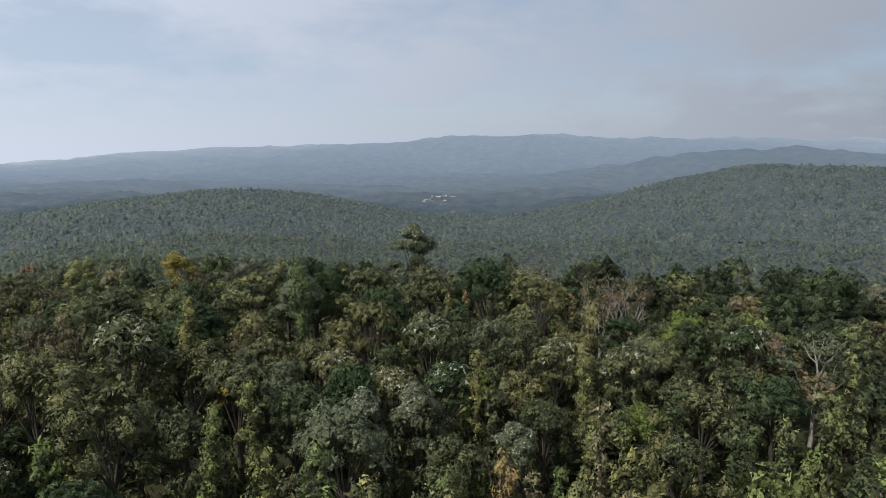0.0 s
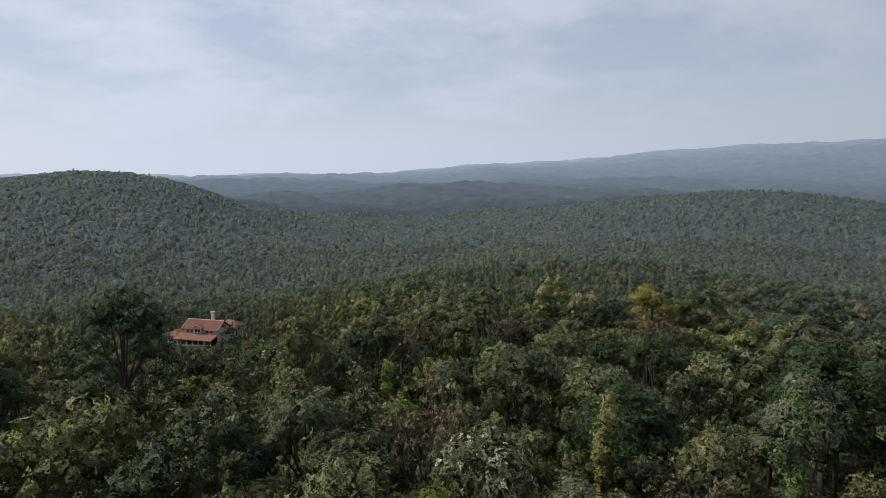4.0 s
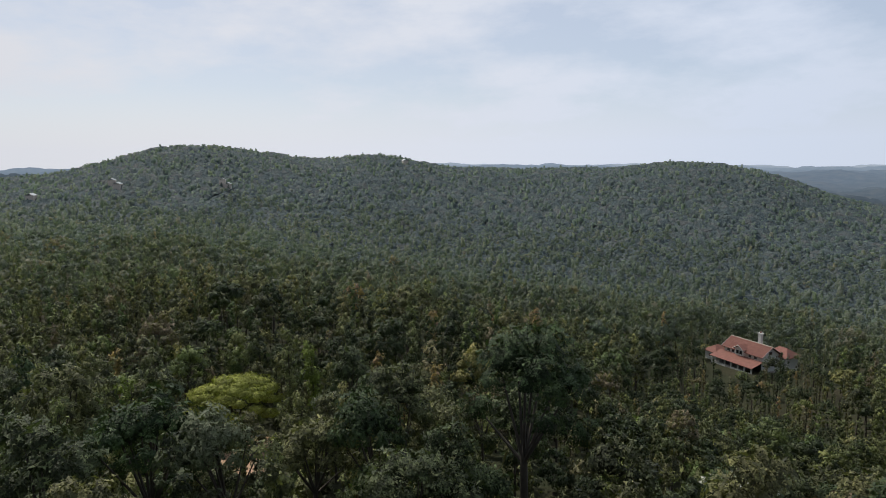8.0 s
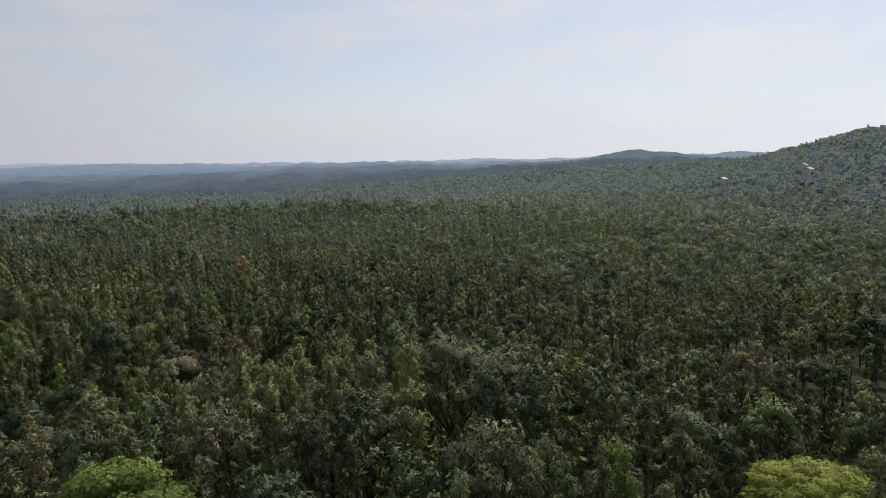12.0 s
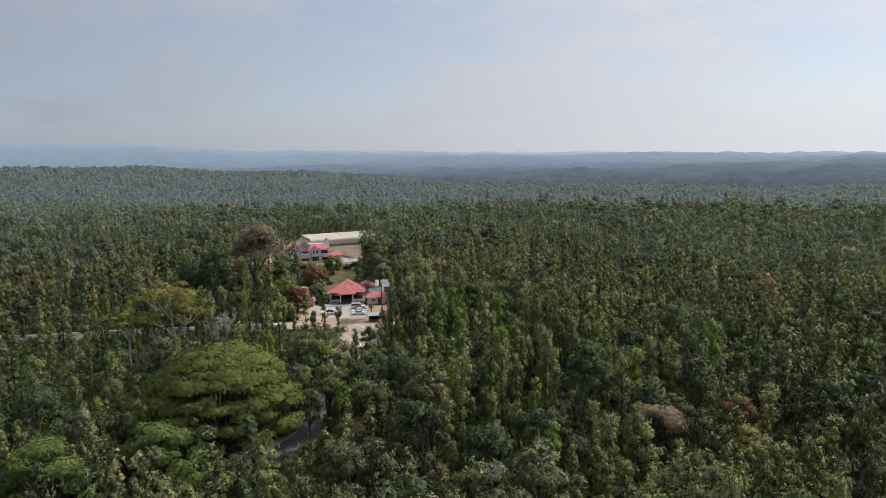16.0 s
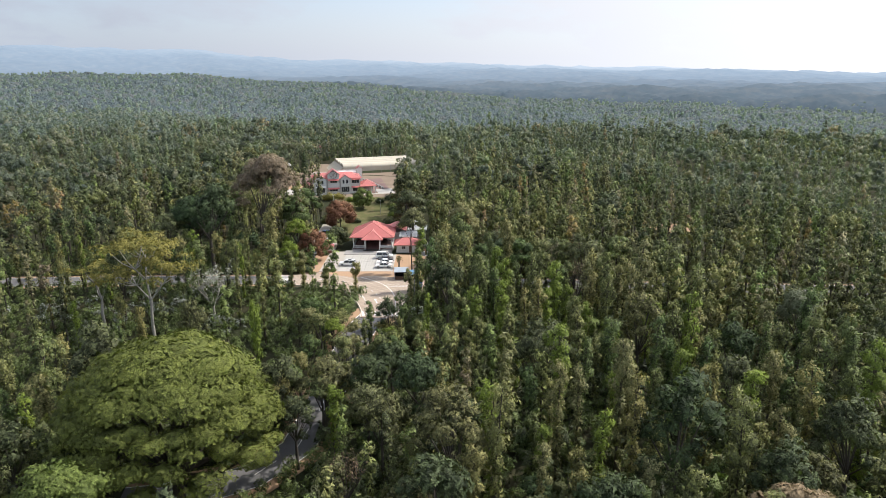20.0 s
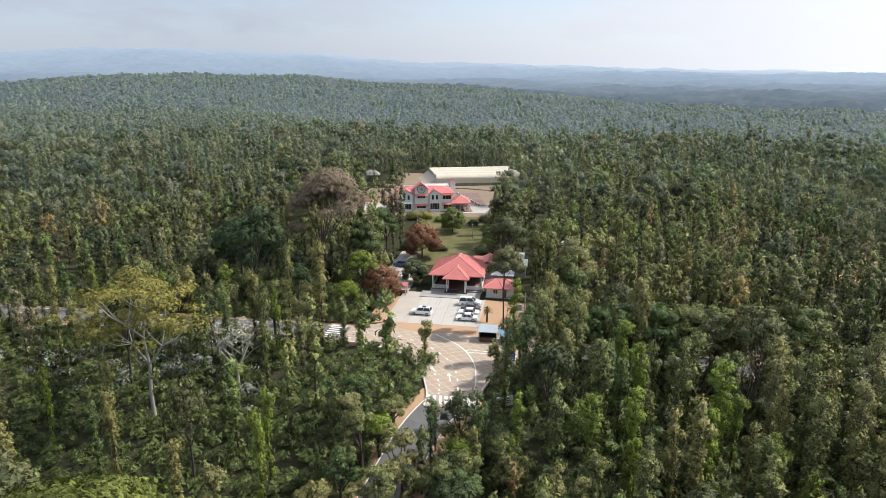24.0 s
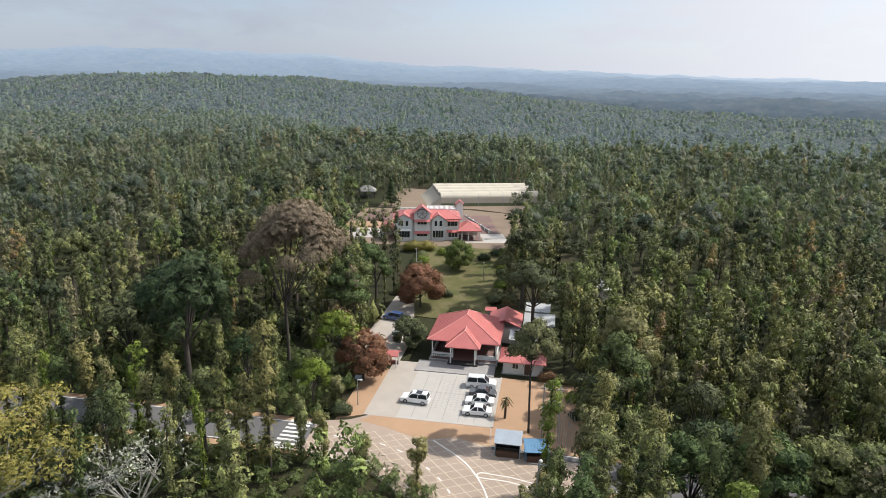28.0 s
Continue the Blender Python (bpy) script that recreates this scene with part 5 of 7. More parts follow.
def curve_points(ctrl, n=40):
    pts = []
    for i in range(n + 1):
        u = i / n * (len(ctrl) - 1)
        k = min(int(u), len(ctrl) - 2)
        f = u - k
        p0, p1, p2, p3 = (Vector(ctrl[min(max(j, 0), len(ctrl) - 1)]) for j in (k - 1, k, k + 1, k + 2))
        pts.append(0.5 * (2 * p1 + (p2 - p0) * f + (2 * p0 - 5 * p1 + 4 * p2 - p3) * f * f + (3 * p1 - p0 - 3 * p2 + p3) * f ** 3))
    return pts


for ctrl, dashed in (([(-10, -9.8), (-1, -12), (5.5, -17), (9.6, -24), (10.6, -29)], True), ([(-10, -7), (0, -8), (7.5, -13), (12, -20.5), (13.6, -29)], True), ([(6, -5.5), (11.5, -10.5), (15, -18), (16.2, -28.5)], False)):
    pts = curve_points(ctrl)
    if dashed:
        for i in range(0, len(pts) - 1, 3):
            structure("lane_dash", line_on([tuple(p) for p in pts[i:i + 2]], 0.2, 0.19), M_PAINT, "white dash of the curved lane line", "road marking", LOT)
    else:
        structure("lane_line", line_on([tuple(p) for p in pts], 0.2, 0.19), M_PAINT, "white curved lane line", "road marking", LOT)
isl = curve_points([(13.2, -11.6), (12.8, -12.2), (13.4, -12.7), (17, -12.9), (22, -14.3)], 16)
structure("island_line", line_on([tuple(p) for p in isl] , 0.18, 0.19), M_PAINT, "white outline of a painted island", "road marking", LOT)
structure("island_line", line_on([(13.2, -11.6), (17, -11.9), (22.3, -13.2)], 0.18, 0.19), M_PAINT, "white outline of a painted island", "road marking", LOT)
for ax, ay, rz in ((8.0, -20, 118), (11.4, -23, 105)):
    bm = line_on([(-1.5, 0), (0.6, 0)], 0.22, 0)
    solid([(0.5, -0.42, 0), (1.5, 0, 0), (0.5, 0.42, 0)], [(0, 1, 2)], bm)
    structure("lane_arrow", bm, M_PAINT, "white arrow painted on the junction", "road marking", at_lot(ax, ay, 0.191, rz))
for k in range(9):
    structure("crossing_stripe", box((0.46, 2.7, 0.012), (9.4 + k * 0.88, -30.8, 0.182), 9), M_PAINT, "white stripe of a pedestrian crossing", "road marking", LOT)
for k in range(8):
    structure("crossing_stripe", box((3.2, 0.46, 0.012), (-13.4, -11.2 + k * 0.98, 0.165), -1), M_PAINT, "white stripe of a pedestrian crossing", "road marking", LOT)
# bands of darker pavers on the parking
for k in range(5):
    structure("paver_band", box((0.12, 14.4, 0.012), (1.6 + k * 2.3, 7.2, 0.195), 0), M_GREYWALL, "narrow dark paver band", "pavement", LOT)
structure("paver_band", box((12.6, 0.1, 0.012), (6.2, 8.2, 0.196), 0), M_GREYWALL, "narrow dark paver band", "pavement", LOT)
grid = bmesh.new()
for i in range(9):
    for j in range(14):
        box((0.32, 0.16, 0.01), (3.2 + i * 0.72, 3.4 + j * 0.72, 0.199), 0, bm=grid)
structure("grass_pavers", grid, M_GREYWALL, "rows of small openings in the paving", "pavement", LOT)
structure("lawn", drape([(-12, 41), (8, 39), (9.5, 87), (-14, 87), (-12, 60)], 0.14), M_LAWN, "dry green lawn before the house", "lawn")


# ---- buildings ----
def hip_roof(x0, x1, y0, y1, z0, z1, ridge, along="y", thick=0.14):
    """A hipped roof over a rectangle; ridge: its length."""
    cx, cy = (x0 + x1) / 2, (y0 + y1) / 2
    rx, ry = (ridge / 2, 0) if along == "x" else (0, ridge / 2)
    bm = bmesh.new()
    a = [(x0, y0, z0), (x1, y0, z0), (x1, y1, z0), (x0, y1, z0)]
    if along == "x":
        r = [(cx - rx, cy, z1), (cx + rx, cy, z1)]
        top = [(0, 1, 5, 4), (1, 2, 5), (2, 3, 4, 5), (3, 0, 4)]
    else:
        r = [(cx, cy - ry, z1), (cx, cy + ry, z1)]
        top = [(0, 1, 4), (1, 2, 5, 4), (2, 3, 5), (3, 0, 4, 5)]
    pts = a + r + [(x, y, z - thick) for x, y, z in a]
    solid(pts, top + [(9, 8, 7, 6)] + [(i, (i + 1) % 4, (i + 1) % 4 + 6, i + 6) for i in range(4)], bm)
    return bm


def hip_caps(x0, x1, y0, y1, z0, z1, ridge, along="y", r=0.09):
    cx, cy = (x0 + x1) / 2, (y0 + y1) / 2
    e = [(cx, cy - ridge / 2, z1), (cx, cy + ridge / 2, z1)] if along == "y" else [(cx - ridge / 2, cy, z1), (cx + ridge / 2, cy, z1)]
    ends = {"y": ((0, 0), (1, 0), (2, 1), (3, 1)), "x": ((0, 0), (1, 1), (2, 1), (3, 0))}[along]
    c = [(x0, y0, z0), (x1, y0, z0), (x1, y1, z0), (x0, y1, z0)]
    return [(c[i], e[j]) for i, j in ends] + [(e[0], e[1])]


def add_hip(parent, name, x0, x1, y0, y1, z0, z1, ridge, along="y", material=None, label=""):
    material = material or M_TILE
    roof = part(name, hip_roof(x0, x1, y0, y1, z0, z1, ridge, along), material, parent, label)
    for a, b in hip_caps(x0, x1, y0, y1, z0, z1, ridge, along):
        if (Vector(a) - Vector(b)).length > 0.2:
            part("ridge_cap", tube(0.1, 0.1, a, b, 6), M_RIDGECAP, roof)
    # raised seams of the roof sheets
    for k in range(1, int((y1 - y0) / 0.9)):
        y = y0 + k * 0.9
        f = min(1.0, (y - y0) / ((y1 - y0 - (ridge if along == "y" else 0)) / 2 + 1e-6), (y1 - y) / ((y1 - y0 - (ridge if along == "y" else 0)) / 2 + 1e-6))
        f = max(f, 0.02)
        g = (x1 - x0 - (ridge if along == "x" else 0)) / 2
        for xa, xb in ((x0, x0 + g * f), (x1, x1 - g * f)):
            part("seam", tube(0.035, 0.035, (xa, y, z0 + 0.02), (xb, y, z0 + (z1 - z0) * f + 0.02), 4), material, roof)
    return roof


def gable_roof(x0, x1, y0, y1, z0, z1, along="y", thick=0.14):
    cx, cy = (x0 + x1) / 2, (y0 + y1) / 2
    if along == "y":
        sec = [(x0, z0), (cx, z1), (x1, z0), (x1, z0 - thick), (cx, z1 - thick * 1.3), (x0, z0 - thick)]
        pts = [(x, y0, z) for x, z in sec] + [(x, y1, z) for x, z in sec]
    else:
        sec = [(y0, z0), (cy, z1), (y1, z0), (y1, z0 - thick), (cy, z1 - thick * 1.3), (y0, z0 - thick)]
        pts = [(x0, y, z) for y, z in sec] + [(x1, y, z) for y, z in sec]
    return solid(pts, [(i, (i + 1) % 6, (i + 1) % 6 + 6, i + 6) for i in range(6)] + [(5, 4, 1, 0), (4, 3, 2, 1), (6, 7, 10, 11), (7, 8, 9, 10)])


def gable_wall(x0, x1, y, z0, z1, thick=0.2, along="y"):
    """The three-cornered wall under a gable."""
    c = (x0 + x1) / 2
    if along == "y":
        pts = [(x0, y, z0), (x1, y, z0), (c, y, z1), (x0, y + thick, z0), (x1, y + thick, z0), (c, y + thick, z1)]
    else:
        pts = [(y, x0, z0), (y, x1, z0), (y, c, z1), (y + thick, x0, z0), (y + thick, x1, z0), (y + thick, c, z1)]
    return solid(pts, [(0, 1, 2), (5, 4, 3), (0, 3, 4, 1), (1, 4, 5, 2), (2, 5, 3, 0)])


M_RIDGECAP = worn("pale_ridge_cap", (0.72, 0.30, 0.27), 0.6, 2.0, 0.2)
M_GLASS = worn("window_glass", (0.03, 0.035, 0.04), 0.12, 1.0, 0.3, 0, 0, 0.6)
M_WOOD = worn("dark_wood", (0.10, 0.055, 0.035), 0.6, 2.0, 0.3)
M_BLUE = worn("blue_sheet", (0.13, 0.27, 0.42), 0.5, 0.8, 0.35)
M_RUSTSHEET = worn("grey_blue_sheet", (0.36, 0.41, 0.46), 0.55, 0.7, 0.35)
M_ZINC = worn("corrugated_zinc", (0.55, 0.56, 0.56), 0.45, 0.6, 0.25, 0, 0.3)


def window(parent, x, y, z, w, h, panes=2, frame=None, name="window", deep=0.10):
    """A window in a front wall that faces -y: frame, sill and panes."""
    frame = frame or M_WHITEWALL
    win = part(name, box((w + 0.16, deep, h + 0.16), (x, y, z - 0.08)), frame, parent)
    pw = (w - 0.06 * (panes - 1)) / panes
    for i in range(panes):
        part("pane", box((pw, 0.03, h), (x - w / 2 + pw / 2 + i * (pw + 0.06), y - deep / 2 - 0.005, z)), M_GLASS, win)
    part("sill", box((w + 0.3, 0.16, 0.07), (x, y - 0.09, z - 0.16)), frame, win)
    return win


# pavilion
pav = root("pavilion", at_lot(0, 0), "open reception pavilion with a red hipped roof", "pavilion")
part("platform", box((12.0, 12.4, 0.5), (6.4, 26.0, 0.0), bevel=0.03), M_GREYWALL, pav)
part("floor", box((11.4, 11.8, 0.04), (6.4, 26.0, 0.5)), M_PATIO, pav, "dark red floor")
part("porch_step", box((5.2, 1.6, 0.25), (6.5, 19.2, 0.30)), M_DARK, pav, "dark stone step")
add_hip(pav, "roof", -0.1, 12.7, 20.2, 32.4, 3.9, 7.2, 2.4)
add_hip(pav, "porch_roof", 3.5, 9.5, 18.0, 26.6, 3.75, 5.75, 2.6)
for cx, cy in ((4.4, 18.7), (8.6, 18.7), (0.8, 21.0), (12.0, 21.0), (0.8, 26.3), (12.0, 26.3), (4.4, 21.0), (8.6, 21.0), (0.8, 31.6), (12.0, 31.6), (6.4, 31.6)):
    part("column", box((0.24, 0.24, 3.35), (cx, cy, 0.5), bevel=0.02), M_WHITEWALL, pav)
for cx, cy, sx, sy in ((2.6, 21.0, 3.4, 0.16), (10.3, 21.0, 3.2, 0.16), (0.8, 26.3, 0.16, 10.4), (12.0, 26.3, 0.16, 10.4)):
    part("low_wall", box((sx, sy, 0.85), (cx, cy, 0.5), bevel=0.02), M_WHITEWALL, pav)
part("back_wall", box((11.2, 0.2, 3.3), (6.4, 31.6, 0.5)), M_CREAM, pav)
part("counter", box((3.4, 0.8, 1.1), (6.6, 28.4, 0.54), bevel=0.03), M_WOOD, pav, "dark wooden counter")
for i in range(9):
    part("railing_bar", box((0.05, 0.05, 0.8), (1.2 + i * 0.34, 20.1, 0.5)), M_DARK, pav)
part("rail", box((3.0, 0.06, 0.06), (2.6, 20.1, 1.28)), M_DARK, pav)

# kiosk
kio = root("kiosk", at_lot(0, 0), "small white kiosk with a red hipped roof", "kiosk")
for sx, sy, cx, cy in ((6.4, 0.2, 16.8, 17.5), (6.4, 0.2, 16.8, 21.3), (0.2, 3.6, 13.7, 19.4), (0.2, 3.6, 19.9, 19.4)):
    part("wall", box((sx, sy, 2.5), (cx, cy, 0.1)), M_WHITEWALL, kio)
add_hip(kio, "roof", 12.8, 20.7, 16.5, 22.4, 2.6, 4.0, 2.4, "x")
door = part("door", box((0.9, 0.08, 2.0), (17.6, 17.38, 0.12)), M_WOOD, kio, "dark wooden door")
part("handle", box((0.06, 0.05, 0.2), (17.95, 17.32, 1.1)), M_METAL, door)
window(kio, 15.6, 17.36, 1.2, 0.9, 0.8, 2)
part("skirt", box((6.9, 4.4, 0.14), (16.8, 19.4, 0.06)), M_GREYWALL, kio, "grey stone plinth")

# gate shelter at the drive
gate = root("gate_shelter", at_lot(-5.9, 16.2), "small red-roofed shelter on posts beside the drive", "shelter")
part("roof", gable_roof(-1.9, 1.9, -1.2, 1.2, 2.5, 3.1, "x"), M_TILE, gate)
for sx in (-1.5, 1.5):
    for sy in (-0.8, 0.8):
        part("post", box((0.16, 0.16, 2.4), (sx, sy, 0.1)), M_WHITEWALL, gate)
part("low_wall", box((2.8, 0.16, 0.8), (0, 0.8, 0.1)), M_TERRACOTTA, gate)

# annex and sheds behind
ann = root("annex", at_lot(0, 0), "low annex with a red sheet roof", "building")
part("wall", box((5.6, 6.6, 2.7), (12.6, 33.6, 0.1)), M_CREAM, ann)
part("roof", gable_roof(9.4, 15.8, 29.9, 37.3, 3.5, 4.9, "y"), M_TILE, ann)
for lx, ly, w, l, h, mt, lab in ((16.5, 28.5, 5.4, 5.0, 2.8, M_ZINC, "shed with a grey corrugated sheet roof"), (19, 36, 6.0, 5.0, 3.0, M_ZINC, "shed with a pale corrugated sheet roof"), (18.5, 43.0, 5.0, 4.0, 2.9, M_ZINC, "white-roofed store shed in the trees"), (9.0, 42.0, 2.4, 1.8, 2.2, M_TILE, "small red-roofed hut beside the lawn")):
    sh = root("shed", at_lot(lx, ly), lab, "shed", "sheds behind the kiosk")
    part("wall", box((w - 0.8, l - 0.8, h), (0, 0, 0)), M_GREYWALL, sh)
    part("roof", box((w, l, 0.1), (0, 0, h + 0.1), rx=7, bevel=0.02), mt, sh)
    for i in range(int(w / 0.5)):
        part("corrugation", box((0.09, l, 0.06), (-w / 2 + 0.25 + i * 0.5, 0, h + 0.2), rx=7), mt, sh)

# roadside stalls
for lx, ly, w, l, h, mt, lab, rz in ((16.2, -6.4, 3.2, 2.6, 2.3, M_RUSTSHEET, "roadside stall with a grey-blue sheet roof", 0), (19.9, -6.9, 2.8, 2.4, 1.8, M_BLUE, "roadside stall under a blue sheet", 8)):
    st = root("stall", at_lot(lx, ly, 0.1, rz), lab, "stall", "roadside stalls")
    part("roof", box((w + 0.4, l + 0.4, 0.06), (0, 0, h), rx=8), mt, st)
    for i in range(int(w / 0.4) + 1):
        part("corrugation", box((0.08, l + 0.4, 0.05), (-w / 2 + i * 0.4, 0, h + 0.05), rx=8), mt, st)
    for sx in (-1, 1):
        part("side_wall", box((0.08, l, h - 0.1), (sx * w / 2, 0, 0)), mt, st)
    part("back_wall", box((w, 0.08, h - 0.05), (0, l / 2, 0)), M_DARK, st)
    part("counter", box((w - 0.3, 0.5, 0.9), (0, -l / 2 + 0.3, 0)), M_WOOD, st)

# house
house = root("house", pose(73.3, -222, 3, 0, 0, 215.4), "white two-storey house with red tiled roofs", "house")
for x0, x1, y0, y1, h in ((0, 18.1, 0.0, 0.25, 6.3), (0, 18.1, 8.75, 9.0, 6.3), (0, 0.25, 0.25, 8.75, 6.3), (17.85, 18.1, 0.25, 8.75, 6.3)):
    part("wall", box((x1 - x0, y1 - y0, h), ((x0 + x1) / 2, (y0 + y1) / 2, 0)), M_WHITEWALL, house)
part("upper_floor", box((17.6, 8.5, 0.2), (9.05, 4.5, 3.1)), M_WHITEWALL, house)
add_hip(house, "roof", -0.7, 18.8, -0.7, 9.7, 6.3, 8.0, 11.0, "x")
tower = part("tower", box((4.4, 3.6, 8.0), (7.5, 0.8, 0)), M_WHITEWALL, house)
part("gable", gable_wall(5.3, 9.7, -1.0, 8.0, 9.9), M_WHITEWALL, tower)
part("tower_roof", gable_roof(4.8, 10.2, -1.5, 3.0, 7.9, 10.1, "y"), M_TILE, tower)
wheel = bmesh.new()
ring = [(7.5 + 1.35 * math.cos(a), -1.12, 7.9 + 1.35 * math.sin(a)) for a in np.linspace(0, 2 * math.pi, 17)]
for a, b in zip(ring, ring[1:]):
    tube(0.09, 0.09, a, b, 5, wheel)
for k in range(0, 16, 2):
    tube(0.05, 0.05, (7.5, -1.12, 7.9), ring[k], 5, wheel)
part("wheel", wheel, M_WOOD, tower, "round dark spoked wheel on the gable")
for x0, x1, z in ((-0.2, 5.0, 6.2), (10.0, 14.2, 6.2)):
    bay = part("bay", box((x1 - x0 - 0.6, 1.0, 6.2), ((x0 + x1) / 2, -0.4, 0)), M_WHITEWALL, house)
    part("bay_roof", gable_roof(x0 - 0.2, x1 + 0.2, -1.3, 3.0, z, z + 1.6, "y"), M_TILE, bay)
    part("gable", gable_wall(x0 + 0.3, x1 - 0.3, -0.9, z, z + 1.3), M_WHITEWALL, bay)
for x, y, z, w, h, n in ((2.4, -0.92, 1.0, 3.2, 2.0, 4), (12.1, -0.92, 1.0, 3.0, 2.0, 4), (16.4, -0.02, 0.9, 2.6, 1.6, 3), (1.8, -0.92, 4.3, 0.7, 1.5, 1), (3.2, -0.92, 4.3, 0.7, 1.5, 1), (11.4, -0.92, 4.3, 0.7, 1.5, 1), (12.8, -0.92, 4.3, 0.7, 1.5, 1), (16.2, -0.02, 4.2, 2.8, 1.4, 3), (7.5, -1.02, 1.4, 3.0, 0.9, 3), (7.5, -1.02, 4.8, 2.6, 0.9, 3)):
    window(house, x, y, z, w, h, n)
for x, y, z, w in ((7.5, -1.4, 5.9, 4.4), (7.5, -1.4, 2.5, 4.4), (16.4, -0.6, 5.9, 3.6), (16.4, -0.6, 2.7, 3.8), (2.4, -1.2, 3.2, 3.8)):
    part("awning", box((w, 1.1, 0.1), (x, y, z), rx=28, bevel=0.02), M_TILE if x != 2.4 else M_WHITEWALL, house)
# side porches
porch = part("porch", box((5.4, 0.2, 0.3), (21.2, 3.0, 0)), M_GREYWALL, house)
add_hip(porch, "porch_roof", 17.6, 24.6, -1.6, 6.4, 3.0, 5.0, 2.0)
for cx in (18.9, 20.7, 22.4, 24.0):
    for cy in (-1.0, 5.8):
        part("post", box((0.28, 0.28, 3.0), (cx, cy, 0)), M_WHITEWALL, porch)
part("porch_floor", box((6.2, 7.4, 0.16), (21.3, 2.4, 0)), M_PATIO, porch)
part("porch_back", box((5.6, 0.2, 2.9), (21.3, 6.0, 0)), M_CREAM, porch)
lp = part("left_porch", gable_roof(-4.2, -0.2, -0.6, 6.0, 3.2, 4.6, "y"), M_TILE, house)
for cy in (-0.2, 2.8, 5.6):
    part("post", box((0.26, 0.26, 3.1), (-3.8, cy, 0)), M_WHITEWALL, lp)
part("porch_wall", box((3.4, 0.2, 2.9), (-2.2, 5.6, 0)), M_CREAM, lp)
# roof terrace behind the tower
ter = part("terrace", box((8.4, 4.6, 1.3), (13.6, 11.4, 6.0)), M_WHITEWALL, house)
part("back_wing", box((17.6, 4.6, 6.0), (9.05, 11.3, 0)), M_WHITEWALL, house)
for i in range(22):
    part("baluster", box((0.14, 0.14, 0.8), (9.7 + i * 0.37, 9.3, 7.3)), M_WHITEWALL, ter)
part("balustrade", box((8.4, 0.22, 0.14), (13.6, 9.3, 8.1)), M_WHITEWALL, ter)
tur = part("turret", box((2.0, 2.0, 8.3), (19.2, 12.2, 0)), M_WHITEWALL, house)
part("turret_roof", gable_roof(17.9, 20.5, 10.9, 13.5, 8.3, 9.5, "y"), M_TILE, tur)
part("gable", gable_wall(18.2, 20.2, 11.1, 8.3, 9.3), M_CREAM, tur)
for i in range(16):
    part("baluster", box((0.14, 0.14, 0.7), (0.6 + i * 0.37, 12.6, 6.1)), M_WHITEWALL, house)
part("parapet", box((6.4, 0.2, 0.14), (3.4, 12.6, 6.8)), M_WHITEWALL, house)
H = pose(73.3, -222, 3, 0, 0, 215.4)
TO_LOT = LOT.inverted() @ H


def by_house(outline, up):
    return drape([tuple((TO_LOT @ Vector((x, y, 0)))[:2]) for x, y in outline], up)


structure("patio", by_house([(18.6, 7.5), (31, 7.5), (31, 20), (18.6, 20)], 0.08), M_PATIO, "maroon paved yard beside the house", "pavement")
structure("patio_upper", by_house([(20, 21.5), (31, 21.5), (31, 30), (20, 30)], 0.10), M_PATIO, "maroon paved upper yard", "pavement")
structure("path", by_house([(18.6, -3.5), (32, -3.5), (32, 7.3), (25, 7.3), (25, -1.8), (18.6, -1.8)], 0.06), M_PAVER, "pale concrete path round the house", "pavement")
structure("house_grounds", drape([(-44, 86), (10, 86), (12, 100), (14, 130), (-8, 134), (-44, 130)], 0.04), M_EARTH, "trodden brown earth round the house", "ground")
structure("yard", by_house([(-17, 3), (-5, 3), (-0.2, 9), (-0.2, 15), (-17, 15)], 0.07), M_PAVER, "pale concrete yard", "pavement")
structure("bare_yard", by_house([(-17, 15.2), (-1, 15.2), (-1, 24), (-17, 24)], 0.08), M_SAND, "bare tan yard", "ground")
structure("court", by_house([(-10, 24.5), (6, 24.5), (6, 37), (-10, 37)], 0.3), M_PATIO, "maroon earth court behind the house", "ground")
part_wall = root("garden_wall", H, "long pale garden wall beside the patio", "wall")
part("wall", box((0.3, 24, 0.9), (25.6, 19, 0), rz=14), M_GREYWALL, part_wall)
for i in range(7):
    part("pier", box((0.42, 0.42, 1.1), (25.6 + 2.6 * (3 - i) / 3 * 0.9, 19 + (i - 3) * 3.6, 0)), M_WHITEWALL, part_wall)

# greenhouse
gh = root("greenhouse", pose(86, -267, 3.9, 0, 0, 220), "long greenhouse covered with cream shade net", "greenhouse")
for i in range(4):
    x0 = 0
    y0 = i * 6.2
    bm = bmesh.new()
    arc = [(y0 + 3.1 - 3.1 * math.cos(a), 3.3 + 1.5 * math.sin(a)) for a in np.linspace(0, math.pi, 11)]
    rows = [[bm.verts.new((x, y, z)) for y, z in arc] for x in np.linspace(0, 36, 13)]
    for a, b in zip(rows, rows[1:]):
        for k in range(10):
            bm.faces.new((a[k], a[k + 1], b[k + 1], b[k]))
    roof = part("roof_net", bm, M_NET, gh)
    for x in np.linspace(0, 36, 9):
        hoop = bmesh.new()
        for p, q in zip(arc, arc[1:]):
            tube(0.05, 0.05, (x, p[0], p[1] + 0.04), (x, q[0], q[1] + 0.04), 4, hoop)
        part("hoop", hoop, M_METAL, roof)
    for x in (0.06, 35.94):
        part("end_net", solid([(x, y, z) for y, z in arc] + [(x, y0 + 6.2, 0), (x, y0, 0)], [tuple(range(13))]), M_NET, gh)
for x in np.linspace(0, 36, 9):
    for y in (0, 24.8):
        part("post", tube(0.07, 0.07, (x, y, -0.5), (x, y, 3.4), 6), M_METAL, gh)
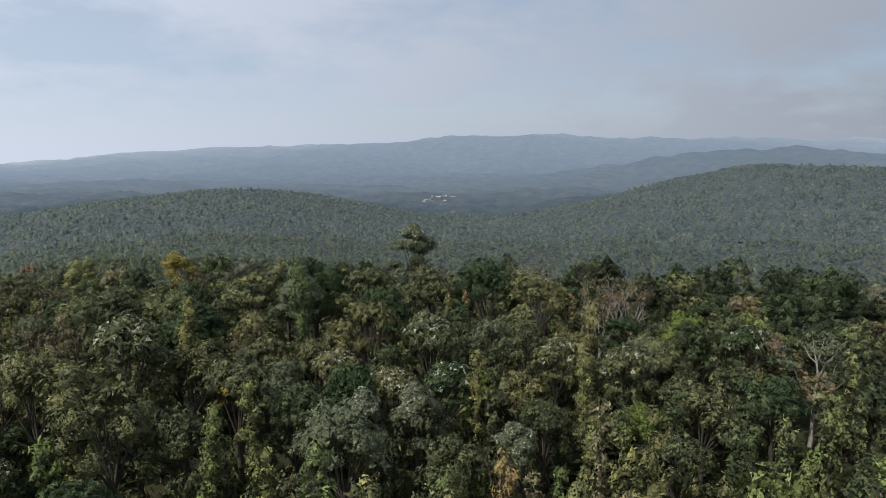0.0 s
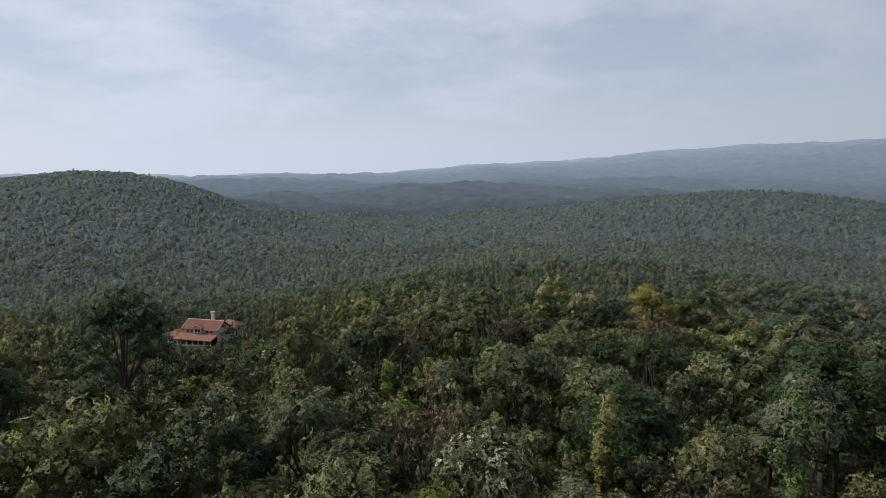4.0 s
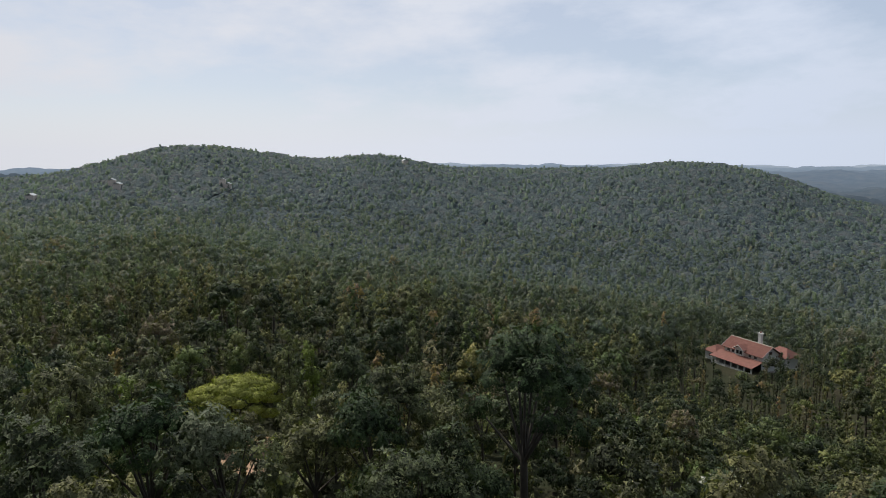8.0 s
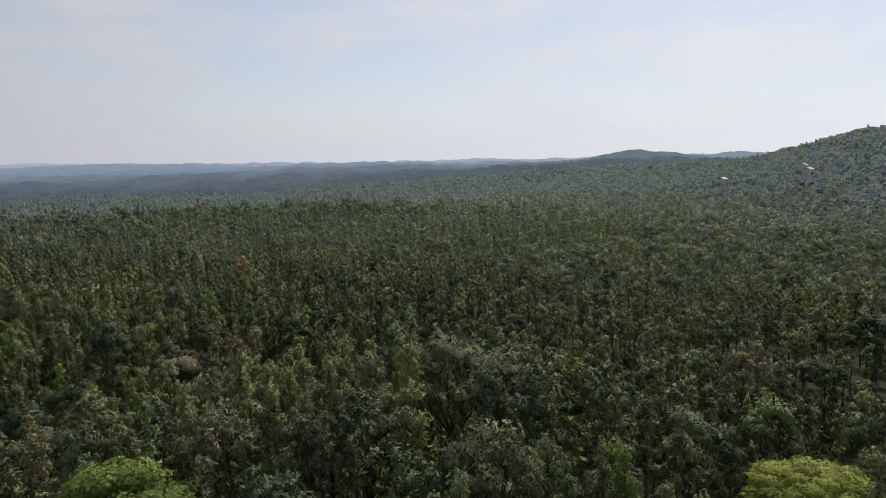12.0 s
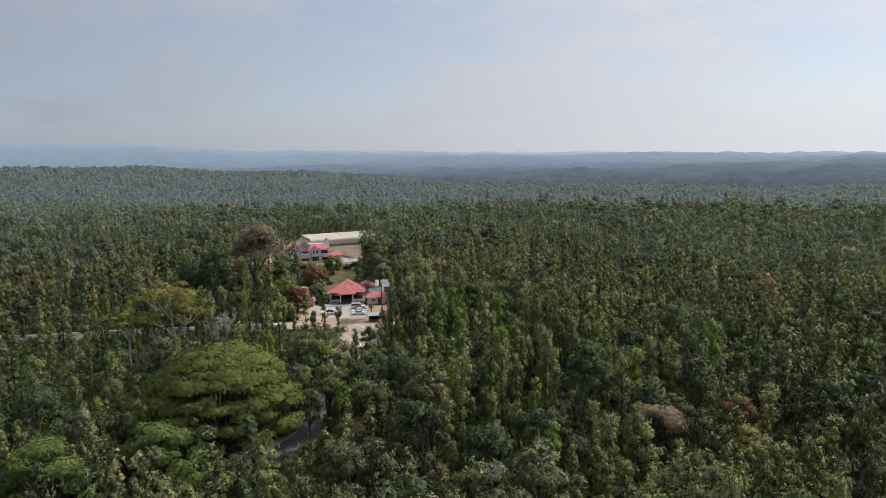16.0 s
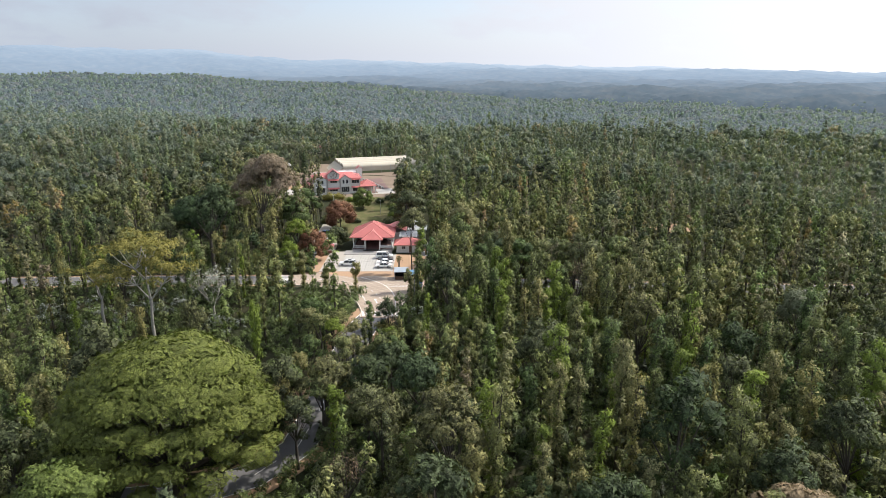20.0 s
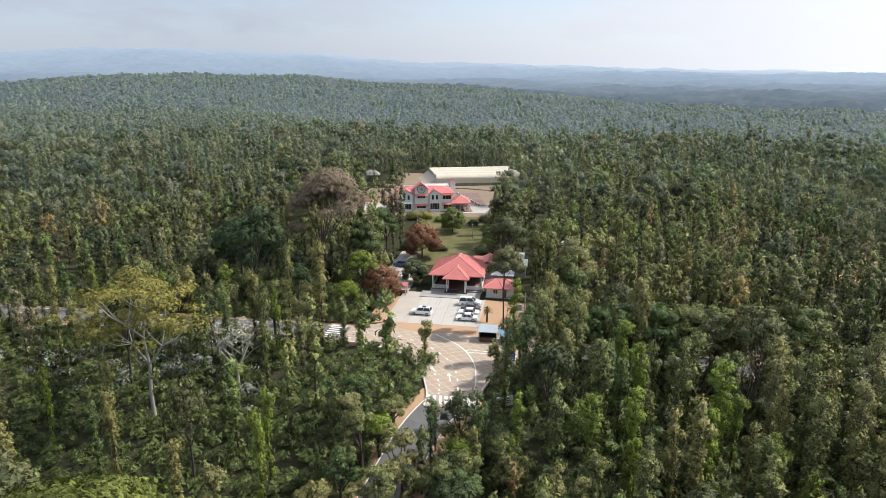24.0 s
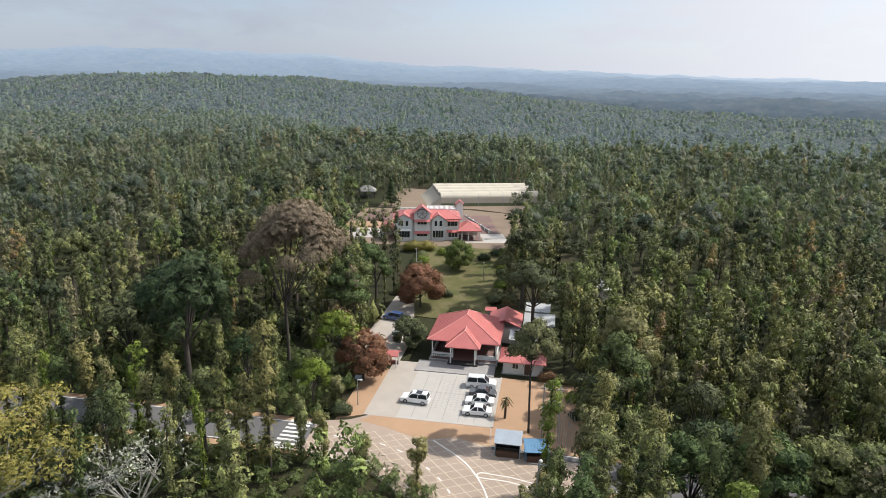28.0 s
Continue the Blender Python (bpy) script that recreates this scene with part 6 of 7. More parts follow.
part("front_net", box((36, 0.06, 2.0), (18, 0, 1.3)), M_NET, gh)
part("front_skirt", box((36, 0.08, 1.2), (18, 0, 0.05)), worn("green_net", (0.16, 0.19, 0.10), 0.9, 0.6, 0.3), gh, "green net along the foot")
part("back_net", box((36, 0.06, 3.3), (18, 24.8, 0)), M_NET, gh)
part("end_slope", solid([(-0.05, 0, 3.3), (-0.05, 24.8, 3.3), (-4.6, 23.0, 0.0), (-4.6, 1.6, 0.0), (-0.05, 0, 0), (-0.05, 24.8, 0)], [(0, 1, 2, 3), (0, 3, 4), (1, 5, 2), (3, 2, 5, 4), (0, 4, 5, 1)]), M_NET, gh, "slanting net at the end")
structure("greenhouse_ground", drape([(-40, 132), (-6, 136), (13, 130), (13, 150), (10, 172), (-40, 172)], 0.05), M_EARTH, "bare brown earth round the greenhouse", "ground")
make_tree("conifer", [(0, 0, 1.6 + i * 1.25, 2.3 - i * 0.27, 2.3 - i * 0.27, 0.9) for i in range(8)], [limb((0, 0, -0.5), (0, 0, 11), 0.2, 0.05)], 900, 0.3, M_BROAD, M_BARK, "dark cone-shaped conifer behind the house", where=on_ground(101, -258))

structure("bare_earth", drape([tuple(to_lot(x, y)) for x, y in ((-148, 12), (-141, 11), (-134, 19), (-124, 25), (-117, 31), (-119, 35), (-128, 31), (-138, 27), (-147, 24))], 0.1), M_SAND, "bare orange earth under the umbrella tree", "ground")
# clearing with red earth among the plantation
structure("clearing", drape([tuple(to_lot(x, y)) for x, y in ((-70, -232), (-64, -242), (-55, -238), (-52, -229), (-60, -226))], 0.06), M_SAND, "patch of bare orange earth among the trees", "ground")

# thatched hut and far sheds
for x, y, w, h, mt, lab in ((118, -266, 7, 3.2, M_GREYWALL, "open hut with a grey thatched roof"), (150, -345, 9, 4, M_TERRACOTTA, "small red-roofed house in the trees"), (10, -210, 5, 3.5, M_ZINC, "tin-roofed shed in the trees"), (-64, -238, 5, 3.0, M_TERRACOTTA, "small red-roofed shed on bare earth")):
    hut = root("hut", on_ground(x, y, 215), lab, "hut")
    if mt is M_GREYWALL:
        for sx in (-1, 1):
            for sy in (-1, 1):
                part("post", box((0.2, 0.2, h - 0.5), (sx * (w / 2 - 0.6), sy * (w * 0.32), 0)), M_WOOD, hut)
        part("low_wall", box((w - 1.2, 0.2, 0.9), (0, w * 0.32, 0)), M_GREYWALL, hut)
    else:
        part("wall", box((w - 1, w * 0.6, h - 0.6), (0, 0, 0)), M_CREAM, hut)
    part("roof", hip_roof(-w / 2, w / 2, -w * 0.4, w * 0.4, h - 0.5, h + 1.4, w * 0.35, "x"), mt, hut)

# bungalow on the west slope
BUN = pose(-267.9, 147.5, land_at(-258, 153), 0, 0, 28)
bun = root("bungalow", BUN, "old white bungalow with terracotta roofs and a chimney", "house")
part("plinth", box((18.6, 12.6, 2.6), (9.2, 4.2, -2.4)), M_GREYWALL, bun, "grey stone plinth")
for x0, x1, y0, y1 in ((1.2, 17.0, 1.0, 1.25), (1.2, 17.0, 8.75, 9.0), (1.2, 1.45, 1.25, 8.75), (16.75, 17.0, 1.25, 8.75)):
    part("wall", box((x1 - x0, y1 - y0, 6.0), ((x0 + x1) / 2, (y0 + y1) / 2, 0)), M_WHITEWALL, bun)
tile_roof = part("roof", gable_roof(0.3, 17.9, 0.2, 9.8, 5.8, 8.9, "x"), M_TERRACOTTA, bun)
for k in range(1, 35):
    for ya, yb in ((0.2, 5.0), (9.8, 5.0)):
        part("tile_row", tube(0.05, 0.05, (0.3 + k * 0.5, ya, 5.84), (0.3 + k * 0.5, yb, 8.93), 4), M_TERRACOTTA, tile_roof)
part("ridge_cap", tube(0.14, 0.14, (0.2, 5.0, 8.95), (18.0, 5.0, 8.95), 6), M_CREAM, tile_roof)
for x in (0.25, 17.75):
    for ya in (0.2, 9.8):
        part("bargeboard", tube(0.12, 0.12, (x, ya, 5.8), (x, 5.0, 8.85), 4), M_WHITEWALL, tile_roof, "white bargeboard")
for x in (1.2, 16.8):
    end = part("gable", gable_wall(1.0, 9.0, x, 5.95, 8.5, 0.2, "x"), M_WHITEWALL, bun)
part("attic_window", box((0.08, 1.4, 1.0), (17.03, 5.0, 6.1)), M_GLASS, end)
part("veranda_roof", solid([(-0.6, -4.4, 2.7), (17.6, -4.4, 2.7), (17.6, 1.0, 4.2), (-0.6, 1.0, 4.2), (-0.6, -4.4, 2.55), (17.6, -4.4, 2.55), (17.6, 1.0, 4.05), (-0.6, 1.0, 4.05)], [(0, 1, 2, 3), (7, 6, 5, 4), (0, 4, 5, 1), (1, 5, 6, 2), (2, 6, 7, 3), (3, 7, 4, 0)]), M_TERRACOTTA, bun)
for i in range(7):
    part("veranda_post", box((0.4, 0.4, 2.6), (0.2 + i * 2.8, -3.8, 0)), M_WHITEWALL, bun)
# near-black panel stands in for the shade under the veranda roof
part("veranda_wall", box((15.6, 0.06, 3.6), (9.1, 0.95, 0)), M_DARK, bun, "veranda wall darkened for shade")
for i in range(6):
    part("veranda_railing", box((2.2, 0.1, 0.8), (1.6 + i * 2.8, -3.8, 0)), M_WHITEWALL if i != 2 else M_GREYWALL, bun)
dorm = part("dormer", box((3.6, 2.4, 2.4), (8.4, 1.2, 4.3)), M_WHITEWALL, bun)
part("dormer_roof", gable_roof(6.2, 10.6, -0.7, 4.6, 6.6, 8.0, "y"), M_TERRACOTTA, dorm)
part("gable", gable_wall(6.7, 10.1, -0.1, 6.6, 7.7), M_WHITEWALL, dorm)
for xa, xb in ((6.2, 8.4), (10.6, 8.4)):
    part("bargeboard", tube(0.1, 0.1, (xa, -0.75, 6.6), (xb, -0.75, 8.0), 4), M_WHITEWALL, dorm)
for wx in (7.7, 9.1):
    part("dormer_window", box((1.0, 0.08, 1.3), (wx, -0.03, 4.8)), M_GLASS, dorm)
for wx in (3.0, 5.0, 12.2, 14.4):
    window(bun, wx, 0.96, 4.45, 1.1, 0.9, 2)
chim = part("chimney", box((1.1, 1.1, 5.6), (11.4, 6.6, 6.4)), M_WHITEWALL, bun)
part("chimney_cap", box((1.5, 1.5, 0.25), (11.4, 6.6, 12.0)), M_WHITEWALL, chim)
part("chimney_pot", tube(0.3, 0.25, (11.4, 6.6, 12.2), (11.4, 6.6, 12.8), 8), M_TERRACOTTA, chim)
part("wing", box((5, 6, 3.2), (-2.6, 1.2, 0)), M_WHITEWALL, bun)
part("wing_roof", hip_roof(-5.7, 0.5, -2.4, 4.8, 3.1, 5.2, 1.6, "y"), M_TERRACOTTA, bun)
window(bun, -2.6, -1.84, 1.2, 1.2, 1.1, 2)
part("back_wing", hip_roof(11.5, 20.5, 8.6, 16.0, 5.0, 7.6, 3.0, "x"), M_TERRACOTTA, bun)
part("back_wall", box((7.6, 6, 5.1), (16.0, 12.2, 0)), M_WHITEWALL, bun)
tagged(part("garden_wall", box((9, 0.25, 1.4), (0, 0, -0.4), bevel=0.03), M_WHITEWALL, None), "low white garden wall beside the bungalow", "wall").matrix_world = BUN @ pose(24.5, -3.0, -0.6, 0, 0, 20)
garden = np.random.default_rng(11)
for i in range(64):
    gx, gy = garden.uniform(-24, 36), garden.uniform(-26, 24)
    if -8 < gx < 22 and -12 < gy < 17:
        continue
    s = garden.uniform(1.1, 2.2)
    q = BUN @ Vector((gx, gy, 0))
    leaf, lab = ((M_BROAD, "dark green garden shrub beside the bungalow"), (M_OAK, "leafy garden shrub beside the bungalow"), (M_YELLOW, "yellow-leafed garden shrub beside the bungalow"), (M_BROAD, "dark green garden shrub beside the bungalow"))[i % 4 if i % 8 != 2 else 0]
    make_tree("shrub", [(0, 0, 0.7 * s, s, s, 0.9 * s), (0.6 * s, 0.3 * s, 0.5 * s, 0.7 * s, 0.7 * s, 0.6 * s), (-0.5 * s, -0.4 * s, 0.6 * s, 0.7 * s, 0.7 * s, 0.8 * s)], [limb((0, 0, -0.3), (0, 0, 0.6 * s), 0.08, 0.05)], 130, 0.42, leaf, M_BARK, lab, "shrub", "garden shrubs", on_ground(q.x, q.y), core=1)

# village in the valley and hamlets on the hill
vr = np.random.default_rng(4)
for i in range(30):
    x, y = 6 + vr.normal() * 50, 1400 + vr.normal() * 75
    w, l, h = vr.uniform(6, 10), vr.uniform(5, 8), vr.uniform(2.5, 4.5)
    vh = root("village_house", pose(x, y, land_at(x, y) + 6.5, 0, 0, vr.uniform(0, 180)), "pale house with a red or grey roof in the valley village", "house", "village houses")
    part("wall", box((w, l, h + 13), (0, 0, -13)), M_GREYWALL if i % 3 else M_CREAM, vh)
    part("roof", gable_roof(-w / 2 - 0.4, w / 2 + 0.4, -l / 2 - 0.4, l / 2 + 0.4, h, h + 2.2, "x"), (M_TERRACOTTA, M_ZINC, M_GREYWALL, M_ZINC)[i % 4], vh)
for x, y, w in ((-728, -226, 16), (-742, -238, 10), (-690, -330, 14), (-705, -345, 8), (-640, -390, 12), (-960, -60, 12)):
    hh = root("hill_house", on_ground(x, y, 20, up=8), "white-roofed house among the trees of the hill", "house", "hill houses")
    part("wall", box((w, 7, 12), (0, 0, -8)), M_CREAM, hh)
    part("roof", gable_roof(-w / 2 - 0.5, w / 2 + 0.5, -4, 4, 4, 6, "x"), M_ZINC, hh)


# ---- cars ----
def car_paint(name, colour, metal=0.0):
    n = Nodes(name)
    n.p.inputs["Coat Weight"].default_value = 0.8
    n.p.inputs["Coat Roughness"].default_value = 0.08
    return n.done(n.mix(n.noise(3), colour, tuple(c * 0.9 for c in colour)), 0.35, metal, 0.5)


M_CARWHITE = car_paint("white_car_paint", (0.78, 0.78, 0.77))
M_CARGREY = car_paint("grey_car_paint", (0.10, 0.105, 0.11), 0.3)
M_CARBLUE = car_paint("blue_car_paint", (0.03, 0.07, 0.22))
M_TYRE = worn("tyre_rubber", (0.02, 0.02, 0.02), 0.85)
M_LAMP = worn("lamp_glass", (0.75, 0.75, 0.72), 0.15, 2.0, 0.1)
M_TAIL = worn("tail_lamp", (0.35, 0.02, 0.02), 0.25, 2.0, 0.1)


def car(m, length, width, height, paint, boxy, label, group):
    """Front at +x. boxy: 0 for a saloon, 1 for an estate or off-roader."""
    c = root("car", m, label, "car", group)
    L, W, Z = length / 2, width / 2, height
    hood = 0.60 * Z
    side = [(-L, 0.30), (-L * 1.0, hood * 0.98), (-L * (0.96 if boxy else 0.55), hood * 1.02), (L * 0.42, hood), (L * 0.93, hood * 0.86), (L, hood * 0.62), (L * 0.99, 0.28)]
    bm = bmesh.new()
    rings = [[bm.verts.new((x * (1 if abs(k) < 0.9 else 0.985), W * k, z * (1 if abs(k) < 0.9 else 0.985) + (0.02 if abs(k) > 0.9 else 0))) for x, z in side] for k in (-1, -0.86, 0.86, 1)]
    n = len(side)
    for a, b in zip(rings, rings[1:]):
        for i in range(n):
            bm.faces.new((a[i], a[(i + 1) % n], b[(i + 1) % n], b[i]))
    bm.faces.new(rings[0][::-1]), bm.faces.new(rings[-1])
    body = part("body", bm, paint, c)
    b0 = -L * (0.95 if boxy else 0.62)
    r0 = -L * (0.84 if boxy else 0.36)
    r1, f1 = L * 0.18, L * 0.50
    pts = [(b0, -W * 0.94, hood), (f1, -W * 0.94, hood), (f1, W * 0.94, hood), (b0, W * 0.94, hood), (r0, -W * 0.74, Z - 0.05), (r1, -W * 0.74, Z - 0.05), (r1, W * 0.74, Z - 0.05), (r0, W * 0.74, Z - 0.05)]
    part("windows", solid(pts, [(0, 1, 5, 4), (1, 2, 6, 5), (2, 3, 7, 6), (3, 0, 4, 7), (4, 5, 6, 7), (3, 2, 1, 0)]), M_GLASS, c, "dark tinted glass")
    roof = part("roof", box((r1 - r0 + 0.1, W * 1.52, 0.07), ((r0 + r1) / 2, 0, Z - 0.06), bevel=0.02), paint, c)
    for s in (-1, 1):
        for xa, xb in ((f1, r1), (b0, r0), ((b0 + f1) / 2, (r0 + r1) / 2 + 0.1)):
            part("pillar", tube(0.05, 0.05, (xa, s * W * 0.95, hood), (xb, s * W * 0.755, Z - 0.03), 5), paint, body)
        part("headlamp", box((0.12, 0.36, 0.16), (L * 0.965, s * W * 0.72, hood * 0.68), bevel=0.03), M_LAMP, c)
        part("tail_lamp", box((0.10, 0.24, 0.26), (-L * 0.985, s * W * 0.78, hood * 0.66), bevel=0.02), M_TAIL, c)
        part("mirror", box((0.14, 0.22, 0.14), (L * 0.40, s * (W + 0.08), hood + 0.02), bevel=0.03), paint, c)
        for x in (-L * 0.62, L * 0.62):
            tyre = part("wheel", tube(0.34, 0.34, (x, s * (W - 0.2), 0.34), (x, s * (W + 0.02), 0.34), 14), M_TYRE, c)
            part("rim", tube(0.21, 0.21, (x, s * (W - 0.05), 0.34), (x, s * (W + 0.035), 0.34), 10), M_METAL, tyre)
    part("bumper", box((0.16, W * 1.8, 0.24), (L * 0.97, 0, 0.26), bevel=0.05), M_DARK, c)
    part("rear_bumper", box((0.16, W * 1.8, 0.24), (-L * 0.97, 0, 0.26), bevel=0.05), paint, c)
    if boxy:
        for s in (-1, 1):
            part("roof_rail", tube(0.03, 0.03, (r0 + 0.1, s * W * 0.68, Z + 0.06), (r1 - 0.1, s * W * 0.68, Z + 0.06), 5), M_METAL, roof)
        if boxy == 1:
            part("sunroof", box((0.9, W * 1.1, 0.02), ((r0 + r1) / 2 + 0.1, 0, Z + 0.012)), M_GLASS, roof)
    return c


car(at_lot(1.3, 4.6, 0.2, 176), 4.4, 1.8, 1.65, M_CARWHITE, 1, "white sport utility car parked across the bay", "parked cars")
car(at_lot(10.6, 11.6, 0.2, 2), 4.8, 1.85, 1.85, M_CARWHITE, 2, "large white off-road car", "parked cars")
car(at_lot(11.2, 8.6, 0.2, 1), 4.2, 1.75, 1.5, M_CARGREY, 0, "dark grey car between white ones", "parked cars")
car(at_lot(11.0, 5.8, 0.2, 182), 4.4, 1.75, 1.48, M_CARWHITE, 0, "white saloon car beside a grey one", "parked cars")
car(at_lot(11.0, 2.8, 0.2, 181), 4.3, 1.72, 1.48, M_CARWHITE, 0, "white saloon car at the end of the row", "parked cars")
car(at_lot(-10.4, 37.5, 0.2, 165), 4.2, 1.75, 1.6, M_CARBLUE, 2, "dark blue car on the drive", "parked cars")
car(at_lot(-7.4, 28.5, 0.2, 100), 4.2, 1.75, 1.5, M_CARWHITE, 0, "pale car half hidden by a tree", "parked cars")


# ---- poles, lamps and small things ----
def pole(name, m, h, label, category, r=0.09):
    p = root(name, m, label, category)
    part("post", tube(r, r * 0.7, (0, 0, -0.4), (0, 0, h), 8), M_METAL, p)
    return p


l1 = pole("street_lamp", at_lot(20.4, -18.6, 0.1), 7.0, "street lamp with a round white globe", "lamp")
bm = bmesh.new()
bmesh.ops.create_uvsphere(bm, u_segments=12, v_segments=8, radius=0.22, matrix=Matrix.Translation((0.1, 0, 7.1)))
part("globe", bm, M_LAMP, l1)
part("arm", tube(0.03, 0.03, (0, 0, 6.7), (0.1, 0, 7.0), 5), M_METAL, l1)
l2 = pole("solar_lamp", at_lot(-7.0, 2.0, 0.1), 4.6, "solar street lamp with tilted panels", "lamp")
part("panel", box((1.0, 0.7, 0.05), (0.1, 0, 4.6), rx=25), M_GLASS, l2)
part("lamp_head", box((0.7, 0.25, 0.1), (0.5, -0.3, 4.3), bevel=0.02), M_LAMP, l2)
l3 = pole("street_lamp", on_ground(-52, -152), 7.5, "white-headed street lamp by the road", "lamp")
part("lamp_head", box((0.8, 0.3, 0.12), (0.3, 0, 7.5), bevel=0.03), M_LAMP, l3)
tw = root("power_poles", at_lot(21.6, -1.5, 0), "twin electricity poles with a crossarm", "power pole")
for sx in (-1.1, 1.1):
    part("post", tube(0.12, 0.09, (sx, 0, -0.4), (sx, 0, 8.2), 8), M_GREYWALL, tw)
part("crossarm", box((3.2, 0.12, 0.14), (0, 0, 7.4)), M_METAL, tw)
part("platform", box((2.6, 0.5, 0.12), (0, 0, 4.6)), M_METAL, tw)
part("transformer", box((1.0, 0.8, 1.1), (0, 0, 4.72), bevel=0.05), M_GREYWALL, tw)
for i in range(3):
    part("insulator", tube(0.06, 0.06, (-1.2 + i * 1.2, 0, 7.54), (-1.2 + i * 1.2, 0, 7.85), 6), M_WHITEWALL, tw)
up = root("power_pole", at_lot(20.0, -21.6, 0), "leaning electricity pole at the kerb", "power pole")
part("post", tube(0.12, 0.08, (0, 0, -0.4), (0.3, 0.2, 9.0), 8), M_GREYWALL, up)
part("crossarm", box((1.6, 0.1, 0.1), (0.3, 0.2, 8.5)), M_METAL, up)
gp = root("garden_lamp", tree_at_lot(-11.8, 66), "slim pale lamp post beside the lawn", "lamp")
part("post", tube(0.07, 0.05, (0, 0, -0.3), (0, 0, 6.0), 7), M_WHITEWALL, gp)
part("lamp_head", box((0.5, 0.2, 0.1), (0.2, 0, 6.0)), M_LAMP, gp)
gp2 = root("garden_lamp", tree_at_lot(5.2, 62), "slim grey lamp post beside the lawn", "lamp")
part("post", tube(0.06, 0.05, (0, 0, -0.3), (0, 0, 5.0), 7), M_METAL, gp2)
part("lamp_head", box((0.4, 0.2, 0.1), (0.1, 0, 5.0)), M_LAMP, gp2)
sg = root("road_sign", at_lot(21.2, -16.4, 0.1), "blue road sign on a post", "sign")
part("post", tube(0.05, 0.05, (0, 0, -0.3), (0, 0, 2.2), 6), M_METAL, sg)
board = part("board", box((1.1, 0.06, 1.2), (0, -0.06, 1.2), bevel=0.02), worn("sign_blue", (0.05, 0.22, 0.52), 0.5), sg)
for i in range(3):
    part("text_bar", box((0.7, 0.012, 0.1), (0, -0.098, 1.4 + i * 0.28)), M_PAINT, board)
sb = root("road_sign", on_ground(0.2, -101.5), "small blue and white sign beside the road", "sign")
part("post", tube(0.05, 0.05, (0, 0, -0.3), (0, 0, 1.6), 6), M_METAL, sb)
part("board", box((0.9, 0.05, 0.6), (0, 0, 1.3)), worn("sign_violet", (0.08, 0.09, 0.45), 0.5), sb)
be = root("bench", at_lot(7.0, -23.4, 0.1, 70), "grey concrete bench at the kerb", "bench")
part("seat", box((1.7, 0.5, 0.1), (0, 0, 0.42), bevel=0.02), M_GREYWALL, be)
part("backrest", box((1.7, 0.1, 0.5), (0, 0.22, 0.5), bevel=0.02), M_GREYWALL, be)
for sx in (-0.6, 0.6):
    part("leg", box((0.14, 0.45, 0.42), (sx, 0, 0)), M_GREYWALL, be)
wb = root("sign_wall", at_lot(21.0, -31.0, 0, 25), "white wall board with unreadable writing", "sign")
part("board", box((2.6, 0.2, 1.5), (0, 0, 0.2)), M_WHITEWALL, wb)
for i in range(3):
    part("text_bar", box((1.8 - i * 0.3, 0.03, 0.16), (0, -0.11, 0.6 + i * 0.34)), M_DARK, wb)
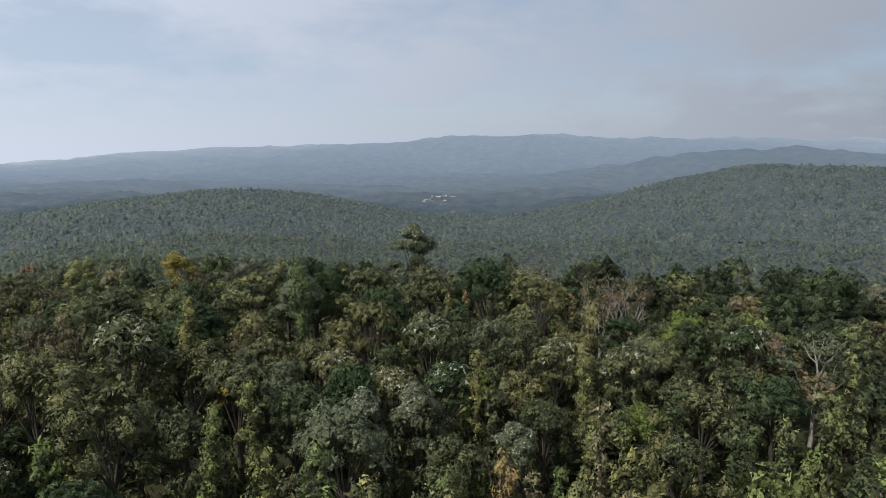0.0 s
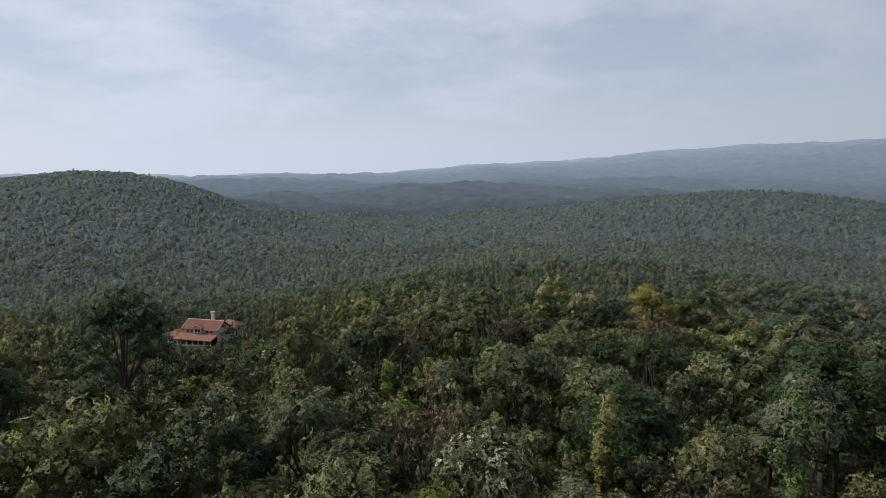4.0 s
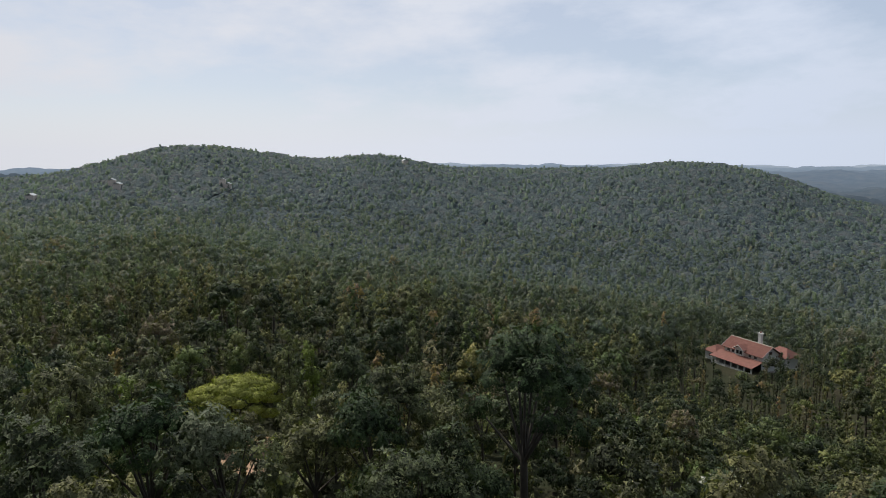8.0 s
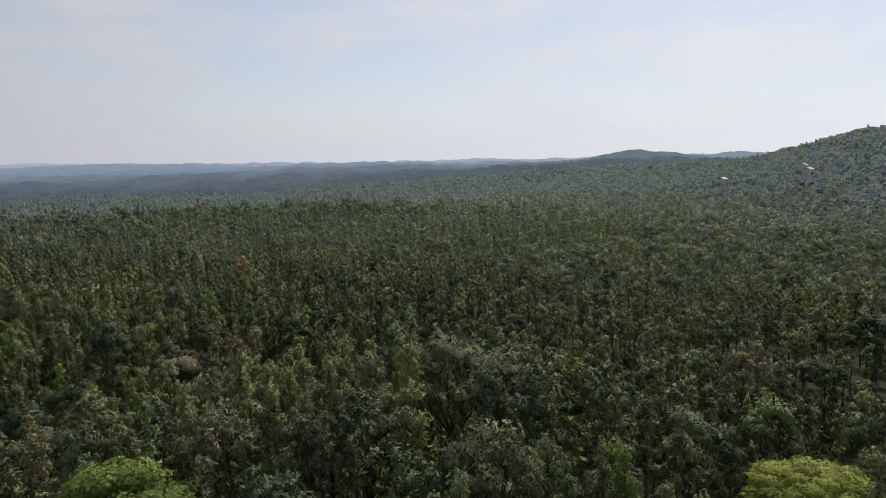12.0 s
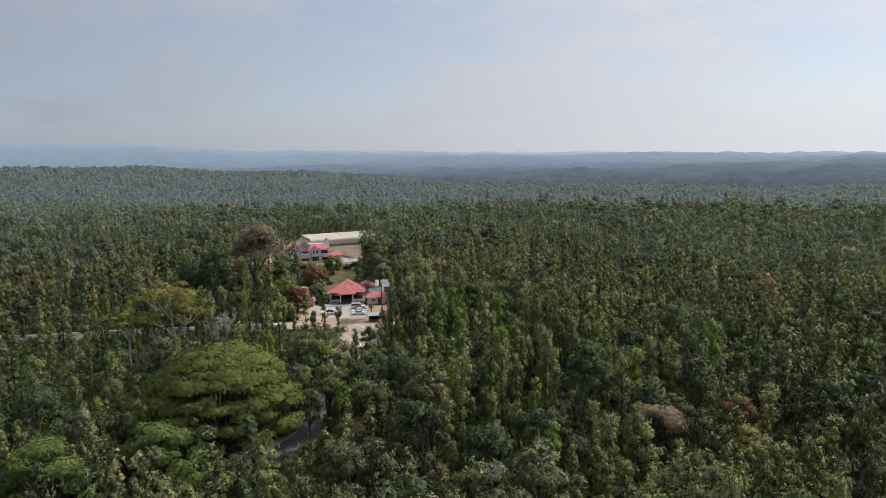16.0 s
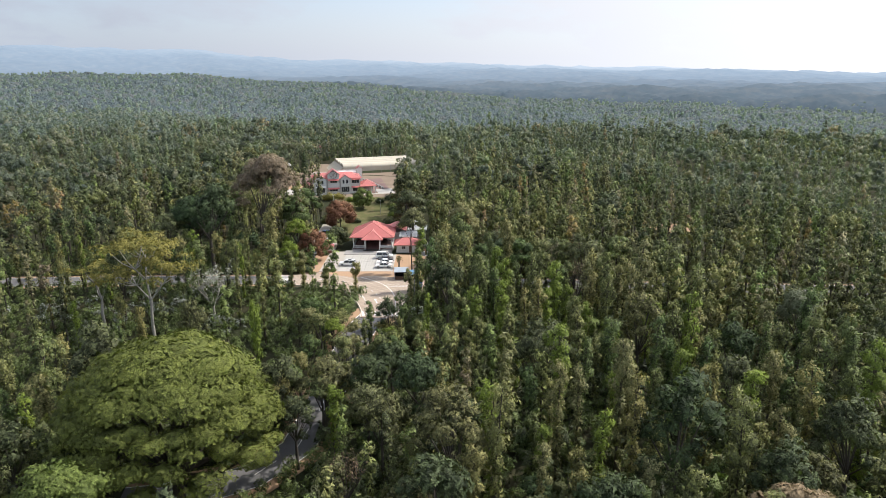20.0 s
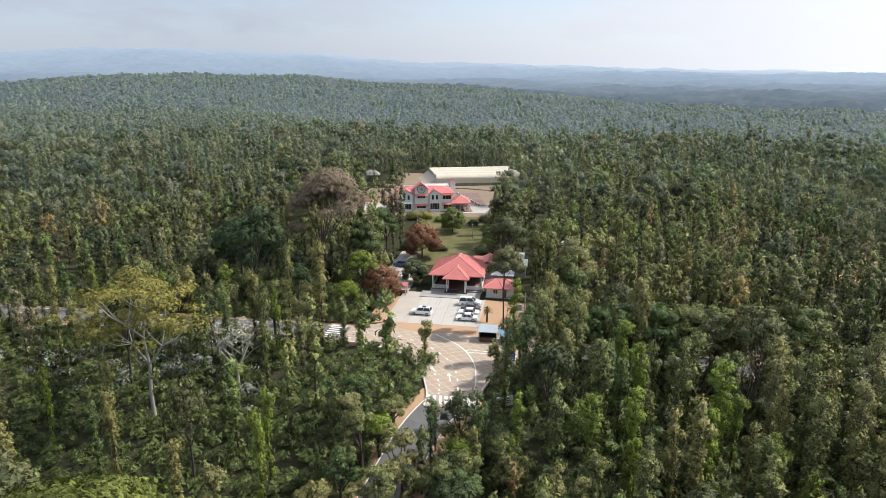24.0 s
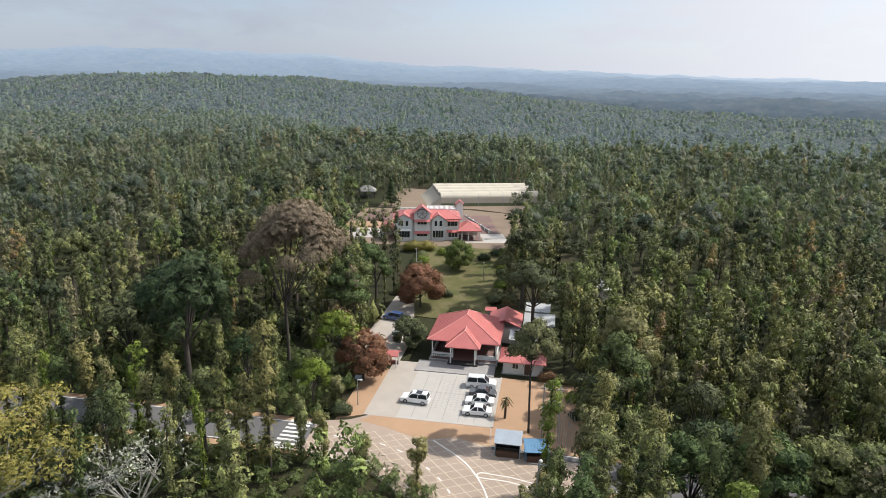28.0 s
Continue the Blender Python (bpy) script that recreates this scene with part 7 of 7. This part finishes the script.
for k, (lx, ly) in enumerate(((15.1, 2.6),)):
    pm = root("palm", at_lot(lx, ly, 0.1), "small ragged palm on the bare earth", "palm")
    part("trunk", tube(0.2, 0.13, (0, 0, -0.3), (0.1, 0, 3.4), 8), M_BARK, pm)
    for i in range(16):
        a, r = i * 2.4, rng.uniform(0.8, 1.3)
        z = 3.3 - 0.12 * (i % 8)
        bm = bmesh.new()
        prev = None
        for s in np.linspace(0, 1, 5):
            px, py, pz = r * s * math.cos(a), r * s * math.sin(a), z + 0.7 * s - 1.5 * s * s
            w = 0.22 * math.sin(math.pi * min(1, 0.15 + s * 0.85))
            row = [bm.verts.new((px - w * math.sin(a), py + w * math.cos(a), pz - 0.1)), bm.verts.new((px, py, pz)), bm.verts.new((px + w * math.sin(a), py - w * math.cos(a), pz - 0.1))]
            if prev:
                bm.faces.new((prev[0], prev[1], row[1], row[0])), bm.faces.new((prev[1], prev[2], row[2], row[1]))
            prev = row
        part("frond", bm, M_FROND if i < 10 else M_RUST, pm)
# thin pole fence along the bare earth
fence = root("pole_fence", at_lot(26.4, -5.5, 0.1), "thin grey pole fence along the bare earth", "fence")
for i in range(9):
    part("post", tube(0.05, 0.045, (0.15 * math.sin(i * 1.7), i * 2.3, -0.3), (0.1 * math.sin(i * 2.3), i * 2.3, 1.5), 6), M_WOOD, fence)
for z in (0.55, 1.15):
    part("rail", tube(0.03, 0.03, (0, -0.2, z), (0, 18.6, z), 5), M_METAL, fence)
stack = root("pole_stack", at_lot(22.6, -5.2, 0.1, 12), "bundle of long grey poles leaning by the stall", "poles")
for i in range(7):
    part("pole", tube(0.05, 0.04, (i * 0.32, 0.2 * (i % 3), -0.1), (i * 0.36 + 0.3, 1.5 + 0.2 * (i % 2), 4.6 + 0.5 * (i % 3)), 6), M_GREYWALL, stack)
seat = root("bench", at_lot(11.0, 37.8, 0.05, 0), "small red garden bench on the lawn", "bench")
part("seat", box((1.8, 0.5, 0.08), (0, 0, 0.42), bevel=0.02), M_TILE, seat)
part("backrest", box((1.8, 0.08, 0.5), (0, 0.24, 0.5), bevel=0.02), M_TILE, seat)
for sx in (-0.75, 0.75):
    part("leg", box((0.1, 0.45, 0.42), (sx, 0, 0)), M_DARK, seat)
# kerbs round the junction
for name, ctrl in (("kerb_2", [(-11, -11.7), (-5, -12.7), (1.4, -15.4), (5.7, -20.5), (8.6, -28.4), (9.0, -33)]), ("kerb_3", [(16.9, -33), (17.5, -25.3), (20.5, -17.8), (26, -13.7)])):
    pts = curve_points(ctrl, 28)
    bm = bmesh.new()
    for a, b in zip(pts, pts[1:]):
        t = (b - a).normalized()
        s = Vector((-t.y, t.x)) * 0.11
        box(((b - a).length * 1.02, 0.22, 0.36), (*((a + b) / 2), 0), math.degrees(math.atan2(t.y, t.x)), bm=bm)
    structure(name, bm, M_CREAM, "pale kerb round the junction", "kerb", LOT)
